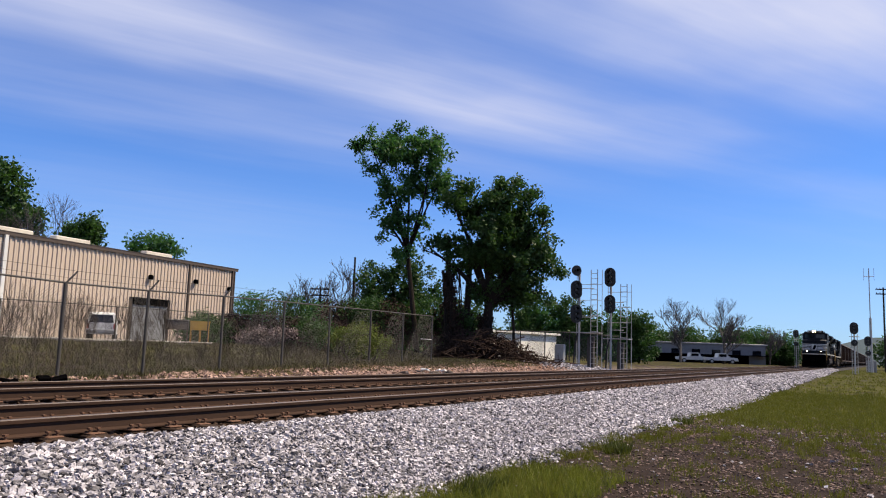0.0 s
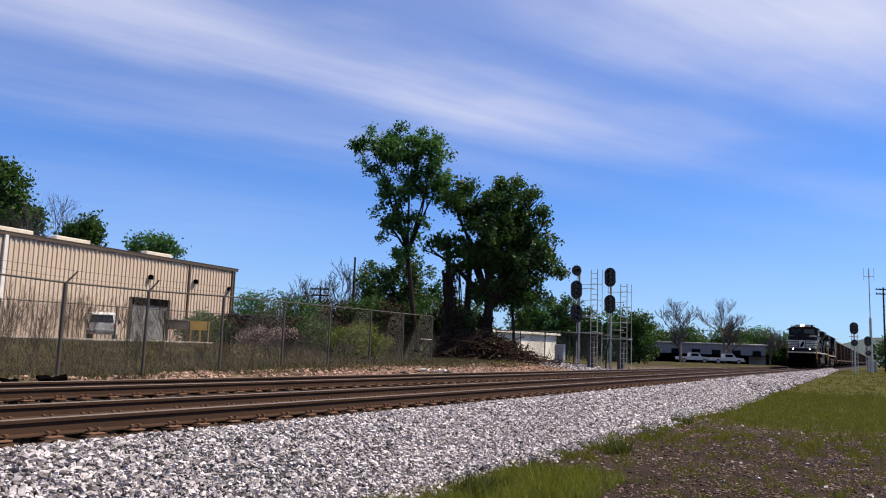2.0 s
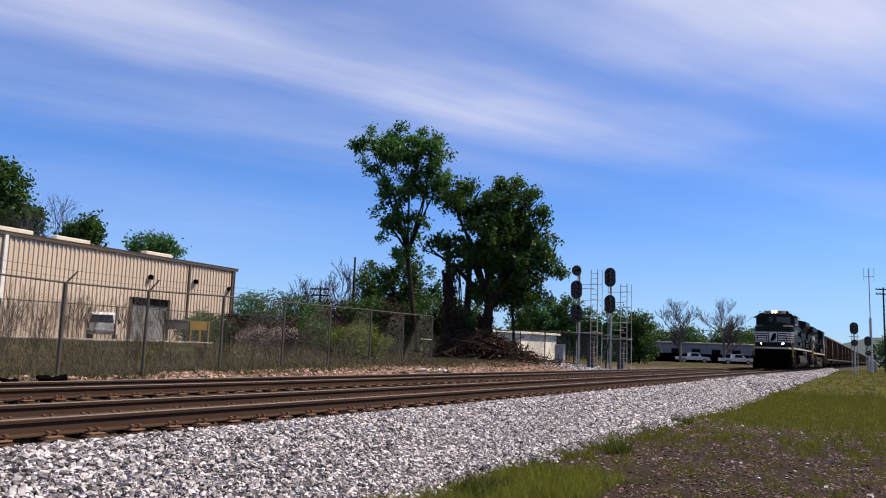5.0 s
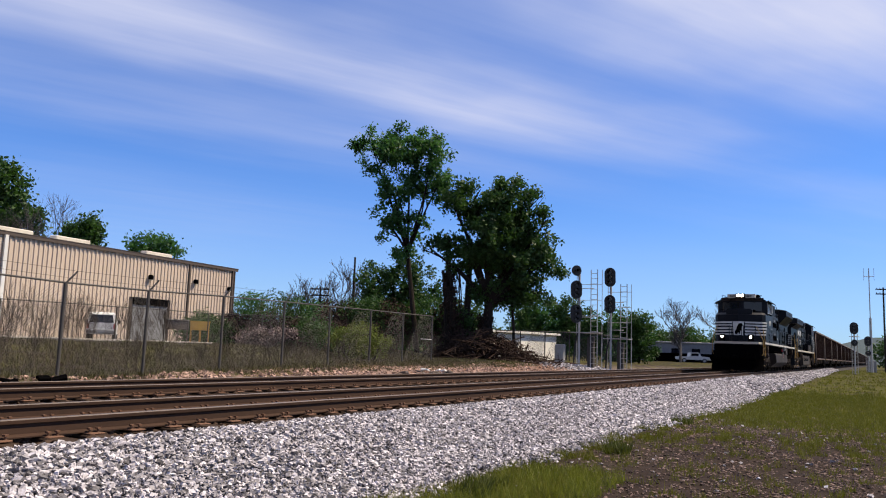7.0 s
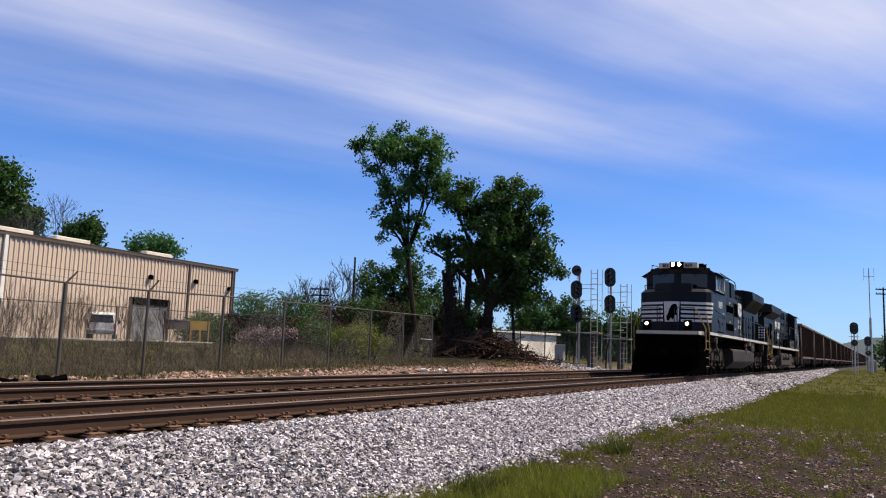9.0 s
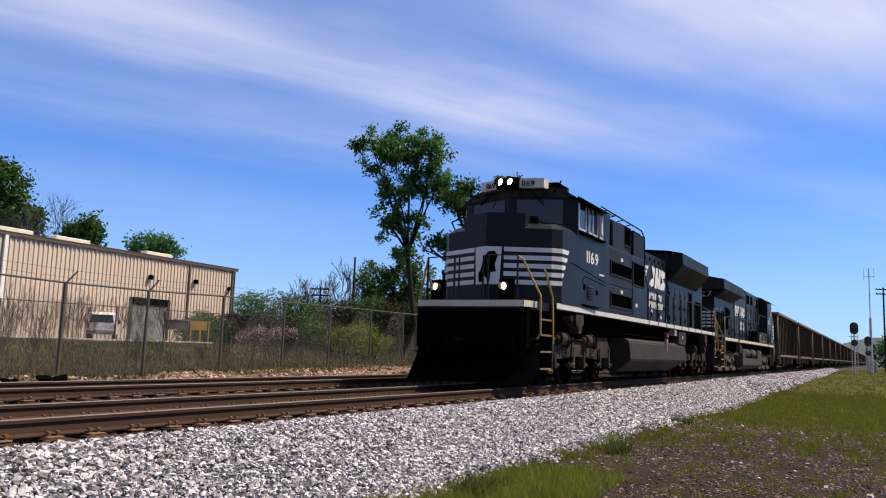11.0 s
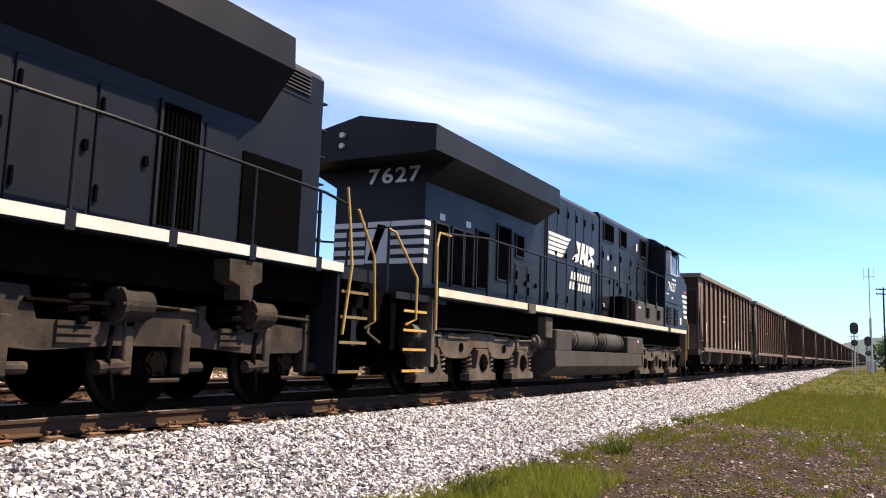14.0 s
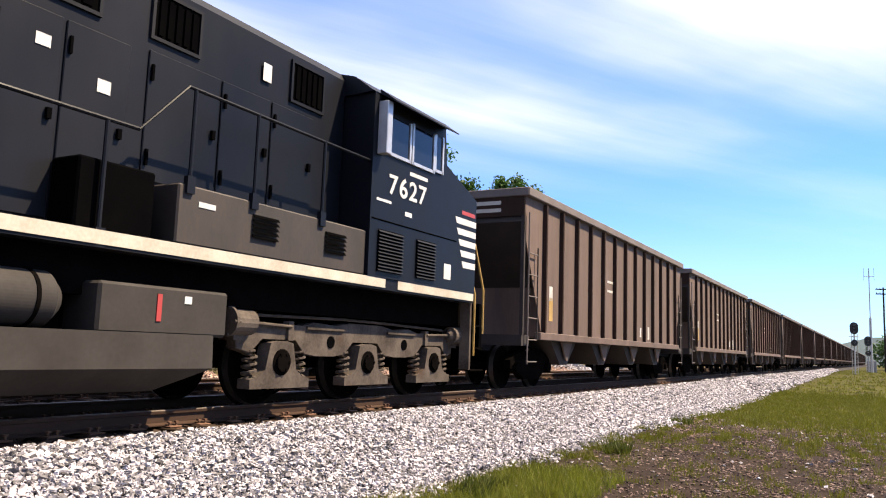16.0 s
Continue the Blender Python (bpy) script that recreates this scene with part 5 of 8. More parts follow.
        for a, z, w, h in ((38.5, 2.1, 0.24, 0.13), (36.4, 2.96, 0.4, 0.02), (37.2, 2.86, 0.2, 0.035), (37.3, 3.52, 0.55, 0.03)):
            part("placard", sheet(B(), xx, [(Y(a), z - h), (Y(a) + w, z - h), (Y(a) + w, z + h), (Y(a), z + h)]), M["white"], cab)
        part("reflector", sheet(B(), xx, [(Y(39.1), 3.17), (Y(39.6), 3.17), (Y(39.6), 3.24), (Y(39.1), 3.24)]), M["red"], cab)
        part("door_seam", tube(B(), [(x, Y(36.3), 2.66), (x, Y(38.9), 2.66)], 0.012), M["grille"], cab)
        # front steps
        part("step_side", bx(B(), *sorted((s * 1.3, s * 1.5)), 39.62, 39.68, 0.45, 1.7), M["truckpale"], root)
        for z in (0.45, 0.85, 1.25):
            part("step", bx(B(), *sorted((s * 1.05, s * 1.5)), 39.68, 40.2, z - 0.03, z), M["truckdark"], root)
        part("grab_rail", tube(B(), [(s * 1.42, Y(39.9), 2.75), (s * 1.52, Y(40.1), 1.9), (s * 1.52, Y(40.1), 1.1)], 0.022, 8), M["yellow"], root, "yellow grab rail")
        part("grab_rail", tube(B(), [(s * 1.42, Y(39.7), 2.3), (s * 1.52, Y(39.75), 1.8), (s * 1.52, Y(39.75), 0.7)], 0.022, 8), M["yellow"], root, "yellow grab rail")
        # walkway rails
        for y in (22.45, 23.38, 25.08, 26.06, 27.40, 28.96, 30.5, 31.83):
            rail_post(root, s * 1.5, Y(y), 1.78, 2.88)
        for y in (32.9, 33.9, 35.2):
            rail_post(root, s * 1.5, Y(y), 2.5, 3.52)
        part("handrail", tube(B(), [(s * 1.5, Y(20.7), 2.75), (s * 1.5, Y(22.4), 2.9), (s * 1.5, Y(32.2), 2.89), (s * 1.5, Y(32.8), 3.52), (s * 1.5, Y(36.26), 3.5)], 0.022, 8), K, root)
    part("front_plate", bx(B(), -1.4, 1.4, 40.2, 40.32, 0.8, 1.66), M["grille"], root)
    part("coupler", bx(B(), -0.16, 0.16, 40.3, 41.0, 0.78, 1.02, 0.03), M["truckdark"], root)
    # fuel tank with a notch that carries two air reservoirs
    low = mirrored([(0, 0.86), (1.50, 0.86), (1.52, 0.50), (1.15, 0.25)])
    bm = extrude(B(), low, Y(26.05), Y(33.4))
    for v in bm.verts:
        if v.co.z < 0.4 and v.co.y > 0:
            v.co.y -= 0.5
    tank = part("fuel_tank", bm, M["tankpale"], root, "dust-grey fuel tank with air reservoirs")
    for a, b in ((26.1, 27.15), (31.9, 33.6)):
        part("tank_end", bx(B(), -1.502, 1.502, a, b, 0.84, 1.34, 0.03), M["tankpale"], tank)
    part("tank_core", bx(B(), -1.0, 1.0, 27.15, 31.9, 0.86, 1.25), M["truckdark"], tank)
    for a, b in ((27.3, 29.25), (29.6, 31.6)):
        bm = rod(B(), (1.24, Y(a + 0.12), 1.13), (1.24, Y(b - 0.12), 1.13), 0.26, seg=56)
        rod(bm, (1.24, Y(a), 1.13), (1.24, Y(a + 0.12), 1.13), 0.15, 0.26, seg=56)
        rod(bm, (1.24, Y(b - 0.12), 1.13), (1.24, Y(b), 1.13), 0.26, 0.15, seg=56)
        r = part("air_reservoir", bm, M["tankpale"], root, "round-ended grey air reservoir")
        for q in (a + 0.28, b - 0.3):
            part("strap", rod(B(), (1.24, Y(q - 0.02), 1.13), (1.24, Y(q + 0.02), 1.13), 0.268, seg=56), M["truckdark"], r)
    # Dark boxes added inside the trucks so the gaps look shaded.
    for a, b in ((20.3, 26.4), (34.0, 40.6)):
        part("underframe", bx(B(), -0.6, 0.6, a, b, 0.62, 1.7), M["truckdark"], root)
    part("gauge", bx(B(), 1.495, 1.512, 32.59, 32.65, 0.98, 1.26), M["red"], tank)
    part("placard", sheet(B(), 1.506, [(Y(32.95), 1.18), (Y(33.05), 1.18), (Y(33.05), 1.26), (Y(32.95), 1.26)]), M["white"], tank)
    part("filter_box", bx(B(), 1.1, 1.45, 25.6, 26.0, 1.12, 1.6, 0.02), M["truckpale"], root)
    truck_b(root, (20.95, 22.93, 24.87), off)
    truck_b(root, (34.9, 36.85, 38.85), off)
    TRAIN.append((root, off))


def coil_free_truck(root, yc):
    """A freight car's two-axle truck."""
    t = new("truck")
    t.parent = root
    for s in (-1, 1):
        x0, x1 = sorted((s * 0.97, s * 1.12))
        outer = [(-1.15, 0.62), (-0.95, 0.72), (-0.5, 0.82), (0.5, 0.82), (0.95, 0.72), (1.15, 0.62), (1.15, 0.44), (0.8, 0.4), (0.42, 0.2), (-0.42, 0.2), (-0.8, 0.4), (-1.15, 0.44)]
        part("side_frame", extrude(B(), [(yc + y, z) for y, z in outer], x0, x1, "x"), M["truckdark"], t)
        for d in (-0.89, 0.89):
            part("bearing", rod(B(), (s * 1.0, yc + d, 0.46), (s * 1.2, yc + d, 0.46), 0.12, seg=12), M["truckdark"], t)
    part("bolster", box(B(), -1.0, 1.0, yc - 0.22, yc + 0.22, 0.42, 0.75), M["truckdark"], t)
    return t


def coal_hopper():
    root = thing("hopper_car", "rusty brown ribbed coal hopper car heaped with coal", "freight car", "hopper cars of the train")
    H, D = M["hopper"], M["hoppershade"]
    a, b, x = 0.30, 14.90, 1.55
    body = part("body", box(B(), -x, x, a + 1.05, b - 1.05, 1.12, 4.06), H, root, "rusty brown steel body")
    for s in (-1, 1):
        for e, q in ((a, a + 1.05), (b - 1.05, b)):
            # end of the side sheet, cut away under the slope sheet
            slope = [(q, 1.12), (q, 4.06), (e, 4.06), (e, 2.9), (q if e == a else q, 1.12)] if e == a else [(e, 1.12), (q, 2.9), (q, 4.06), (e, 4.06)]
            pts = [(q, 1.12), (q, 4.06), (e, 4.06), (e, 3.3)] if e == a else slope
            part("side_sheet", extrude(B(), pts, *sorted((s * (x - 0.02), s * x)), "x"), H, body)
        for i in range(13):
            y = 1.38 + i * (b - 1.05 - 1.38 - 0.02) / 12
            part("rib", extrude(B(), [(s * x, y - 0.055), (s * (x + 0.085), y - 0.035), (s * (x + 0.085), y + 0.035), (s * x, y + 0.055)], 1.2, 4.02, "z"), M["ribshade"], body)
        part("top_chord", box(B(), *sorted((s * (x - 0.05), s * (x + 0.11))), a - 0.02, b + 0.02, 4.04, 4.22, 0.015), M["hoppertop"], root, "worn grey top chord")
        part("side_sill", box(B(), *sorted((s * (x - 0.05), s * (x + 0.10))), a + 0.75, b - 0.75, 1.06, 1.22, 0.012), H, root)
    for e, d in ((a, 1), (b, -1)):
        part("end_sheet", box(B(), -x, x, *sorted((e, e + d * 0.05)), 3.62, 4.06), M["ribshade"], root)
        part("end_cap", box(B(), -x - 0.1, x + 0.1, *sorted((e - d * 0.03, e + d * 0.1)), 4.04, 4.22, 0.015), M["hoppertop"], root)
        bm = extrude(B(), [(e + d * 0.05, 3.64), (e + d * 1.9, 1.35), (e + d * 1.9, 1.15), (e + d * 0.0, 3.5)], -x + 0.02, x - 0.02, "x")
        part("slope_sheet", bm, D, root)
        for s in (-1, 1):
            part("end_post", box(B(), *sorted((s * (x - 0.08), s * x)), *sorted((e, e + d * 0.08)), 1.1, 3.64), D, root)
            bm = tube(B(), [(s * (x + 0.06), e + d * 0.62, 1.05), (s * (x + 0.06), e + d * 0.62, 3.0)], 0.018)
            lad = part("ladder", bm, D, root)
            part("ladder_rail", tube(B(), [(s * (x + 0.06), e + d * 0.12, 0.55), (s * (x + 0.06), e + d * 0.12, 3.7)], 0.018), M["hoppertop"], lad)
            for z in (0.6, 1.05, 1.5, 1.95, 2.4, 2.85):
                part("rung", tube(B(), [(s * (x + 0.06), e + d * 0.12, z), (s * (x + 0.06), e + d * 0.62, z)], 0.014, 5), M["hoppertop"], lad)
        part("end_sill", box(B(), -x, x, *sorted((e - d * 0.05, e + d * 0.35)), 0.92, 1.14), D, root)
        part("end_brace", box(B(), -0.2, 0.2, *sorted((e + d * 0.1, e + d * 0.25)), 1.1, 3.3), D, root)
        part("coupler", box(B(), -0.14, 0.14, *sorted((e - d * 0.75, e)), 0.78, 1.0, 0.03), M["truckdark"], root)
        t = coil_free_truck(root, e + d * 1.55)
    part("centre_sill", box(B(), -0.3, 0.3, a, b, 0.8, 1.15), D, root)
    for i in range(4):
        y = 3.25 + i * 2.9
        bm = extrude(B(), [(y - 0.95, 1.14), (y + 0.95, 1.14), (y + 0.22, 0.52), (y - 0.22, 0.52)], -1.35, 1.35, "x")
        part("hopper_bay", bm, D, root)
        for s in (-1, 1):
            part("bay_gusset", extrude(B(), [(y - 0.38, 1.08), (y + 0.38, 1.08), (y + 0.04, 0.62), (y - 0.04, 0.62)], *sorted((s * 1.40, s * 1.44)), "x"), H, root)
    bm = B()
    rows_ = []
    for i in range(26):
        y = a + 0.1 + (b - a - 0.2) * i / 25
        rows_.append([bm.verts.new((xx, y, 4.08 + 0.12 * (1 - (xx / 1.5) ** 2) * (1 if 1 < i < 24 else 0) + 0.06 * noise.noise(Vector((xx * 2, y * 2, 0))))) for xx in (-1.5, -1.0, -0.5, 0, 0.5, 1.0, 1.5)])
    for p, q in zip(rows_, rows_[1:]):
        for i in range(6):
            bm.faces.new((p[i], p[i + 1], q[i + 1], q[i]))
    part("coal_load", bm, M["coal"], root)
    for q, z, w, h, mt in ((1.75, 1.75, 0.22, 0.26, "yellow"), (1.75, 2.1, 0.2, 0.16, "numboard"), (4.6, 1.55, 0.16, 0.16, "numboard"), (9.3, 1.5, 0.14, 0.14, "white"), (10.2, 1.5, 0.2, 0.2, "numboard"), (6.0, 2.75, 0.6, 0.03, "numboard"), (6.0, 2.5, 0.5, 0.03, "numboard")):
        part("placard", sheet(B(), x + 0.001, [(q, z - h), (q + w, z - h), (q + w, z + h), (q, z + h)]), M[mt], root)
    for i in range(2):
        part("lettering_bar", box(B(), 0.2, 1.0, a - 0.006, a, 3.88 - i * 0.16, 3.96 - i * 0.16), M["numboard"], root)
    return root


def hopper_wheels(root, near):
    for yc in (1.85, 13.35):
        for d in (-0.89, 0.89):
            if near:
                wheelset(root, yc + d, 0.46, 0.0)


locomotive_trailing()
first = coal_hopper()
TRAIN.append((first, 41.6))
HOPPERS = [first]
for k in range(1, 24):
    h = copy_thing(first, pose(0, 41.6 + 16.18 * k, 0))
    HOPPERS.append(h)
    TRAIN.append((h, 41.6 + 16.18 * k))
for k, h in enumerate(HOPPERS):
    hopper_wheels(h, k < 5)


# ---------------------------------------------------------------- beside the tracks
def on_ground(x, y, dz=0.0, rz=0.0):
    return pose(x, y, ground_height(x, y) + dz, 0, 0, rz)


def warehouse():
    """A long low building clad in ribbed tan sheet; local x runs along the front wall, y into the building."""
    L, H, DEEP = 36.0, 6.2, 16.0
    root = thing("warehouse", "long tan corrugated metal warehouse with low roof", "warehouse", m=pose(-30.64, 7.47, -0.15, 0, 0, 95.2))
    door = (26.6, 29.35, 3.55)
    wall = part("wall", box(B(), 0, L, 0.14, DEEP, 0, H), M["tantrim"], root, "tan ribbed metal wall")
    W = 0.9

    def panel_mesh(h0, h1):
        bm = B()
        prof = []
        for k in range(3):
            a = k * 0.3
            prof += [(a, 0.06), (a + 0.10, 0.06), (a + 0.135, 0.0), (a + 0.235, 0.0), (a + 0.27, 0.06)]
        prof += [(W - 0.006, 0.06), (W - 0.006, 0.12), (0, 0.12)]
        return extrude(bm, prof, h0, h1, "z")

    full = short = None
    n = int(L / W)
    for i in range(n):
        a = i * W
        over = a + W > door[0] and a < door[1]
        if over:
            if short is None:
                short = part("cladding_panel", panel_mesh(door[2], H), M["tan"], wall)
                o = short
            else:
                o = again(short, wall)
        else:
            if full is None:
                full = part("cladding_panel", panel_mesh(0.0, H), M["tan"], wall)
                o = full
            else:
                o = again(full, wall)
        o.matrix_basis = pose(a, 0, 0)
    d = part("roller_door", box(B(), door[0] - 0.1, door[1] + 0.1, 0.10, 0.16, 0, 3.1), M["greypaint"], root, "grey half-open roller door")
    part("door_head", box(B(), door[0] - 0.1, door[1] + 0.1, 0.02, 0.13, 3.1, 3.56), M["grille"], d)
    bm = extrude(B(), [(-0.07, H - 0.02), (-0.07, H + 0.12), (DEEP / 2, H + 1.0), (DEEP + 0.3, H + 0.2), (DEEP + 0.3, H - 0.05)], -0.3, L + 0.3, "x")
    roof = part("roof", bm, M["numboard"], root, "pale low-pitched metal roof")
    part("eave_trim", box(B(), -0.3, L + 0.3, -0.10, -0.072, H - 0.06, H + 0.12), M["tantrim"], root, "dark brown eave trim")
    part("gutter_edge", box(B(), -0.3, L + 0.3, -0.12, -0.075, H + 0.124, H + 0.16), M["tantrim"], root)
    for a, b, h in ((16.6, 20.0, 0.3), (21.5, 24.0, 0.3), (28.6, 31.0, 0.3)):
        part("ridge_vent", box(B(), a, b, 1.4, 2.0, H + 0.3, H + 0.3 + h, 0.05), M["numboard"], roof)
    part("downspout", box(B(), 17.15, 17.35, -0.12, 0.0, 0, H - 0.05), M["whitepaint"], root, "white downspout")
    for a in (31.15, 35.7):
        part("downspout", box(B(), a, a + 0.14, -0.1, 0.0, 0, H - 0.05), M["tantrim"], root, "brown downspout")
    part("corner_trim", box(B(), L - 0.02, L + 0.06, -0.06, 0.3, 0, H), M["tantrim"], root)
    for a, z in ((27.6, 4.75), (35.4, 4.65), (31.8, 4.85)):
        lamp = part("wall_light", box(B(), a - 0.16, a + 0.16, -0.25, 0.0, z, z + 0.3, 0.06), M["grille"], root, "dark wall light")
        part("lamp_glass", box(B(), a - 0.1, a + 0.1, -0.2, -0.05, z - 0.05, z), M["numboard"], lamp)
    part("plinth", box(B(), 0, L, -0.03, 0.14, -0.35, 0.02), M["greypaint"], root)


def parked_van():
    root = thing("parked_van", "white utility van parked with its rear to the fence", "van", m=pose(-28.5, 28.1, ground_height(-28.5, 28.1), 0, 0, 50.0))
    prof = [(0.0, 0.32), (0.0, 0.88), (0.16, 1.40), (0.34, 1.50), (2.6, 1.50), (3.3, 1.02), (4.1, 0.86), (4.2, 0.32)]
    bm = extrude(B(), prof, -0.72, 0.72, "x")
    for q in bm.verts:
        if q.co.z > 1.2:
            q.co.x *= 0.86
    bmesh.ops.bevel(bm, geom=[e for e in bm.edges if abs(e.verts[0].co.x - e.verts[1].co.x) < 0.3], offset=0.04, segments=2, affect="EDGES")
    part("body", bm, M["whitepaint"], root)
    v = extrude(B(), [(-0.60, 0.94), (0.60, 0.94), (0.52, 1.36), (-0.52, 1.36)], -0.012, 0.0)
    for q in v.verts:
        q.co.y += (q.co.z - 0.88) / 0.52 * 0.16 - 0.008
    part("rear_window", v, M["glass"], root)
    for s in (-1, 1):
        part("tail_light", box(B(), *sorted((s * 0.60, s * 0.71)), -0.02, 0.04, 0.62, 0.88), M["red"], root)
        part("side_mirror", box(B(), *sorted((s * 0.72, s * 0.88)), 2.75, 2.85, 0.98, 1.16, 0.02), M["grille"], root)
        for y in (0.75, 3.4):
            w = part("wheel", rod(B(), (s * 0.55, y, 0.31), (s * 0.73, y, 0.31), 0.31, seg=20), M["tyre"], root)
            part("rim", rod(B(), (s * 0.73, y, 0.31), (s * 0.74, y, 0.31), 0.18, seg=16), M["winframe"], w)
    part("bumper", box(B(), -0.72, 0.72, -0.1, 0.02, 0.36, 0.55, 0.03), M["greypaint"], root)


def spreader():
    root = thing("hopper_bin", "yellow steel bin on legs beside a brown tank", "bin", m=on_ground(-24.9, 30.75, -0.05, 47))
    part("bin", extrude(B(), [(0.14, 0.74), (1.10, 0.74), (1.16, 1.22), (0.10, 1.22)], -0.5, 0.5), M["orange"], root, "yellow steel bin")
    for a in (0.18, 0.66, 1.08):
        for b in (-0.44, 0.44):
            part("leg", box(B(), a - 0.045, a + 0.045, b - 0.045, b + 0.045, 0.0, 0.76), M["orange"], root)
    part("tank", box(B(), -1.16, 0.06, -0.45, 0.45, 0.74, 1.24, 0.03), M["tanktan"], root, "tan steel tank")
    part("tank_lid", box(B(), -1.2, 0.09, -0.48, 0.48, 1.24, 1.27), M["numboard"], root)
    for a in (-1.1, -0.5, 0.0):
        for b in (-0.38, 0.38):
            part("leg", box(B(), a - 0.035, a + 0.035, b - 0.035, b + 0.035, 0.0, 0.76), M["tanktan"], root)
    part("skid", box(B(), -1.2, 1.18, -0.52, -0.44, 0.0, 0.07), M["greypaint"], root)


def yard_fence():
    """The lower chain-link fence at the edge of the paved yard, with its kerb."""
    root = thing("chain_link_fence", "lower dark chain-link fence along the paved yard", "fence")
    way = [(-24.6, 14.0), (-24.4, 19.9), (-23.45, 30.8), (-19.3, 34.6)]
    pts = []
    for a, b in zip(way, way[1:]):
        n = max(1, round(math.hypot(b[0] - a[0], b[1] - a[1]) / 2.7))
        pts += [(a[0] + (b[0] - a[0]) * k / n, a[1] + (b[1] - a[1]) * k / n) for k in range(n)]
    pts.append(way[-1])
    H = 1.62
    for x, y in pts:
        part("post", rod(B(), (0, 0, -0.1), (0, 0, H), 0.035, seg=8), M["fence"], root).matrix_basis = on_ground(x, y)
    verts, faces = [], []
    for (x0, y0), (x1, y1) in zip(pts, pts[1:]):
        a, b = Vector((x0, y0, ground_height(x0, y0))), Vector((x1, y1, ground_height(x1, y1)))
        up = Vector((0, 0, H))
        part("top_rail", tube(B(), [a + up, b + up], 0.022, 6), M["fence"], root)
        n = int((b - a).length / 0.11)
        for i in range(n):
            for way_ in (1, -1):
                t0 = i / n
                t1 = t0 + way_ * H / (b - a).length
                h = H
                if t1 > 1:
                    h, t1 = H * (1 - t0) / (t1 - t0), 1.0
                elif t1 < 0:
                    h, t1 = H * t0 / (t0 - t1), 0.0
                p, q = a.lerp(b, t0), a.lerp(b, t1) + Vector((0, 0, h))
                r, k = 0.004, len(verts)
                for c in (p, q):
                    verts += [(c.x - r, c.y, c.z - r), (c.x + r, c.y, c.z - r), (c.x, c.y, c.z + r)]
                faces += [(k, k + 1, k + 4, k + 3), (k + 1, k + 2, k + 5, k + 4), (k + 2, k, k + 3, k + 5)]
    raw("wire_mesh", verts, faces, M["fence"], root)["kind"] = "stuff"
    bm = B()
    for (x0, y0), (x1, y1) in zip(way[:3], way[1:3]):
        d = Vector((x1 - x0, y1 - y0, 0)).normalized()
        w = Vector((d.y, -d.x, 0)) * 0.1
        o = Vector((0.35, 0, 0))
        a, b = Vector((x0, y0, ground_height(x0, y0) - 0.1)) + o, Vector((x1, y1, ground_height(x1, y1) - 0.1)) + o
        lo = [bm.verts.new(p) for p in (a - w, a + w, b + w, b - w)]
        hi = [bm.verts.new(p.co + Vector((0, 0, 0.2))) for p in lo]
        bm.faces.new(hi)
        for i in range(4):
            bm.faces.new((lo[i], lo[(i + 1) % 4], hi[(i + 1) % 4], hi[i]))
    tagged(part("kerb", bm, M["numboard"]), "pale concrete kerb of the paved yard", "kerb", kind="structure")


def chain_link_fence():
    posts = [(-9.35, 7.2), (-9.4, 9.7), (-9.45, 12.3), (-9.6, 14.95), (-10.0, 18.2), (-10.6, 21.8), (-11.0, 25.0), (-11.3, 28.3), (-11.7, 31.6), (-12.3, 35.4)]
    posts = [(-9.3, 2.0), (-9.3, 4.6)] + posts
    root = thing("chain_link_fence", "tall weathered chain-link fence with angled barb arms", "fence")
    H = 2.3
    tops = []
    first = None
    for i, (x, y) in enumerate(posts):
        z = ground_height(x, y)
        tops.append(Vector((x, y, z + H)))
        bm = rod(B(), (0, 0, -0.1), (0, 0, H), 0.043, seg=10)
        p = part("post", bm, M["fence"], root)
        p.matrix_basis = pose(x, y, z)
        if i < len(posts) - 4:
            arm = part("barb_arm", tube(B(), [(0, 0, H - 0.02), (0.12, 0.22, H + 0.3)], 0.022), M["fence"], p)
    for a, b in zip(tops, tops[1:]):
        part("top_rail", tube(B(), [a, b], 0.024, 8), M["fence"], root)
    e = posts[-1]
    z = ground_height(*e)
    part("brace_rail", tube(B(), [(e[0], e[1], z + 1.1), (posts[-2][0] * 0.4 + e[0] * 0.6, posts[-2][1] * 0.4 + e[1] * 0.6, z + 1.1)], 0.022), M["galv"], root)
    for k, off in enumerate((0.12, 0.3)):
        pts = [t + Vector((0.12 * off / 0.3, 0.22 * off / 0.3, off)) for t in tops[:-4]]
        part("barbed_wire", tube(B(), pts, 0.005, 4), M["fence"], root)
    verts, faces = [], []
    for a, b in zip(tops, tops[1:]):
        d = b - a
        n = int(d.length / 0.085)
        for i in range(n):
            for way in (1, -1):
                t0, t1 = i / n, (i / n + way * 2.2 / d.length)
                z0, z1 = 0.0, 2.2
                if t1 > 1:
                    z1 *= (1 - t0) / (t1 - t0)
                    t1 = 1
                if t1 < 0:
                    z1 *= t0 / (t0 - t1)
                    t1 = 0
                p, q = a + d * t0, a + d * t1
                p, q = Vector((p.x, p.y, p.z - 2.25 + z0)), Vector((q.x, q.y, q.z - 2.25 + z1))
                r = 0.0028
                s = len(verts)
                for c in (p, q):
                    verts += [(c.x - r, c.y, c.z - r), (c.x + r, c.y, c.z - r), (c.x, c.y, c.z + r)]
                faces += [(s, s + 1, s + 4, s + 3), (s + 1, s + 2, s + 5, s + 4), (s + 2, s, s + 3, s + 5)]
    w = raw("wire_mesh", verts, faces, M["fence"], root)
    w["kind"] = "stuff"


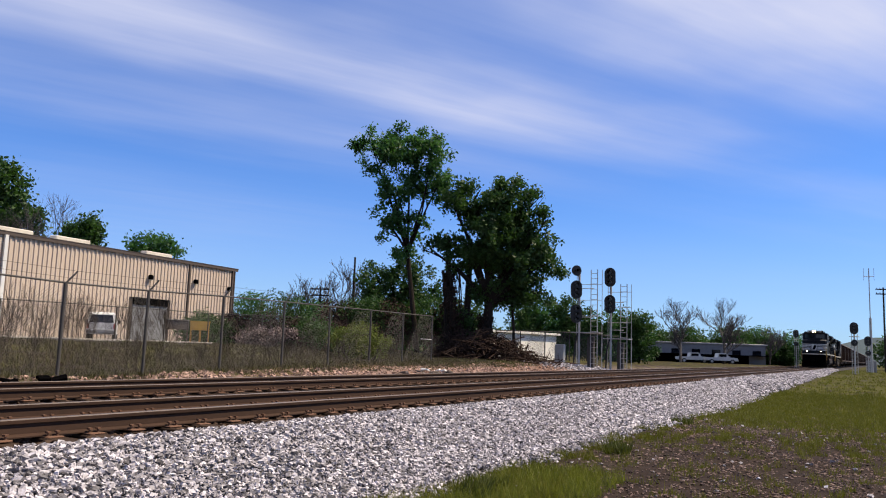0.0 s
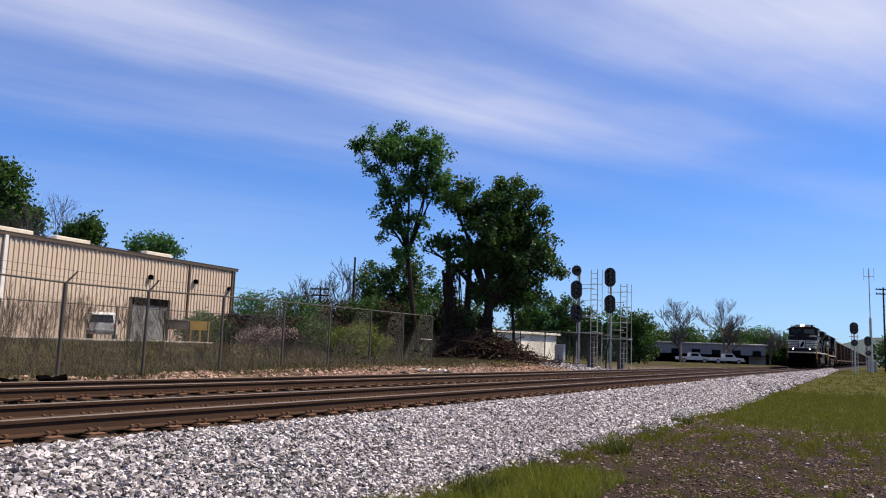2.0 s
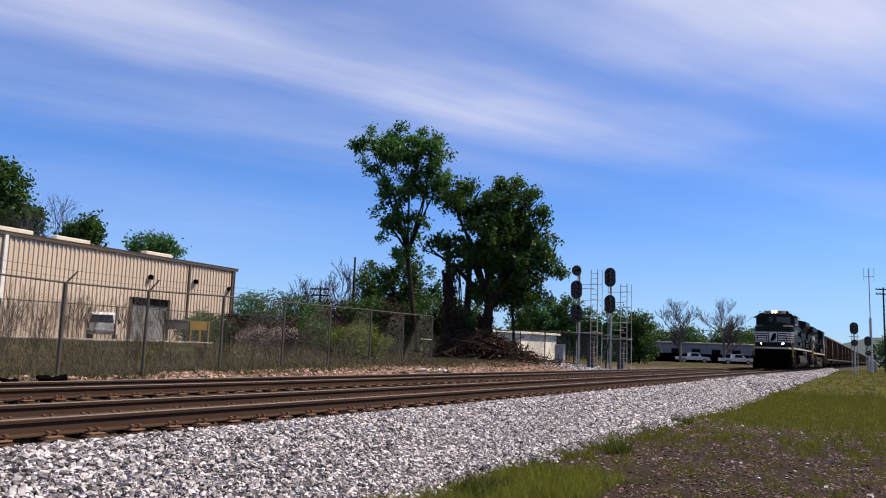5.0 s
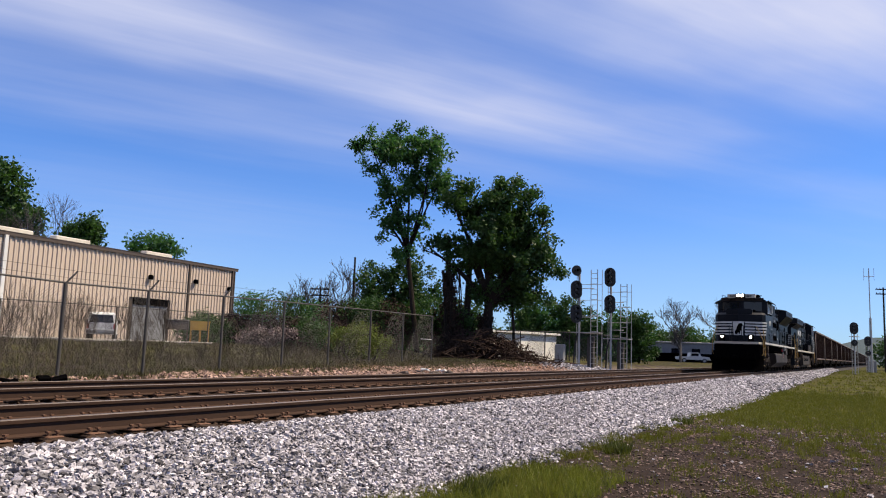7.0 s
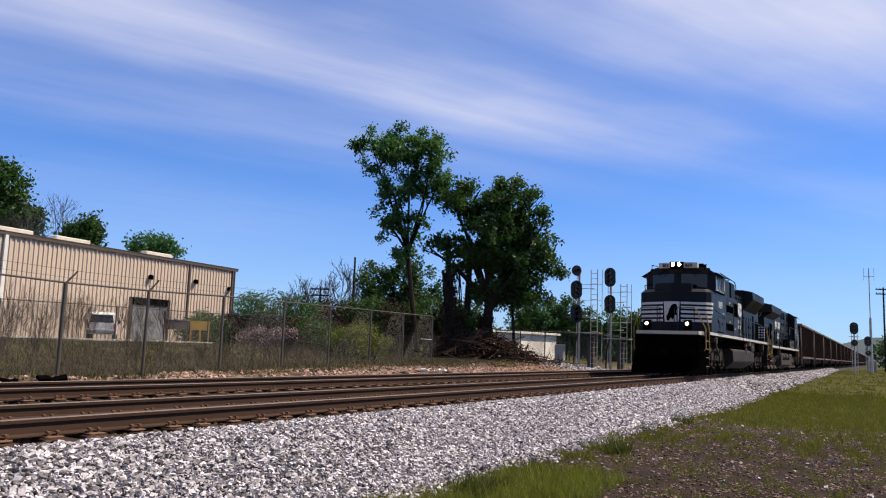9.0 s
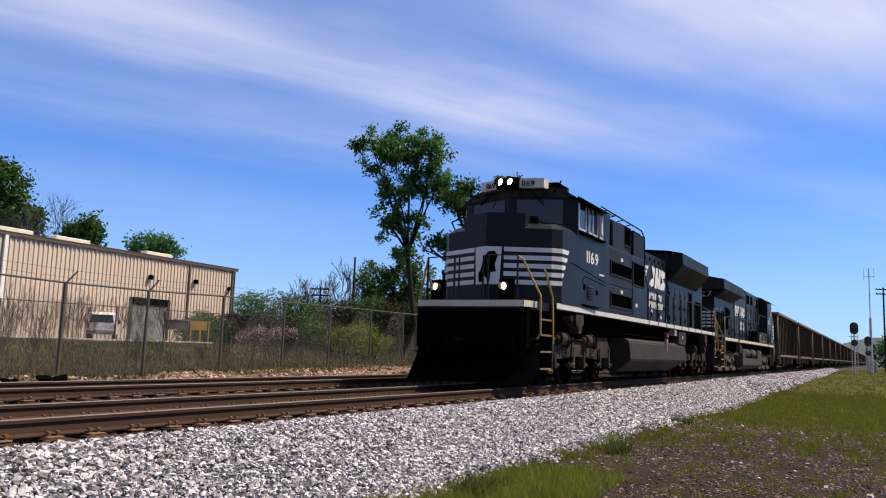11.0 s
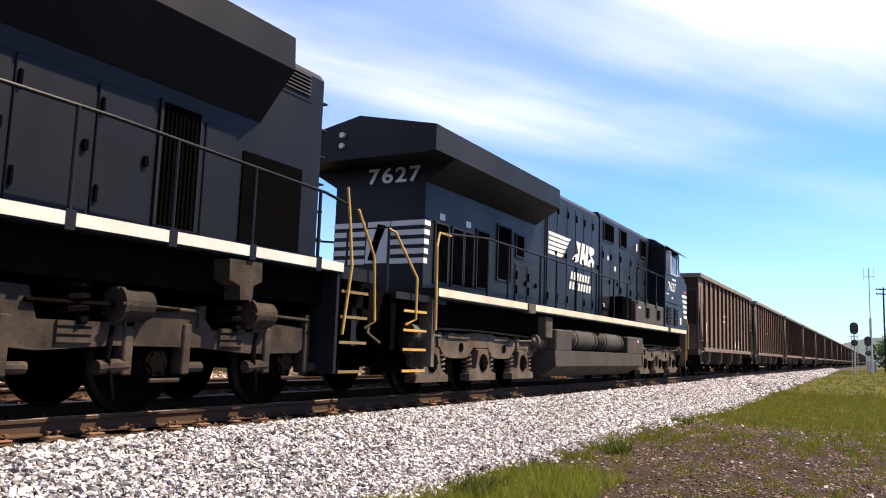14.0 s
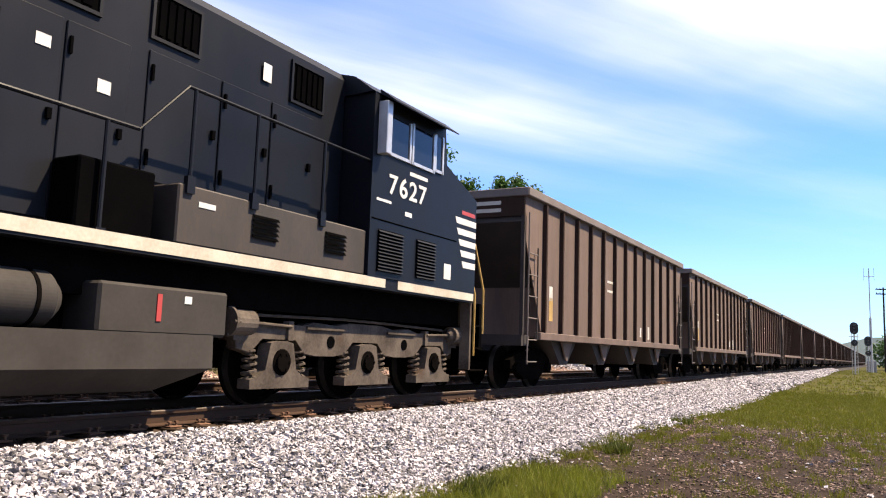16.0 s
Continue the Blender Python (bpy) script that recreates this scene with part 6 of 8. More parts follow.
# ---------------------------------------------------------------- plants
def leaf_cloud(name, blobs, count, size, material, parent, seed, flat=0.7, hollow=0.45, clump=0):
    """Many small leaf cards scattered in clumps through uneven blobs (x, y, z, r)."""
    rng = np.random.default_rng(seed)
    bl = np.array(blobs, float)
    if clump:
        # break each blob into many small separate clumps, so that gaps stay between them
        sub = []
        for x, y, z, q in bl:
            m = max(5, int(clump * q * q))
            d = rng.normal(size=(m, 3))
            d /= np.linalg.norm(d, axis=1, keepdims=True)
            e = d * (q * rng.uniform(0.35, 1.12, m) ** 0.8)[:, None]
            s = q ** 0.5 * rng.uniform(0.14, 0.36, m)
            sub.append(np.column_stack([x + e[:, 0], y + e[:, 1], z + e[:, 2] * 0.9, s]))
        bl = np.concatenate(sub)
        hollow = 0.1
    w = bl[:, 3] ** 2
    pick = rng.choice(len(bl), count // 9, p=w / w.sum())
    d = rng.normal(size=(len(pick), 3))
    d /= np.linalg.norm(d, axis=1, keepdims=True)
    rad = bl[pick, 3] * (hollow + (1.12 - hollow) * rng.random(len(pick)) ** 0.7)
    twig = bl[pick, :3] + d * rad[:, None] * np.array([1, 1, flat])
    c = np.repeat(twig, 9, axis=0) + rng.normal(size=(len(twig) * 9, 3)) * size * 1.5
    n = len(c)
    u = rng.normal(size=(n, 3))
    u /= np.linalg.norm(u, axis=1, keepdims=True)
    v = np.cross(u, rng.normal(size=(n, 3)))
    v /= np.linalg.norm(v, axis=1, keepdims=True)
    s = size * rng.uniform(0.55, 1.25, n)[:, None]
    verts = np.empty((n, 4, 3))
    verts[:, 0], verts[:, 1], verts[:, 2], verts[:, 3] = c - u * s, c + v * s * 0.55, c + u * s, c - v * s * 0.55
    faces = np.arange(n * 4).reshape(n, 4)
    ob = raw(name, verts.reshape(-1, 3), faces, material, parent)
    return ob


def branches(bm, p, way, length, r, level, rng, seg=6, spread=0.6, up=0.15, least=0.009):
    """A limb that tapers and forks."""
    q = p
    d = way.normalized()
    steps = 3
    for i in range(steps):
        d = (d + Vector((rng.uniform(-1, 1), rng.uniform(-1, 1), rng.uniform(-0.6, 1))) * 0.16 + Vector((0, 0, up * 0.3))).normalized()
        n = q + d * length / steps
        rod(bm, q, n, r * (1 - 0.25 * i / steps), r * (1 - 0.25 * (i + 1) / steps), seg=seg)
        q = n
        if level > 0 and i >= 0:
            for _ in range(2 if i == steps - 1 else 1):
                side = Vector((rng.uniform(-1, 1), rng.uniform(-1, 1), rng.uniform(-0.3, 0.8)))
                branches(bm, q, (d + side * spread).normalized(), length * rng.uniform(0.55, 0.85), max(r * 0.55, least), level - 1, rng, max(3, seg - 2), spread, up, least)


def limbs_to(bm, base, r, blobs, rng, fork=0.45):
    """A trunk and a limb to each blob of the crown."""
    top = Vector(base)
    c = sum((Vector(b[:3]) for b in blobs), Vector()) / len(blobs)
    mid = top.lerp(c, fork)
    mid.x += rng.uniform(-0.2, 0.2)
    pts = [top, top.lerp(mid, 0.5) + Vector((rng.uniform(-0.15, 0.15), rng.uniform(-0.15, 0.15), 0)), mid]
    for k, (a, b) in enumerate(zip(pts, pts[1:])):
        rod(bm, a, b, r * (1 - 0.18 * k), r * (1 - 0.18 * (k + 1)), seg=9)
    for b in blobs:
        e = Vector(b[:3])
        h = mid.lerp(e, 0.5) + Vector((rng.uniform(-0.3, 0.3), rng.uniform(-0.3, 0.3), 0.25))
        rod(bm, mid, h, r * 0.5, r * 0.3, seg=6)
        rod(bm, h, e, r * 0.3, r * 0.08, seg=5)
        for _ in range(3):
            f = e + Vector((rng.uniform(-1, 1), rng.uniform(-1, 1), rng.uniform(-0.4, 1))) * b[3] * 0.8
            rod(bm, h.lerp(e, rng.uniform(0.4, 1)), f, r * 0.13, r * 0.03, seg=4)


def tree(label, base, blobs, r, leaves, size, material, seed, fork=0.45, trunks=(), hollow=0.45, bark="bark", clump=11):
    rng = random.Random(seed)
    bx, by = base
    z = ground_height(bx, by) - 0.15
    root = thing("tree", label, "tree", m=pose(bx, by, z))
    loc = [(a - bx, b - by, c - z, q) for a, b, c, q in blobs]
    bm = B()
    limbs_to(bm, (0, 0, 0), r, loc, rng, fork)
    for (dx, dy, tx, ty, tz, rr) in trunks:
        q = Vector((dx, dy, 0))
        e = Vector((tx, ty, tz))
        m = q.lerp(e, 0.5) + Vector((rng.uniform(-0.3, 0.3), 0, 0))
        rod(bm, q, m, rr, rr * 0.8, seg=8)
        rod(bm, m, e, rr * 0.8, rr * 0.45, seg=8)
    part("trunk", bm, M[bark], root, fix=False)
    leaf_cloud("crown", loc, leaves, size, M[material], root, seed, hollow=hollow, clump=clump)
    return root


def bare_tree(label, base, height, r, seed, level=4, spread=0.75, z=None, least=0.016):
    rng = random.Random(seed)
    z = ground_height(*base) - 0.1 if z is None else z
    root = thing("bare_tree", label, "tree", m=pose(*base, z))
    bm = B()
    branches(bm, Vector((0, 0, 0)), Vector((0, 0, 1)), height * 0.3, r, level, rng, 7, spread, 0.15, least)
    part("trunk", bm, M["barktwig"], root, fix=False)
    return root


def bush(label, base, blobs, leaves, size, material, seed, name="bush"):
    bx, by = base
    z = ground_height(bx, by)
    root = thing(name, label, "bush", m=pose(bx, by, z))
    rng = random.Random(seed)
    loc = [(a - bx, b - by, c - z, q) for a, b, c, q in blobs]
    bm = B()
    for b in loc:
        rod(bm, (b[0] * 0.6, b[1] * 0.6, -0.1), b[:3], 0.05, 0.015, seg=5)
    part("stems", bm, M["bark"], root, fix=False)
    leaf_cloud("foliage", loc, leaves, size, M[material], root, seed, hollow=0.35)
    return root


def blades(name, spots, material, label, hmin, hmax, wide, seed, lean=0.35, kind="stuff"):
    """Grass or weeds: one thin tapering blade at each (x, y, z)."""
    rng = np.random.default_rng(seed)
    p = np.asarray(spots, float)
    n = len(p)
    a = rng.uniform(0, 2 * np.pi, n)
    h = rng.uniform(hmin, hmax, n)
    w = wide * rng.uniform(0.6, 1.3, n)
    side = np.stack([np.cos(a), np.sin(a), np.zeros(n)], 1) * w[:, None]
    b = rng.uniform(0, 2 * np.pi, n)
    tip = np.stack([np.cos(b) * h * lean, np.sin(b) * h * lean, h], 1) * rng.uniform(0.6, 1.2, n)[:, None]
    v = np.empty((n, 3, 3))
    v[:, 0], v[:, 1], v[:, 2] = p - side, p + side, p + tip
    ob = raw(name, v.reshape(-1, 3), np.arange(n * 3).reshape(n, 3), material)
    return tagged(ob, label, "grass", kind=kind)


def scatter(n, x0, x1, y0, y1, seed, keep=None, power=1.0):
    rng = np.random.default_rng(seed)
    out = []
    while len(out) < n:
        x = rng.uniform(x0, x1)
        y = y0 + (y1 - y0) * rng.random() ** power
        if keep is None or rng.random() < keep(x, y):
            out.append((x, y, ground_height(x, y)))
    return out


def tufts(n, per, x0, x1, y0, y1, seed, keep, power, rad):
    rng = np.random.default_rng(seed + 50)
    base = np.array(scatter(n, x0, x1, y0, y1, seed, keep, power))
    p = np.repeat(base, per, axis=0)
    p[:, :2] += rng.normal(size=(len(p), 2)) * rad
    return p


# ---------------------------------------------------------------- stones
def stones(name, spots, r0, r1, material, label, seed, squash=0.75):
    """Crushed stones, each its own little angular solid."""
    rng = np.random.default_rng(seed)
    cube = np.array([(x, y, z) for x in (-1, 1) for y in (-1, 1) for z in (-1, 1)]) * 0.62
    tri = np.array([(0, 1, 3), (0, 3, 2), (4, 6, 7), (4, 7, 5), (0, 4, 5), (0, 5, 1), (2, 3, 7), (2, 7, 6), (0, 2, 6), (0, 6, 4), (1, 5, 7), (1, 7, 3)])
    p = np.asarray(spots, float)
    n = len(p)
    shape = cube[None] * rng.uniform(0.35, 1.35, (n, 8, 3)) * rng.uniform(0.55, 1.5, (n, 1, 3))
    q = rng.normal(size=(n, 4))
    q /= np.linalg.norm(q, axis=1, keepdims=True)
    w, x, y, z = q.T
    R = np.stack([np.stack([1 - 2 * (y * y + z * z), 2 * (x * y - z * w), 2 * (x * z + y * w)], 1), np.stack([2 * (x * y + z * w), 1 - 2 * (x * x + z * z), 2 * (y * z - x * w)], 1),
                  np.stack([2 * (x * z - y * w), 2 * (y * z + x * w), 1 - 2 * (x * x + y * y)], 1)], 1)
    v = np.einsum("nij,nkj->nki", R, shape) * rng.uniform(r0, r1, (n, 1, 1))
    v[:, :, 2] *= squash
    v += p[:, None, :]
    f = (tri[None] + (np.arange(n) * 8)[:, None, None]).reshape(-1, 3)
    ob = raw(name, v.reshape(-1, 3), f, material)
    return tagged(ob, label, "gravel", kind="stuff")


# ---------------------------------------------------------------- signals, poles
def signal_head(parent, z, tall=1.2, wide=0.72, x=0.0, y=-0.18, turn=0.0):
    """An oval black backing with hooded lenses."""
    bm = B()
    n = 20
    pts = []
    for i in range(n):
        a = 2 * math.pi * i / n
        px, pz = math.cos(a) * wide / 2, math.sin(a) * wide / 2
        pts.append((px, pz + (tall - wide) / 2 * (1 if pz > 0 else -1)))
    extrude(bm, pts, -0.03, 0.03)
    h = part("signal_head", bm, M["signal"], parent, "oval black signal head")
    h.matrix_basis = pose(x, y, z, 0, 0, turn)
    k = 3 if tall > 1.0 else 1
    for i in range(k):
        zz = (i - (k - 1) / 2) * 0.33
        bm = B()
        m = 12
        a0 = [bm.verts.new((0.13 * math.cos(math.pi * j / m * 1.3 - 0.47), -0.03, zz + 0.13 * math.sin(math.pi * j / m * 1.3 - 0.47))) for j in range(m + 1)]
        a1 = [bm.verts.new((0.13 * math.cos(math.pi * j / m * 1.3 - 0.47), -0.36, zz - 0.03 + 0.13 * math.sin(math.pi * j / m * 1.3 - 0.47))) for j in range(m + 1)]
        for j in range(m):
            bm.faces.new((a0[j], a0[j + 1], a1[j + 1], a1[j]))
        bmesh.ops.solidify(bm, geom=bm.faces[:], thickness=0.008)
        part("hood", bm, M["signal"], h)
        part("lens", rod(B(), (0, -0.032, zz), (0, -0.04, zz), 0.1, seg=14), M["glass"], h)
    part("case", box(B(), -0.16, 0.16, 0.03, 0.3, -tall * 0.32, tall * 0.32, 0.03), M["signal"], h)
    return h


def ladder_on(parent, x, y, z0, z1, wide=0.42, cage=True):
    lad = part("ladder", tube(B(), [(x - wide / 2, y, z0), (x - wide / 2, y, z1)], 0.03), M["galv"], parent, "galvanised ladder")
    part("ladder_rail", tube(B(), [(x + wide / 2, y, z0), (x + wide / 2, y, z1)], 0.03), M["galv"], lad)
    z = z0 + 0.3
    while z < z1:
        part("rung", tube(B(), [(x - wide / 2, y, z), (x + wide / 2, y, z)], 0.016, 5), M["galv"], lad)
        z += 0.33
    return lad


def tall_signal(x, y, heads, height, label, turn=0.0, ladder_dx=0.75, ladder_top=6.3):
    g = ground_height(x, y)
    root = thing("railway_signal", label, "railway signal", "railway signals", pose(x, y, g, 0, 0, turn))
    part("mast", rod(B(), (0, 0, 0), (0, 0, height), 0.075, seg=12), M["galv"], root)
    part("foundation", box(B(), -0.35, 0.35, -0.35, 0.35, -0.4, 0.14, 0.03), M["greypaint"], root)
    for z, tall, dx, tw in heads:
        h = signal_head(root, z, tall, 0.72 if tall > 0.9 else 0.62, dx, -0.22, tw)
        part("bracket", tube(B(), [(dx, 0.08 - 0.2, z - 0.2), (dx * 0.4, 0, z - tall * 0.6), (0, 0, z - tall * 0.62)], 0.035), M["galv"], root)
    ladder_on(root, ladder_dx, 0.35, 0.05, ladder_top)
    part("ladder_brace", tube(B(), [(0, 0, ladder_top - 1.2), (ladder_dx, 0.35, ladder_top - 1.2)], 0.022), M["galv"], root)
    part("ladder_brace", tube(B(), [(0, 0, ladder_top - 3.0), (ladder_dx, 0.35, ladder_top - 3.0)], 0.022), M["galv"], root)
    plat = part("platform", box(B(), -0.5, ladder_dx + 0.45, -0.1, 0.75, 2.22, 2.27), M["galv"], root)
    for a in (-0.4, ladder_dx + 0.4):
        part("platform_post", tube(B(), [(a, 0.7, 2.27), (a, 0.7, ladder_top)], 0.02), M["galv"], plat)
        part("platform_post", tube(B(), [(a, 0.7, 0.0), (a, 0.7, 2.22)], 0.03), M["galv"], plat)
    for z in (3.3, 4.3, 5.3):
        part("platform_rail", tube(B(), [(-0.4, 0.7, z), (ladder_dx + 0.4, 0.7, z)], 0.016), M["galv"], plat)
    part("relay_box", box(B(), ladder_dx - 0.45, ladder_dx - 0.05, 0.4, 0.75, 0.1, 2.0, 0.03), M["fence"], root, "grey relay cabinet")
    part("cable_pipe", tube(B(), [(-0.05, -0.1, 2.2), (-0.22, -0.12, 1.4), (-0.3, -0.12, 0.0)], 0.05), M["signal"], root)
    return root


def mast_signal(x, y, label, height=5.0, z=None):
    g = ground_height(x, y) if z is None else z
    root = thing("railway_signal", label, "railway signal", "railway signals", pose(x, y, g))
    part("mast", rod(B(), (0, 0, 0), (0, 0, height), 0.07, seg=10), M["galv"], root)
    part("foundation", box(B(), -0.2, 0.2, -0.2, 0.2, -0.3, 0.04, 0.02), M["bed"], root)
    signal_head(root, height - 0.55, 1.15, 0.75)
    signal_head(root, height - 1.95, 0.62, 0.62)
    ladder_on(root, 0.0, 0.35, 0.1, height - 0.2, 0.5)
    part("crossbar", tube(B(), [(-0.45, 0.1, height - 1.35), (0.45, 0.1, height - 1.35)], 0.03), M["galv"], root)
    return root


def utility_pole(x, y, height, label, arms=1, r=0.14, z=None):
    g = ground_height(x, y) if z is None else z
    root = thing("utility_pole", label, "utility pole", "utility poles", pose(x, y, g, 0, 0, 20))
    part("pole", rod(B(), (0, 0, -0.2), (0, 0, height), r, r * 0.65, seg=10), M["bark"], root)
    for i in range(arms):
        z1 = height - 0.25 - 0.6 * i
        arm = part("crossarm", box(B(), -0.9, 0.9, -0.06, 0.06, z1 - 0.07, z1 + 0.07), M["bark"], root)
        for a in (-0.8, -0.4, 0.4, 0.8):
            part("insulator", rod(B(), (a, 0, z1 + 0.07), (a, 0, z1 + 0.22), 0.04, 0.03, seg=8), M["greypaint"], arm)
    return root


def antenna_mast(x, y, height):
    root = thing("antenna_mast", "thin grey radio mast with a forked antenna", "antenna", m=on_ground(x, y))
    part("lower_mast", rod(B(), (0, 0, 0), (0, 0, height * 0.52), 0.16, 0.14, seg=10), M["galv"], root)
    part("upper_mast", rod(B(), (0, 0, height * 0.5), (0, 0, height), 0.06, seg=8), M["galv"], root)
    part("crossbar", tube(B(), [(-0.55, 0, height - 1.0), (0.55, 0, height - 1.0)], 0.03), M["galv"], root)
    for a in (-0.55, 0.0, 0.55):
        part("antenna", tube(B(), [(a, 0, height - 1.5 if a else height - 0.2), (a, 0, height)], 0.025), M["galv"], root)
    part("cabinet", box(B(), -0.5, 0.5, 0.3, 0.9, 0, 1.4, 0.03), M["greypaint"], root)


def low_building(name, label, x, y, length, deep, h, rz, wall, roofm, windows=0, dark_base=0.0, door=None):
    root = thing(name, label, "building", m=pose(x, y, ground_height(x, y) - 0.1, 0, 0, rz))
    w = part("wall", box(B(), 0, length, 0, deep, 0, h), M[wall], root)
    part("roof", box(B(), -0.3, length + 0.3, -0.3, deep + 0.3, h, h + 0.22, 0.02), M[roofm], root)
    for i in range(windows):
        a = length * (i + 0.35) / windows
        win = part("window", box(B(), a, a + length / windows * 0.42, -0.03, 0.0, h * 0.45, h * 0.72), M["glass"], w)
        part("window_frame", box(B(), a - 0.08, a + length / windows * 0.42 + 0.08, -0.02, 0.0, h * 0.42, h * 0.75), M["greypaint"], win)
    if dark_base:
        part("loading_front", box(B(), 0.0, length * 0.86, -0.06, 0.0, 0, dark_base), M["grille"], w)
        part("canopy", box(B(), 0, length, -1.6, 0, dark_base, dark_base + 0.12), M["grille"], root)
    if door:
        part("door", box(B(), door[0], door[1], -0.04, 0, 0, door[2]), M["greypaint"], w)
    return root


def pickup(x, y, rz, name="pickup_truck", label="white crew-cab pickup truck on the far road"):
    root = thing(name, label, "pickup truck", m=pose(x, y, ground_height(x, y), 0, 0, rz))
    prof = [(-2.8, 0.55), (-2.8, 1.08), (-0.75, 1.08), (-0.6, 1.78), (0.75, 1.82), (1.35, 1.15), (2.65, 1.05), (2.8, 0.55)]
    part("body", extrude(B(), prof, -0.92, 0.92), M["whitepaint"], root)
    for o in root.children:
        o.matrix_basis = Matrix.Rotation(radians(0), 4, "Z")
    for s in (-1, 1):
        part("side_window", box(B(), -0.5, 0.78, *sorted((s * 0.92, s * 0.928)), 1.2, 1.66), M["glass"], root)
        for a in (-1.75, 1.8):
            w = part("wheel", rod(B(), (a, s * 0.66, 0.4), (a, s * 0.94, 0.4), 0.4, seg=20), M["tyre"], root)
            part("rim", rod(B(), (a, s * 0.94, 0.4), (a, s * 0.95, 0.4), 0.24, seg=14), M["winframe"], w)
    part("bumper", box(B(), 2.75, 2.9, -0.9, 0.9, 0.45, 0.7, 0.03), M["winframe"], root)
    return root


M["creamwhite"] = shade("cream white painted sheet", (0.72, 0.69, 0.62), (0.6, 0.57, 0.5), rough=0.6, scale=1.2, fine=15, bump=0.05, spec=0.2)
M["tanktan"] = shade("weathered tan steel", (0.16, 0.125, 0.09), (0.10, 0.078, 0.058), rough=0.7, scale=3, fine=25, bump=0.05)
warehouse()
parked_van()
spreader()
chain_link_fence()
yard_fence()

CROWN_TALL = [(-18.0, 41.4, 13.4, 1.73), (-19.8, 40.5, 13.0, 1.44), (-16.6, 42.2, 12.8, 1.51), (-20.1, 40.2, 13.8, 0.9), (-18.7, 41.4, 10.8, 1.5), (-17.0, 42.3, 11.0, 1.35),
              (-19.1, 41.4, 9.0, 1.2), (-17.7, 42.2, 8.7, 1.1), (-18.4, 42.1, 6.9, 0.8), (-19.5, 41.4, 8.1, 0.8), (-16.2, 42.7, 11.6, 1.0)]
tree("tall slender tree in fresh green leaf behind the fence", (-17.9, 43.4), CROWN_TALL, 0.19, 17000, 0.115, "leaf", 3, 0.62, clump=9)
CROWN_BROAD = [(-13.5, 42.1, 10.0, 1.45), (-11.8, 43.0, 10.1, 1.45), (-10.6, 43.8, 9.6, 1.25), (-12.6, 42.9, 8.0, 2.0), (-10.8, 44.0, 7.4, 1.55), (-10.0, 44.6, 6.1, 1.2), (-11.8, 43.7, 5.7, 1.8),
               (-13.7, 42.5, 6.6, 1.5), (-10.5, 44.6, 4.3, 0.95), (-13.1, 43.2, 4.2, 1.0), (-11.7, 44.0, 3.8, 0.7), (-14.8, 41.8, 7.3, 1.0), (-14.8, 41.4, 10.0, 0.8), (-9.7, 44.4, 8.8, 0.45),
               (-16.0, 41.2, 6.9, 0.55)]
tree("broad dark green tree with several thick trunks", (-13.5, 43.5), CROWN_BROAD, 0.42, 38000, 0.12, "leafdark", 5, 0.5,
     trunks=((-1.5, -0.8, -1.5, -1.8, 7.4, 0.3), (-0.9, -0.5, -0.3, -1.1, 7.4, 0.26), (-1.2, -0.9, -1.9, -1.6, 5.5, 0.2)), clump=13)
tree("small leaning tree with thin trunk beside the brush pile", (-11.8, 44.6), [(-11.9, 44.1, 4.6, 0.6), (-11.4, 44.3, 3.9, 0.4)], 0.11, 900, 0.14, "leafdark", 8, 0.9)
tree("dark leafy tree behind the warehouse", (-83.5, 56.5), [(-84.0, 55.8, 18.5, 2.46), (-82.9, 56.8, 15.2, 2.6), (-84.2, 55.3, 20.5, 1.78), (-81.7, 57.6, 14.6, 1.9), (-84.5, 55.8, 16.4, 1.8)], 0.4, 5200, 0.3, "leafdark", 11)
tree("round green tree behind the warehouse roof", (-62.8, 51.4), [(-62.8, 51.2, 11.7, 1.50), (-63.8, 50.7, 11.3, 1.04), (-61.8, 51.9, 11.4, 0.81), (-63.0, 51.3, 9.8, 1.6)], 0.3, 3000, 0.24, "leafdark", 12)
tree("light green tree behind the warehouse roof", (-60.5, 58.4), [(-61.2, 58.1, 10.8, 1.7), (-59.6, 59.0, 10.6, 1.5), (-62.2, 57.5, 10.5, 1.0), (-58.2, 59.8, 10.3, 0.8), (-60.4, 58.5, 9.0, 1.9)], 0.3, 3600, 0.22, "leaf", 13)
bare_tree("leafless tree with pale twigs behind the warehouse", (-75.2, 55.6), 19.0, 0.26, 21, 5, 0.9)
bare_tree("leafless grey tree behind the thicket", (-38.9, 63.6), 9.6, 0.18, 22, 5, 0.95)
bare_tree("leafless grey tree behind the thicket", (-41.4, 62.0), 8.6, 0.16, 27, 5, 1.0)
bare_tree("leafless grey tree behind the thicket", (-43.0, 61.4), 7.5, 0.15, 23, 5, 0.95)
bare_tree("large leafless tree beside the far building", (-16.4, 146.0), 13.5, 0.3, 24, 5, 1.2, least=0.026)
bare_tree("half-bare tree in the far tree line", (-21.6, 136.0), 11.5, 0.25, 25, 5, 1.2, least=0.024)
bare_tree("leafless tree in the far tree line", (-11.3, 167.0), 9.0, 0.2, 26, 5, 1.0)
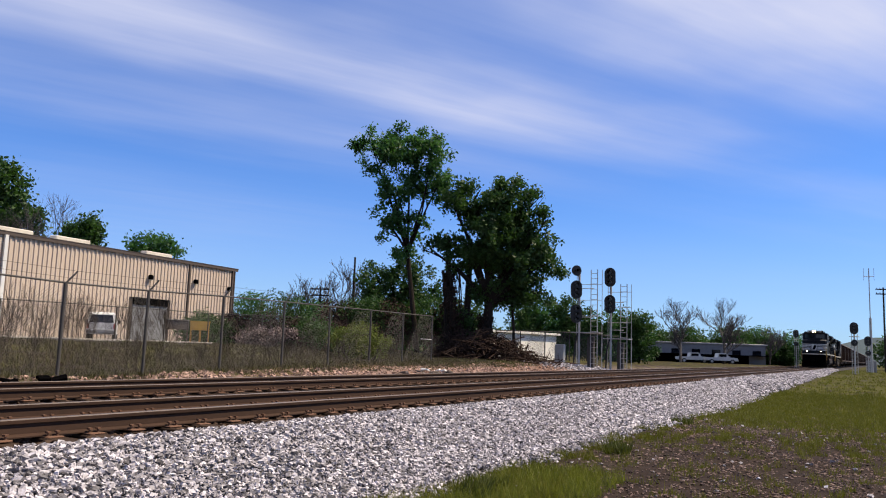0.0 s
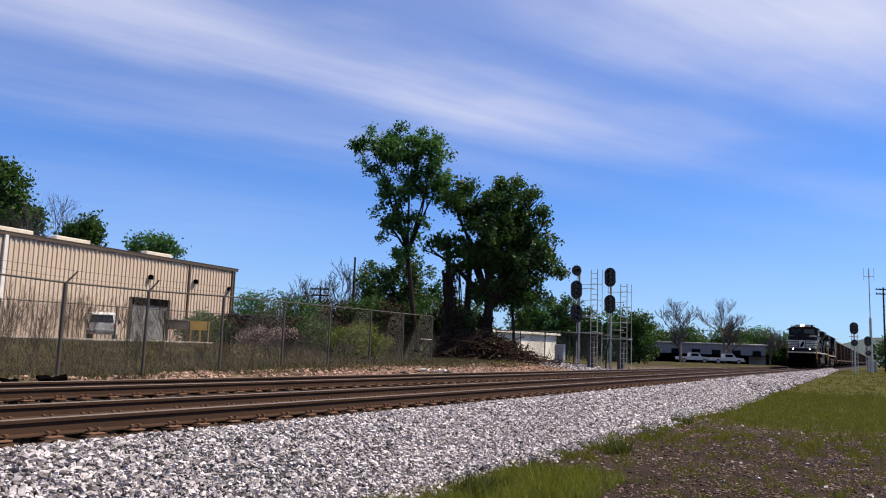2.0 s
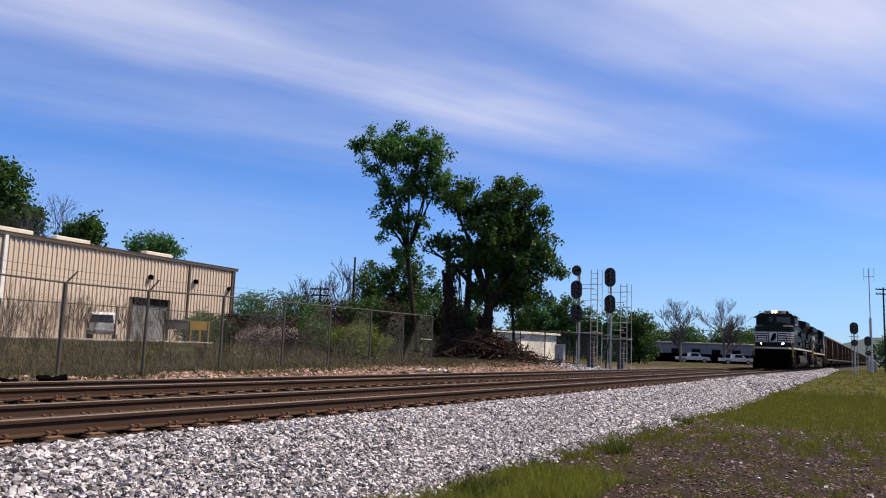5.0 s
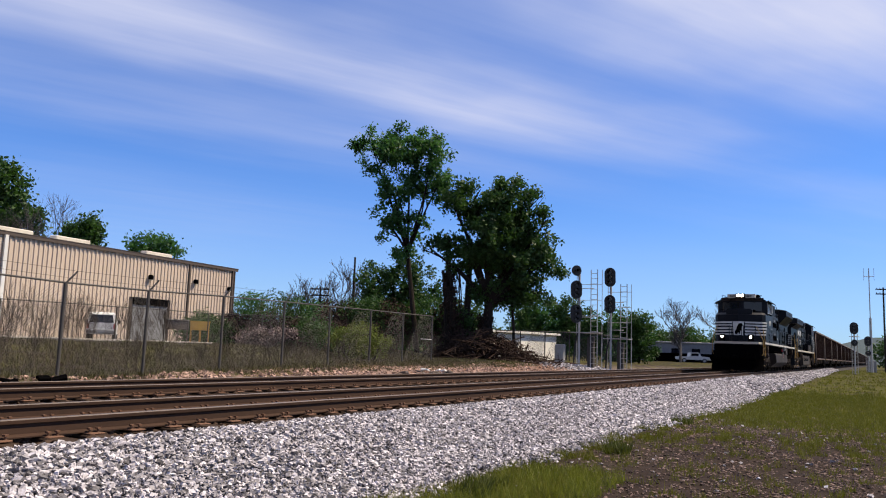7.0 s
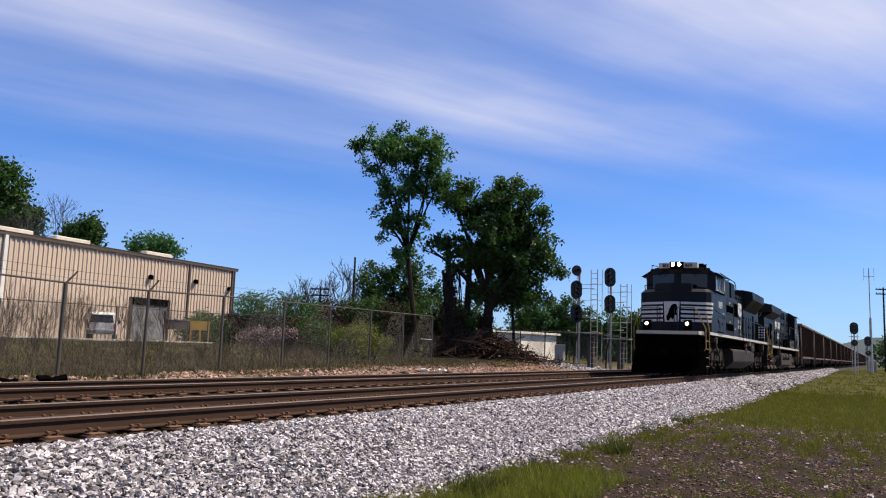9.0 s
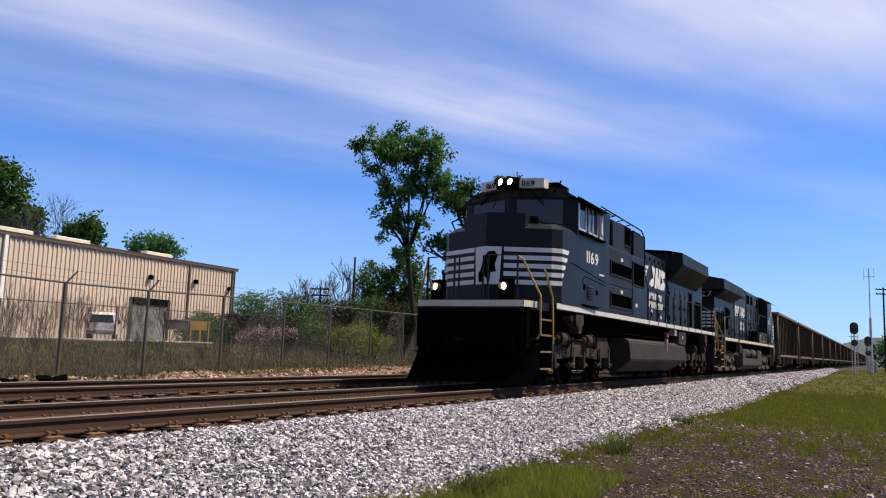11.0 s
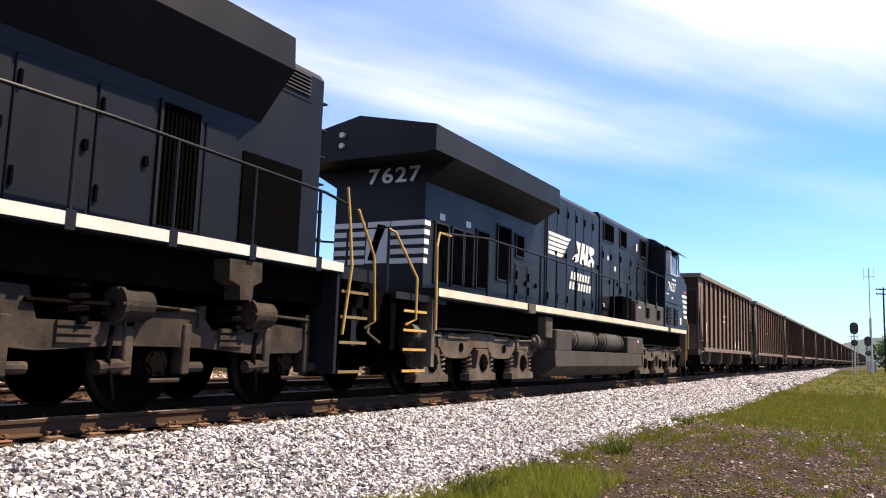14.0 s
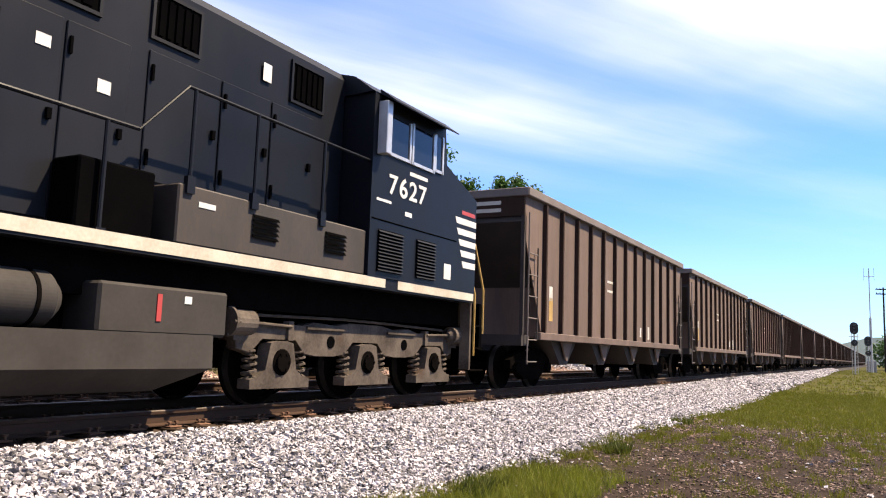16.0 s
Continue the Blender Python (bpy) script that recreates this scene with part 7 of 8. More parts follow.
tree("leafy green tree behind the fence", (-25.8, 52.6), [(-26.2, 51.9, 5.0, 1.7), (-24.6, 52.8, 5.0, 1.5), (-27.4, 51.4, 4.1, 1.3), (-25.4, 52.2, 6.9, 1.2), (-27.0, 51.4, 6.4, 1.1), (-23.8, 53.0, 6.6, 1.1), (-24.5, 52.6, 7.9, 0.8), (-22.6, 53.9, 5.4, 1.1), (-23.9, 53.3, 4.0, 1.1), (-26.0, 52.2, 2.6, 1.9), (-23.4, 53.6, 2.4, 1.3)], 0.2, 20000, 0.13, "leafdark", 31, 0.35)
bush("soft green bush against the fence", (-14.0, 31.7), [(-14.0, 31.6, 1.35, 0.85), (-14.9, 31.0, 1.1, 0.7), (-13.3, 32.2, 1.0, 0.6), (-14.0, 31.9, 0.6, 0.95), (-14.4, 31.4, 0.5, 0.9)], 9500, 0.05, "bushgreen", 32)
bush("heap of pale dead brush behind the fence", (-18.5, 30.1), [(-18.9, 29.7, 1.25, 0.42), (-19.3, 29.3, 0.95, 0.45), (-18.2, 30.3, 1.2, 0.45), (-17.8, 30.7, 1.3, 0.35), (-18.6, 30.0, 0.9, 0.5)], 5000, 0.06, "palebrush", 33)
for i, (x, y, z, q) in enumerate([(-28.3, 35.2, 1.7, 1.15), (-26.6, 36.0, 1.6, 1.2), (-24.8, 37.0, 1.7, 1.2), (-23.0, 38.0, 1.7, 1.1), (-21.2, 39.0, 1.5, 1.1), (-19.4, 40.0, 1.4, 1.0)]):
    bush("dark tangled thicket of shrubs and vines", (x, y), [(x, y, z, q), (x + 0.6, y + 0.3, z - 0.5, q * 0.9), (x - 0.6, y - 0.3, z - 0.6, q * 0.9)], 4200, 0.085, "brush" if i % 3 else "leafdark", 40 + i)
for i, (x, y, z, q) in enumerate([(-23.0, 41.6, 2.9, 1.2), (-22.0, 42.2, 3.0, 1.2), (-20.9, 42.8, 3.2, 1.2), (-19.8, 43.2, 3.0, 1.2), (-18.8, 43.9, 2.9, 1.2), (-17.6, 44.5, 3.3, 1.2), (-16.5, 45.0, 3.1, 1.2), (-15.6, 45.6, 3.3, 1.2)]):
    bush("dark tangled thicket of shrubs and vines", (x, y), [(x, y, z, q), (x + 0.5, y + 0.3, z - 0.9, q), (x - 0.5, y - 0.3, z - 1.2, q)], 5200, 0.085, "brush" if i % 3 == 0 else "leafdark", 240 + i)
for i, (x, y, z, q) in enumerate([(-44.7, 56.6, 4.4, 1.7), (-42.8, 57.6, 4.4, 1.9), (-40.6, 58.7, 4.2, 1.6), (-38.6, 59.8, 3.9, 1.5), (-36.0, 61.0, 3.4, 1.5), (-33.0, 62.0, 3.2, 1.6), (-30.5, 63.0, 3.0, 1.6)]):
    bush("green shrub in the hedgerow behind the lot", (x, y), [(x, y, z, q), (x + 0.8, y, z - 1.4, q), (x - 0.8, y, z - 1.6, q)], 3600, 0.12, "leafdark" if i % 3 else "leaf", 60 + i)
for i, (x, y, z, q) in enumerate([(-29.5, 88.1, 5.1, 1.8), (-27.6, 89.2, 4.5, 1.9), (-25.2, 90.5, 4.9, 1.8), (-23.0, 91.9, 4.0, 1.7), (-20.8, 93.0, 3.6, 1.7), (-18.8, 94.3, 3.9, 1.8), (-17.6, 95.0, 3.5, 1.6)]):
    z += 1.1
    tree("green leafy tree in the far tree line", (x, y), [(x, y, z, q), (x + 0.7, y + 0.4, z - 1.5, q * 0.95), (x - 0.8, y - 0.3, z - 1.4, q), (x, y, z - 2.6, q), (x + 0.3, y, z - 3.4, q)], 0.16, 5600, 0.17, "leaf" if i % 3 == 1 else "leafdark", 80 + i)
for i, (x, y, z, q) in enumerate([(-10.1, 128.1, 3.6, 2.3), (-11.8, 127.3, 3.0, 1.8), (-7.9, 129.4, 2.8, 1.9), (-6.3, 130.3, 2.4, 1.7), (-5.0, 131.0, 1.8, 1.3), (-9.0, 128.8, 1.9, 1.8)]):
    x, y, z, q = 8.0 + (x - 8.0) * 1.33, y * 1.33, 0.8 + (z - 0.8) * 1.33, q * 1.33
    tree("rounded dark green tree beyond the far building", (x, y), [(x, y, z, q), (x + 0.5, y, z - 1.2, q)], 0.15, 3600, 0.22, "leafdark", 100 + i)
for i in range(16):
    x, y = -34.8 + i * 1.8, 163.0 + i * 0.73
    bush("green shrub behind the far building", (x, y), [(x, y, 4.1 + 1.5 * math.sin(i * 1.7), 2.6), (x + 0.7, y, 2.4, 2.6), (x - 0.8, y, 1.6, 2.4)], 3200, 0.24, "leafdark" if i % 3 else "leaf", 150 + i)
for i in range(9):
    x, y = 5.5 + i * 2.2, 150.0 + (i % 3) * 6
    tree("green tree beyond the crossing", (x + 3, y), [(x + 3, y, 3.2 + (i % 4) * 0.7, 2.2), (x + 4, y, 2.0, 2.0)], 0.2, 1100, 0.3, "leaf" if i % 2 else "leafdark", 120 + i)


def brush_pile():
    root = thing("brush_pile", "heap of dead branches and roots under the trees", "brush pile", m=on_ground(-12.0, 42.2))
    rng = random.Random(77)
    bm = B()
    for i in range(760):
        a, b = rng.gauss(-0.5, 1.7), rng.gauss(0, 0.9)
        h = max(0.0, 2.1 - 0.45 * abs(a + 0.4) - 0.5 * abs(b)) * rng.random()
        d = Vector((rng.uniform(-1, 1), rng.uniform(-1, 1), rng.uniform(-0.35, 0.5))).normalized() * rng.uniform(0.5, 1.5)
        p = Vector((a * 0.9, b + a * 0.45, h))
        rod(bm, p - d / 2, p + d / 2, rng.uniform(0.012, 0.05), 0.008, seg=4)
    part("branch_tangle", bm, M["brush"], root, fix=False)["kind"] = "stuff"
    loc = [(0, 0, 0.4, 1.0), (1.0, 0.5, 0.35, 0.8), (-1.2, -0.5, 0.4, 0.9), (-2.2, -1.0, 0.4, 0.8), (0.4, 0.2, 0.9, 0.7), (1.9, 0.9, 0.2, 0.6), (-2.8, -1.3, 0.6, 0.8), (-1.6, -0.7, 1.0, 0.7)]
    leaf_cloud("dead_leaves", loc, 5200, 0.08, M["brush"], root, 78)


brush_pile()


def dead_shrub(x, y, h, seed):
    """Thin leafless stems that climb the fence."""
    root = thing("dead_shrub", "leafless brown shrub tangled in the fence", "shrub", "dead shrubs along the fence", on_ground(x, y, -0.05))
    rng = random.Random(seed)
    bm = B()
    for _ in range(4):
        branches(bm, Vector((rng.uniform(-0.5, 0.5), rng.uniform(-0.9, 0.9), 0)), Vector((rng.uniform(-0.3, 0.3), rng.uniform(-0.4, 0.4), 1)), h * 0.4, 0.008, 3, rng, 4, 0.75, 0.25, 0.0035)
    part("twig_tangle", bm, M["drygrass"], root, fix=False)["kind"] = "stuff"


for i, (x, y, h) in enumerate(((-9.9, 9.6, 1.9), (-10.2, 10.2, 1.6), (-10.0, 10.9, 2.0), (-10.1, 11.5, 1.5), (-10.4, 14.4, 1.3), (-10.6, 15.4, 1.0), (-11.2, 19.2, 0.9), (-11.4, 21.4, 0.9),
                               (-11.8, 23.6, 1.0), (-12.2, 26.0, 1.1), (-12.3, 28.0, 1.1), (-12.9, 33.2, 1.4), (-13.4, 35.0, 1.5), (-13.4, 36.6, 1.6))):
    dead_shrub(x, y, h, 300 + i)
for i in range(20):
    dead_shrub(-24.1 + 0.045 * i, 16.0 + 0.62 * i, 1.8 + 0.6 * math.sin(i * 2.1), 340 + i)
for i, (x, y, q) in enumerate(((-20.9, 36.0, 1.1), (-19.6, 34.4, 1.0), (-17.6, 33.0, 0.95), (-16.6, 34.6, 1.0), (-26.5, 34.2, 1.3), (-25.2, 35.4, 1.3))):
    z = ground_height(x, y)
    bush("dark brown scrub with dead vines behind the fence", (x, y), [(x, y, z + 0.8, q), (x + 0.7, y + 0.5, z + 0.6, q * 0.9), (x - 0.6, y - 0.4, z + 1.2, q * 0.7)], 3600, 0.075, "brush" if i % 2 else "leafdark", 360 + i)


def vine_tangle(x, y, h, r, seed, material="brush"):
    """A curtain of dark vines round a trunk."""
    root = thing("vine_tangle", "dark dry vines hanging round the thick trunks", "vines", "vines on the trunks", on_ground(x, y, -0.05))
    rng = random.Random(seed)
    bm = B()
    for _ in range(26):
        a = rng.uniform(0, 6.3)
        p = Vector((math.cos(a) * r * rng.uniform(0.3, 1), math.sin(a) * r * rng.uniform(0.3, 1), 0))
        pts = [p + Vector((rng.gauss(0, 0.12), rng.gauss(0, 0.12), h * k / 6)) for k in range(7)]
        tube(bm, pts, rng.uniform(0.012, 0.04), 4)
    part("vines", bm, M["bark"], root, fix=False)
    leaf_cloud("dry_foliage", [(rng.uniform(-r, r) * 0.6, rng.uniform(-r, r) * 0.6, h * (k + 0.5) / 7, r * 0.75) for k in range(7)], 2200, 0.085, M[material], root, seed, hollow=0.2)


vine_tangle(-14.6, 41.8, 5.2, 0.6, 401)
vine_tangle(-13.9, 42.3, 2.8, 0.6, 402, "leafdark")
vine_tangle(-12.9, 43.1, 2.6, 0.5, 403)
HEADS_A = [(6.1, 0.66, -0.12, 38), (4.9, 1.15, -0.12, 30), (3.4, 1.15, -0.12, 32)]
tall_signal(-8.5, 47.2, HEADS_A, 6.3, "three-headed black railway signal on a galvanised mast", 0, 0.85, 6.2)
HEADS_B = [(6.2, 1.25, 0.0, 8), (4.45, 1.2, 0.0, 8)]
tall_signal(-7.3, 49.9, HEADS_B, 6.3, "two-headed black railway signal on a galvanised mast", 0, 0.75, 5.8)
mast_signal(5.7, 86.2, "two-headed railway signal beyond the grass", 5.0)
mast_signal(-2.45, 121.0, "far railway signal between the tracks", 5.3, -0.15)
mast_signal(6.6, 105.0, "far railway signal beside the mast", 4.2)
antenna_mast(6.9, 108.5, 12.6)
utility_pole(8.4, 115.0, 10.8, "dark wooden utility pole with two crossarms", 2)
utility_pole(-36.1, 61.6, 9.0, "dark wooden pole behind the lot", 0)
utility_pole(-38.9, 60.1, 6.0, "dark wooden pole with crossarms behind the lot", 2)
low_building("storage_trailer", "long white storage trailer behind the brush pile", -24.2, 65.5, 11.6, 3.0, 2.45, 75, "creamwhite", "creamwhite", door=(4.6, 5.3, 1.9))
low_building("freight_house", "low grey commercial building with dark loading front", -31.5, 150.2, 23.1, 12.0, 3.65, 29, "greypaint", "galv", 6, 1.6)
part("control_box", box(B(), -10.25, -9.65, 47.6, 48.0, ground_height(-10, 47.8), ground_height(-10, 47.8) + 1.15, 0.03), M["galv"])
tagged(bpy.data.objects["control_box"], "grey steel trackside control box", "control box")
truck_far = pickup(-15.0, 145.5, 28)
rows_pickup = []
for t in range(0, 17, 2):
    d = -1.9 + 0.55 * t
    x, y = -15.0 + d * 0.88, 145.5 + d * 0.47
    rows_pickup.append((float(t), pose(x, y, ground_height(x, y), 0, 0, 28)))
OTHERS.append((truck_far, rows_pickup))
pickup(-21.2, 143.8, 28, "parked_car", "white pickup truck parked at the far road")


def signal_mound():
    """A low heap of pale gravel round the signals' feet."""
    pts = []
    rng = np.random.default_rng(9)
    for i in range(5200):
        a, b = rng.normal() * 1.0, rng.normal() * 2.2
        x, y = -7.7 + a * 0.7 + b * 0.35, 48.5 + b
        pts.append((x, y, ground_height(x, y) + max(0, 0.28 - 0.09 * abs(a) - 0.03 * abs(b)) * rng.random()))
    stones("gravel_heap", pts, 0.05, 0.1, M["stone"], "low heap of pale gravel round the signal bases", 10)


signal_mound()


def far_fence():
    root = thing("chain_link_fence", "dark chain-link fence round the far yard", "fence")
    for i in range(6):
        x, y = -17.0 + i * 1.6, 53.2 + i * 0.85
        p = part("post", rod(B(), (0, 0, -0.1), (0, 0, 2.1), 0.04, seg=8), M["fence"], root)
        p.matrix_basis = on_ground(x, y)
        if i < 5:
            z0, z1 = ground_height(x, y) + 2.1, ground_height(x + 1.6, y + 0.85) + 2.1
            part("top_rail", tube(B(), [(x, y, z0), (x + 1.6, y + 0.85, z1)], 0.03), M["fence"], root)
            bm = B()
            for k in range(20):
                a = k / 20
                rod(bm, (x + 1.6 * a, y + 0.85 * a, z0 - 2.0), (x + 1.6 * min(1, a + 0.5), y + 0.85 * min(1, a + 0.5), z0 - 2.0 + 2.0 * min(1, (1 - a) / 0.5)), 0.008, seg=3)
                rod(bm, (x + 1.6 * a, y + 0.85 * a, z0), (x + 1.6 * min(1, a + 0.5), y + 0.85 * min(1, a + 0.5), z0 - 2.0 * min(1, (1 - a) / 0.5)), 0.008, seg=3)
            part("wire_mesh", bm, M["fence"], root, fix=False)["kind"] = "stuff"


far_fence()


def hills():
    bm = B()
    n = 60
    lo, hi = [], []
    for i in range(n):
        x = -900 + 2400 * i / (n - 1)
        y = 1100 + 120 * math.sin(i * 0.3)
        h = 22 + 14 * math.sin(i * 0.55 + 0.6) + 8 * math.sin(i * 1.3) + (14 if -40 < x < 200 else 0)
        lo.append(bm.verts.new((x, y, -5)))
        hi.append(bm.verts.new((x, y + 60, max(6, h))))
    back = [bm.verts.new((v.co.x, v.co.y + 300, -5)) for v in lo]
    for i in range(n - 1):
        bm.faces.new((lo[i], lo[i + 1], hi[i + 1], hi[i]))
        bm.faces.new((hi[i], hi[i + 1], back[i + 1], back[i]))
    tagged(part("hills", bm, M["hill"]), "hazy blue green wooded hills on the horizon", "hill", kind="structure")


hills()
# far woods that close the horizon behind the lot
pts = []
rng_w = random.Random(5)
for i in range(70):
    a = i / 69
    x, y = -230 + 215 * a, 110 + 60 * a + rng_w.uniform(-6, 6)
    pts.append((x, y, 2.2 + rng_w.uniform(0, 1.6), rng_w.uniform(2.2, 3.4)))
woods = leaf_cloud("far_woods", pts, 26000, 0.42, M["leafdark"], None, 55)
tagged(woods, "dense green woods along the horizon", "woods", kind="stuff")


# ---------------------------------------------------------------- stones and grass
def shoulder(x, y):
    edge = 3.35 + 0.35 * noise.noise(Vector((y * 0.35, 0, 7)))
    return 1.0 if x < edge else max(0.0, 0.35 - (x - edge) * 0.8)


near = scatter(68000, 1.26, 3.9, 3.2, 16.0, 1, shoulder)
near = [(x, y, z + random.uniform(-0.015, 0.06)) for x, y, z in near]
stones("ballast_shoulder", near, 0.011, 0.038, M["stone"], "pale grey crushed stone ballast shoulder", 2)
mid_spots = scatter(50000, 1.24, 3.8, 16.0, 36.0, 3, shoulder)
mid_spots = [(x, y, z + random.uniform(-0.01, 0.05)) for x, y, z in mid_spots]
stones("ballast_shoulder", mid_spots, 0.018, 0.052, M["stone"], "pale grey crushed stone ballast shoulder further along", 4)
far_spots = [(x, y, z + random.uniform(0.0, 0.05)) for x, y, z in scatter(20000, 1.0, 3.6, 36.0, 110.0, 5, shoulder)]
stones("ballast_shoulder", far_spots, 0.05, 0.1, M["stone"], "pale grey crushed stone ballast shoulder in the distance", 6)
crib = [(x, y, z + random.uniform(-0.01, 0.03)) for x, y, z in scatter(9000, -6.4, 1.3, 3.0, 26.0, 7)]
M["stonebrown"] = shade("rust stained ballast stone", (0.080, 0.050, 0.035), (0.036, 0.023, 0.0165), rough=0.95, scale=9, fine=60, bump=0.2, island=0.45, spec=0.1)
stones("crib_ballast", crib, 0.025, 0.055, M["stonebrown"], "rust stained ballast between the ties", 8)
rim = [(x, y, z + 0.01) for x, y, z in scatter(9000, -9.5, -5.9, 6.0, 46.0, 9, lambda x, y: 0.25 + 0.75 * max(0.0, noise.noise(Vector((x * 0.5, y * 0.3, 2))) + 0.3))]
M["stonepink"] = shade("dusty pinkish rubble", (0.36, 0.245, 0.195), (0.13, 0.083, 0.066), rough=0.95, scale=6, fine=50, bump=0.2, island=0.5, spec=0.15)
stones("rubble_strip", rim, 0.03, 0.095, M["stonepink"], "scattered pinkish rubble below the fence", 12)
litter = [(x, y, z + 0.008) for x, y, z in scatter(34000, 3.5, 12.0, 5.0, 26.0, 13, lambda x, y: 0.25 + max(0.0, noise.noise(Vector((x * 1.3, y * 1.0, 5))) + 0.35), 1.4)]
M["litter"] = shade("dry leaves and chips", (0.17, 0.122, 0.108), (0.028, 0.0195, 0.0165), rough=0.95, scale=6, fine=50, bump=0.2, island=0.8, spec=0.1)
stones("ground_litter", litter, 0.008, 0.032, M["litter"], "dry leaf litter and chips on the dirt", 14, 0.45)
specks = [(x, y, z + 0.012) for x, y, z in scatter(800, 3.4, 14.0, 5.5, 26.0, 15, None, 1.5)]
stones("pale_pebbles", specks, 0.014, 0.04, M["stone"], "pale pebbles strewn on the dirt", 16, 0.6)


M["weedleaf"] = leafy("dark weeds", (0.038, 0.045, 0.010), (0.075, 0.080, 0.018), 0.2)


def patch(x, y):
    """Where the grass grows thick on the near side."""
    if x < 3.45 + 0.3 * noise.noise(Vector((y * 0.5, 1, 4))):
        return 0.0
    n = noise.noise(Vector((x * 0.7, y * 0.5, 9))) * 0.5 + 0.5
    c = noise.noise(Vector((x * 2.6, y * 1.7, 2))) * 0.5 + 0.5
    clump = 1.0 if c > 0.56 else 0.25 if c > 0.46 else 0.02
    edge = max(0.0, 1.0 - (x - 3.5) / 0.9)
    if y < 10.6:
        strip = 1.0 if x < 4.75 + 0.5 * (n - 0.5) else 0.0
        return max(strip * (0.35 + 0.65 * clump) * (1.0 if y < 9.6 else 0.5), 0.05 * clump)
    if y < 17.5:
        return max(0.45 * edge * clump, (0.10 + 0.25 * max(0.0, y - 14.5) / 3) * clump * n)
    full = min(1.0, max(0.0, (y - 18.0 + 0.9 * (x - 7) * 0.4 + 3.0 * (n - 0.5)) / 4.0))
    return max(full * (0.55 + 0.45 * c), 0.6 * clump * n)


blades("grass_near", tufts(3000, 14, 3.3, 9.5, 5.5, 17.5, 21, patch, 1.0, 0.04), M["grassblade"], "green and straw-tipped grass along the ballast", 0.04, 0.15, 0.005, 22)
blades("grass_mid", tufts(15000, 9, 3.3, 17.0, 15.0, 42.0, 23, patch, 1.2, 0.06), M["grassblade"], "short olive green grass on the verge", 0.04, 0.13, 0.012, 24, 0.45)
blades("grass_far", tufts(9000, 7, 3.0, 60.0, 38.0, 130.0, 25, patch, 1.6, 0.15), M["grassblade"], "olive green grass further along the verge", 0.06, 0.16, 0.03, 26, 0.45)
blades("grass_verge", tufts(800, 11, 3.7, 5.0, 6.2, 10.4, 27, lambda x, y: (1.0 if x > 3.8 + 0.5 * noise.noise(Vector((y, 3, 1))) else 0.0) * (1.0 if noise.noise(Vector((x * 3, y * 2, 8))) > -0.12 else 0.1), 1.0, 0.04), M["leaflime"], "bright yellow green grass beside the ballast", 0.07, 0.2, 0.006, 28, 0.4)
for x, y, h in ((4.05, 7.9, 0.3), (3.95, 8.35, 0.24), (4.1, 12.9, 0.25), (4.0, 13.4, 0.22), (3.75, 19.5, 0.25)):
    w = blades("weed_clump", tufts(26, 9, x - 0.2, x + 0.2, y - 0.2, y + 0.2, int(x * 100 + y), lambda a, b: 1, 1, 0.03), M["weedleaf"], "dark green weed clump at the ballast's edge", 0.1, h, 0.012, int(y * 10), 0.5, "")


M["lotgrass"] = leafy("dull olive weeds", (0.045, 0.044, 0.014), (0.082, 0.074, 0.028), 0.15)


def lot(x, y):
    return 0.35 + 0.65 * max(0.0, noise.noise(Vector((x * 0.4, y * 0.25, 6))) + 0.45)


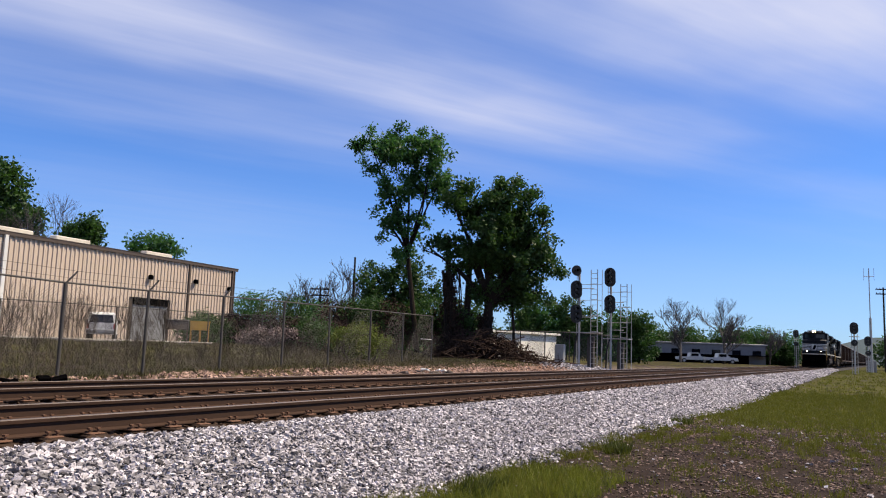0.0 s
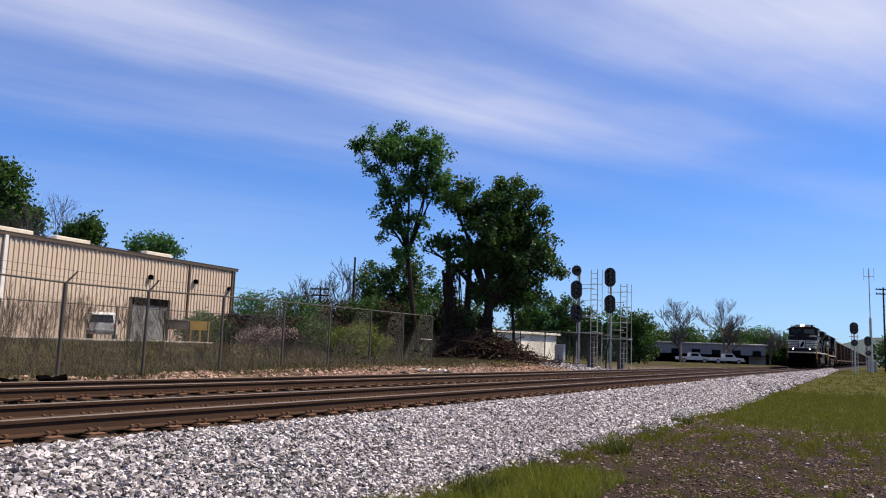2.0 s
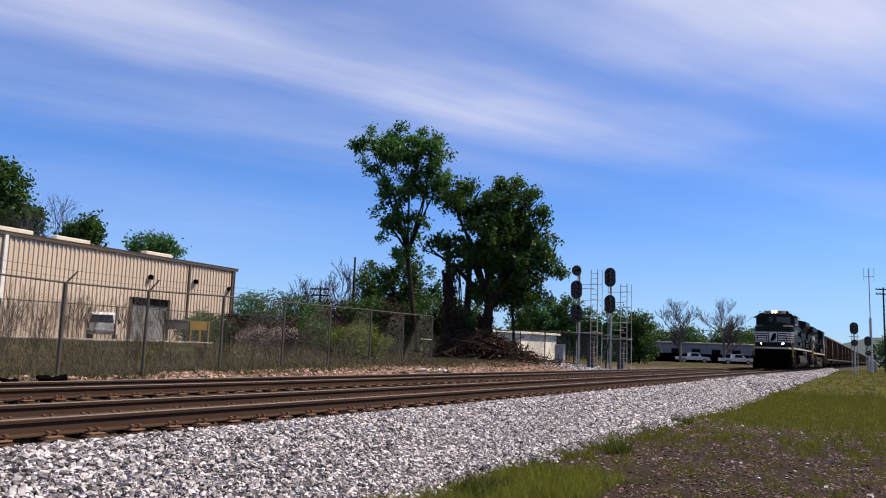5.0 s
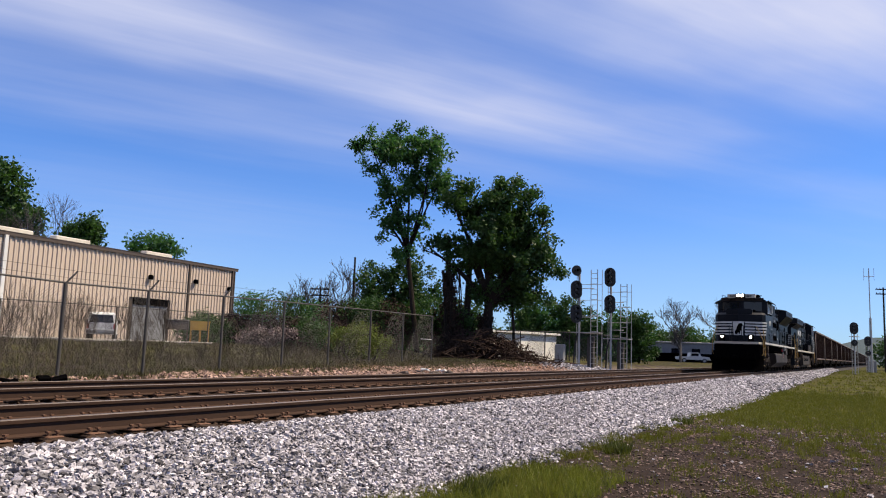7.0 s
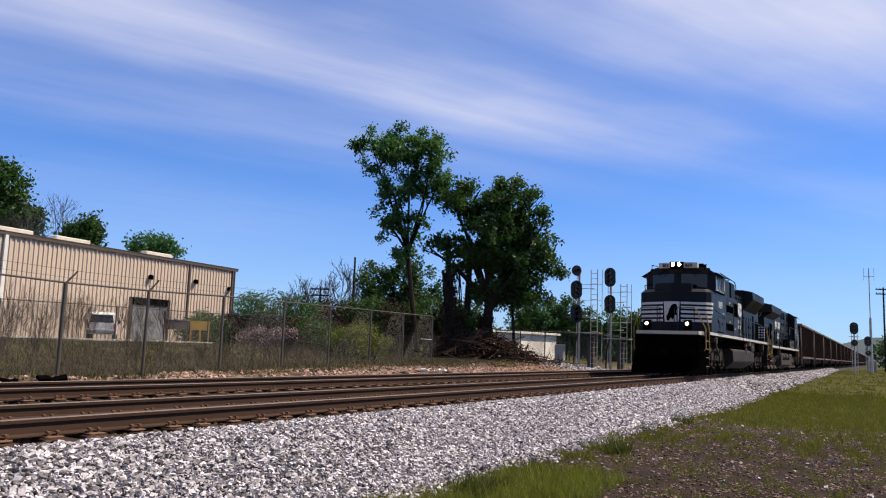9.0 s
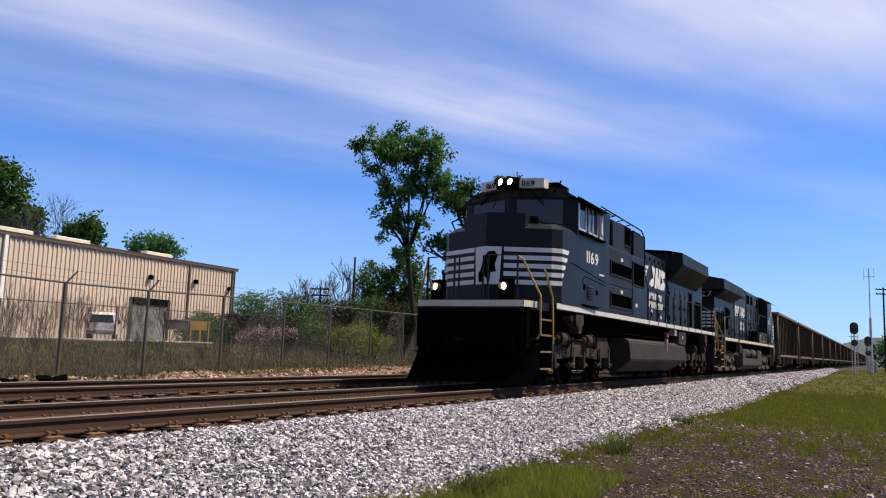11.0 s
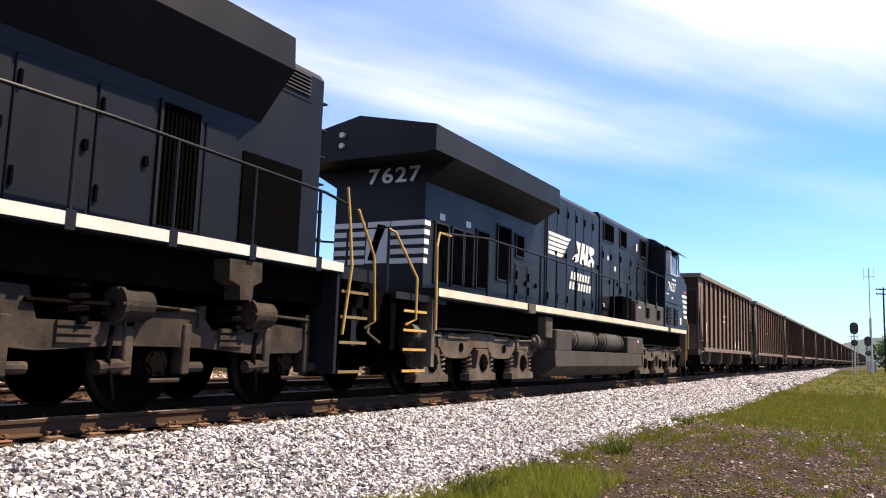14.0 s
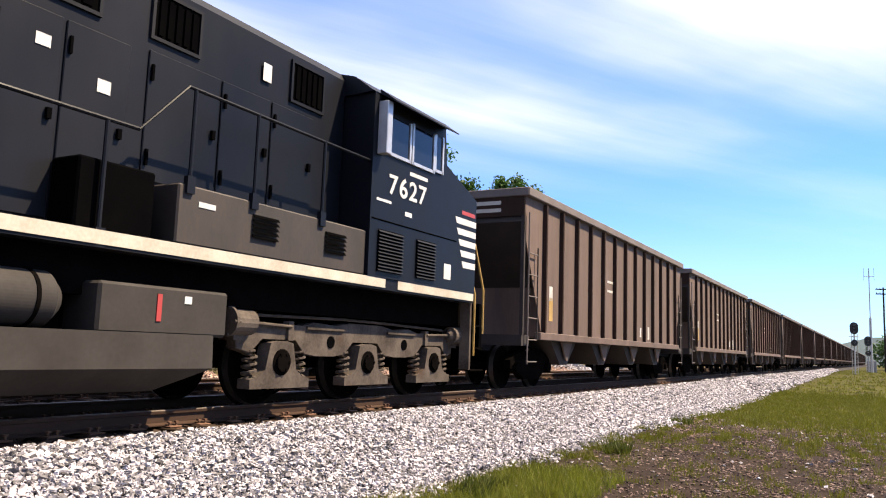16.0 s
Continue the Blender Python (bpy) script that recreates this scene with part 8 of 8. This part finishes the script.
blades("dry_weeds", tufts(5200, 9, -19.0, -9.0, 2.0, 38.0, 31, lot, 1.0, 0.12), M["drygrass"], "dry brown weeds along the fence", 0.05, 0.22, 0.009, 32, 0.6)
blades("lot_grass", tufts(7500, 9, -19.4, -8.9, 2.0, 42.0, 33, lot, 1.0, 0.12), M["lotgrass"], "short green grass in the lot behind the fence", 0.05, 0.16, 0.014, 34, 0.6)
blades("tall_weeds", tufts(110, 8, -13.5, -9.9, 3.0, 30.0, 35, lot, 1.0, 0.12), M["drygrass"], "tall dead weed stalks climbing the fence", 0.5, 1.9, 0.006, 36, 0.3)


def debris(name, x, y, material, label, seed, n=9):
    rng = random.Random(seed)
    root = thing(name, label, "rubble", m=on_ground(x, y))
    for i in range(n):
        a, b = rng.gauss(0, 0.35), rng.gauss(0, 0.55)
        s = rng.uniform(0.07, 0.2)
        o = part("chunk", box(B(), -s, s, -s * 0.7, s * 0.7, -s * 0.3, s * 0.3, s * 0.12), M[material], root)
        o.matrix_basis = pose(a, b, 0.05 + rng.random() * 0.06, rng.uniform(-25, 25), rng.uniform(-25, 25), rng.uniform(0, 180))


M["brickred"] = shade("broken red clay", (0.297, 0.0924, 0.0528), (0.218, 0.0726, 0.0462), rough=0.9, scale=6, fine=40, bump=0.2)
debris("clay_rubble", -7.6, 23.6, "brickred", "broken red clay pieces below the fence", 1, 8)
debris("wood_scrap", -8.1, 28.0, "tantrim", "scattered dark wood scraps beside the track", 2, 8)
debris("concrete_scrap", -8.5, 28.6, "whitepaint", "pale concrete pieces on the bank", 3, 4)
debris("old_ties", -8.6, 10.4, "grille", "black discarded tie pieces below the fence", 4, 9)


# ---------------------------------------------------------------- what moves
def train_way(t):
    """How far along y the train's zero point stands at t seconds."""
    table = [(0, 120.25), (3.5, 87.9), (9.0, 37.05), (11.3, 15.80), (12.0, 9.26), (12.5, 4.65), (13.0, 0.05), (13.5, -4.58), (14.0, -9.12), (14.5, -13.66), (15.0, -18.2),
             (15.5, -22.6), (16.0, -26.98)]
    return lerp_table(t, table)


def motions():
    times = [i * 0.5 for i in range(33)]
    for ob, y in TRAIN:
        walk(ob, [(t, pose(0, y + train_way(t), 0)) for t in times])
    spins = [i * 0.08 for i in range(201)]
    for ob, y, z, r in WHEELSETS:
        walk(ob, [(t, Matrix.Translation((0, y, z)) @ Matrix.Rotation((train_way(0) - train_way(t)) / r, 4, "X")) for t in spins])
    for ob, rows in OTHERS:
        walk(ob, rows)


motions()
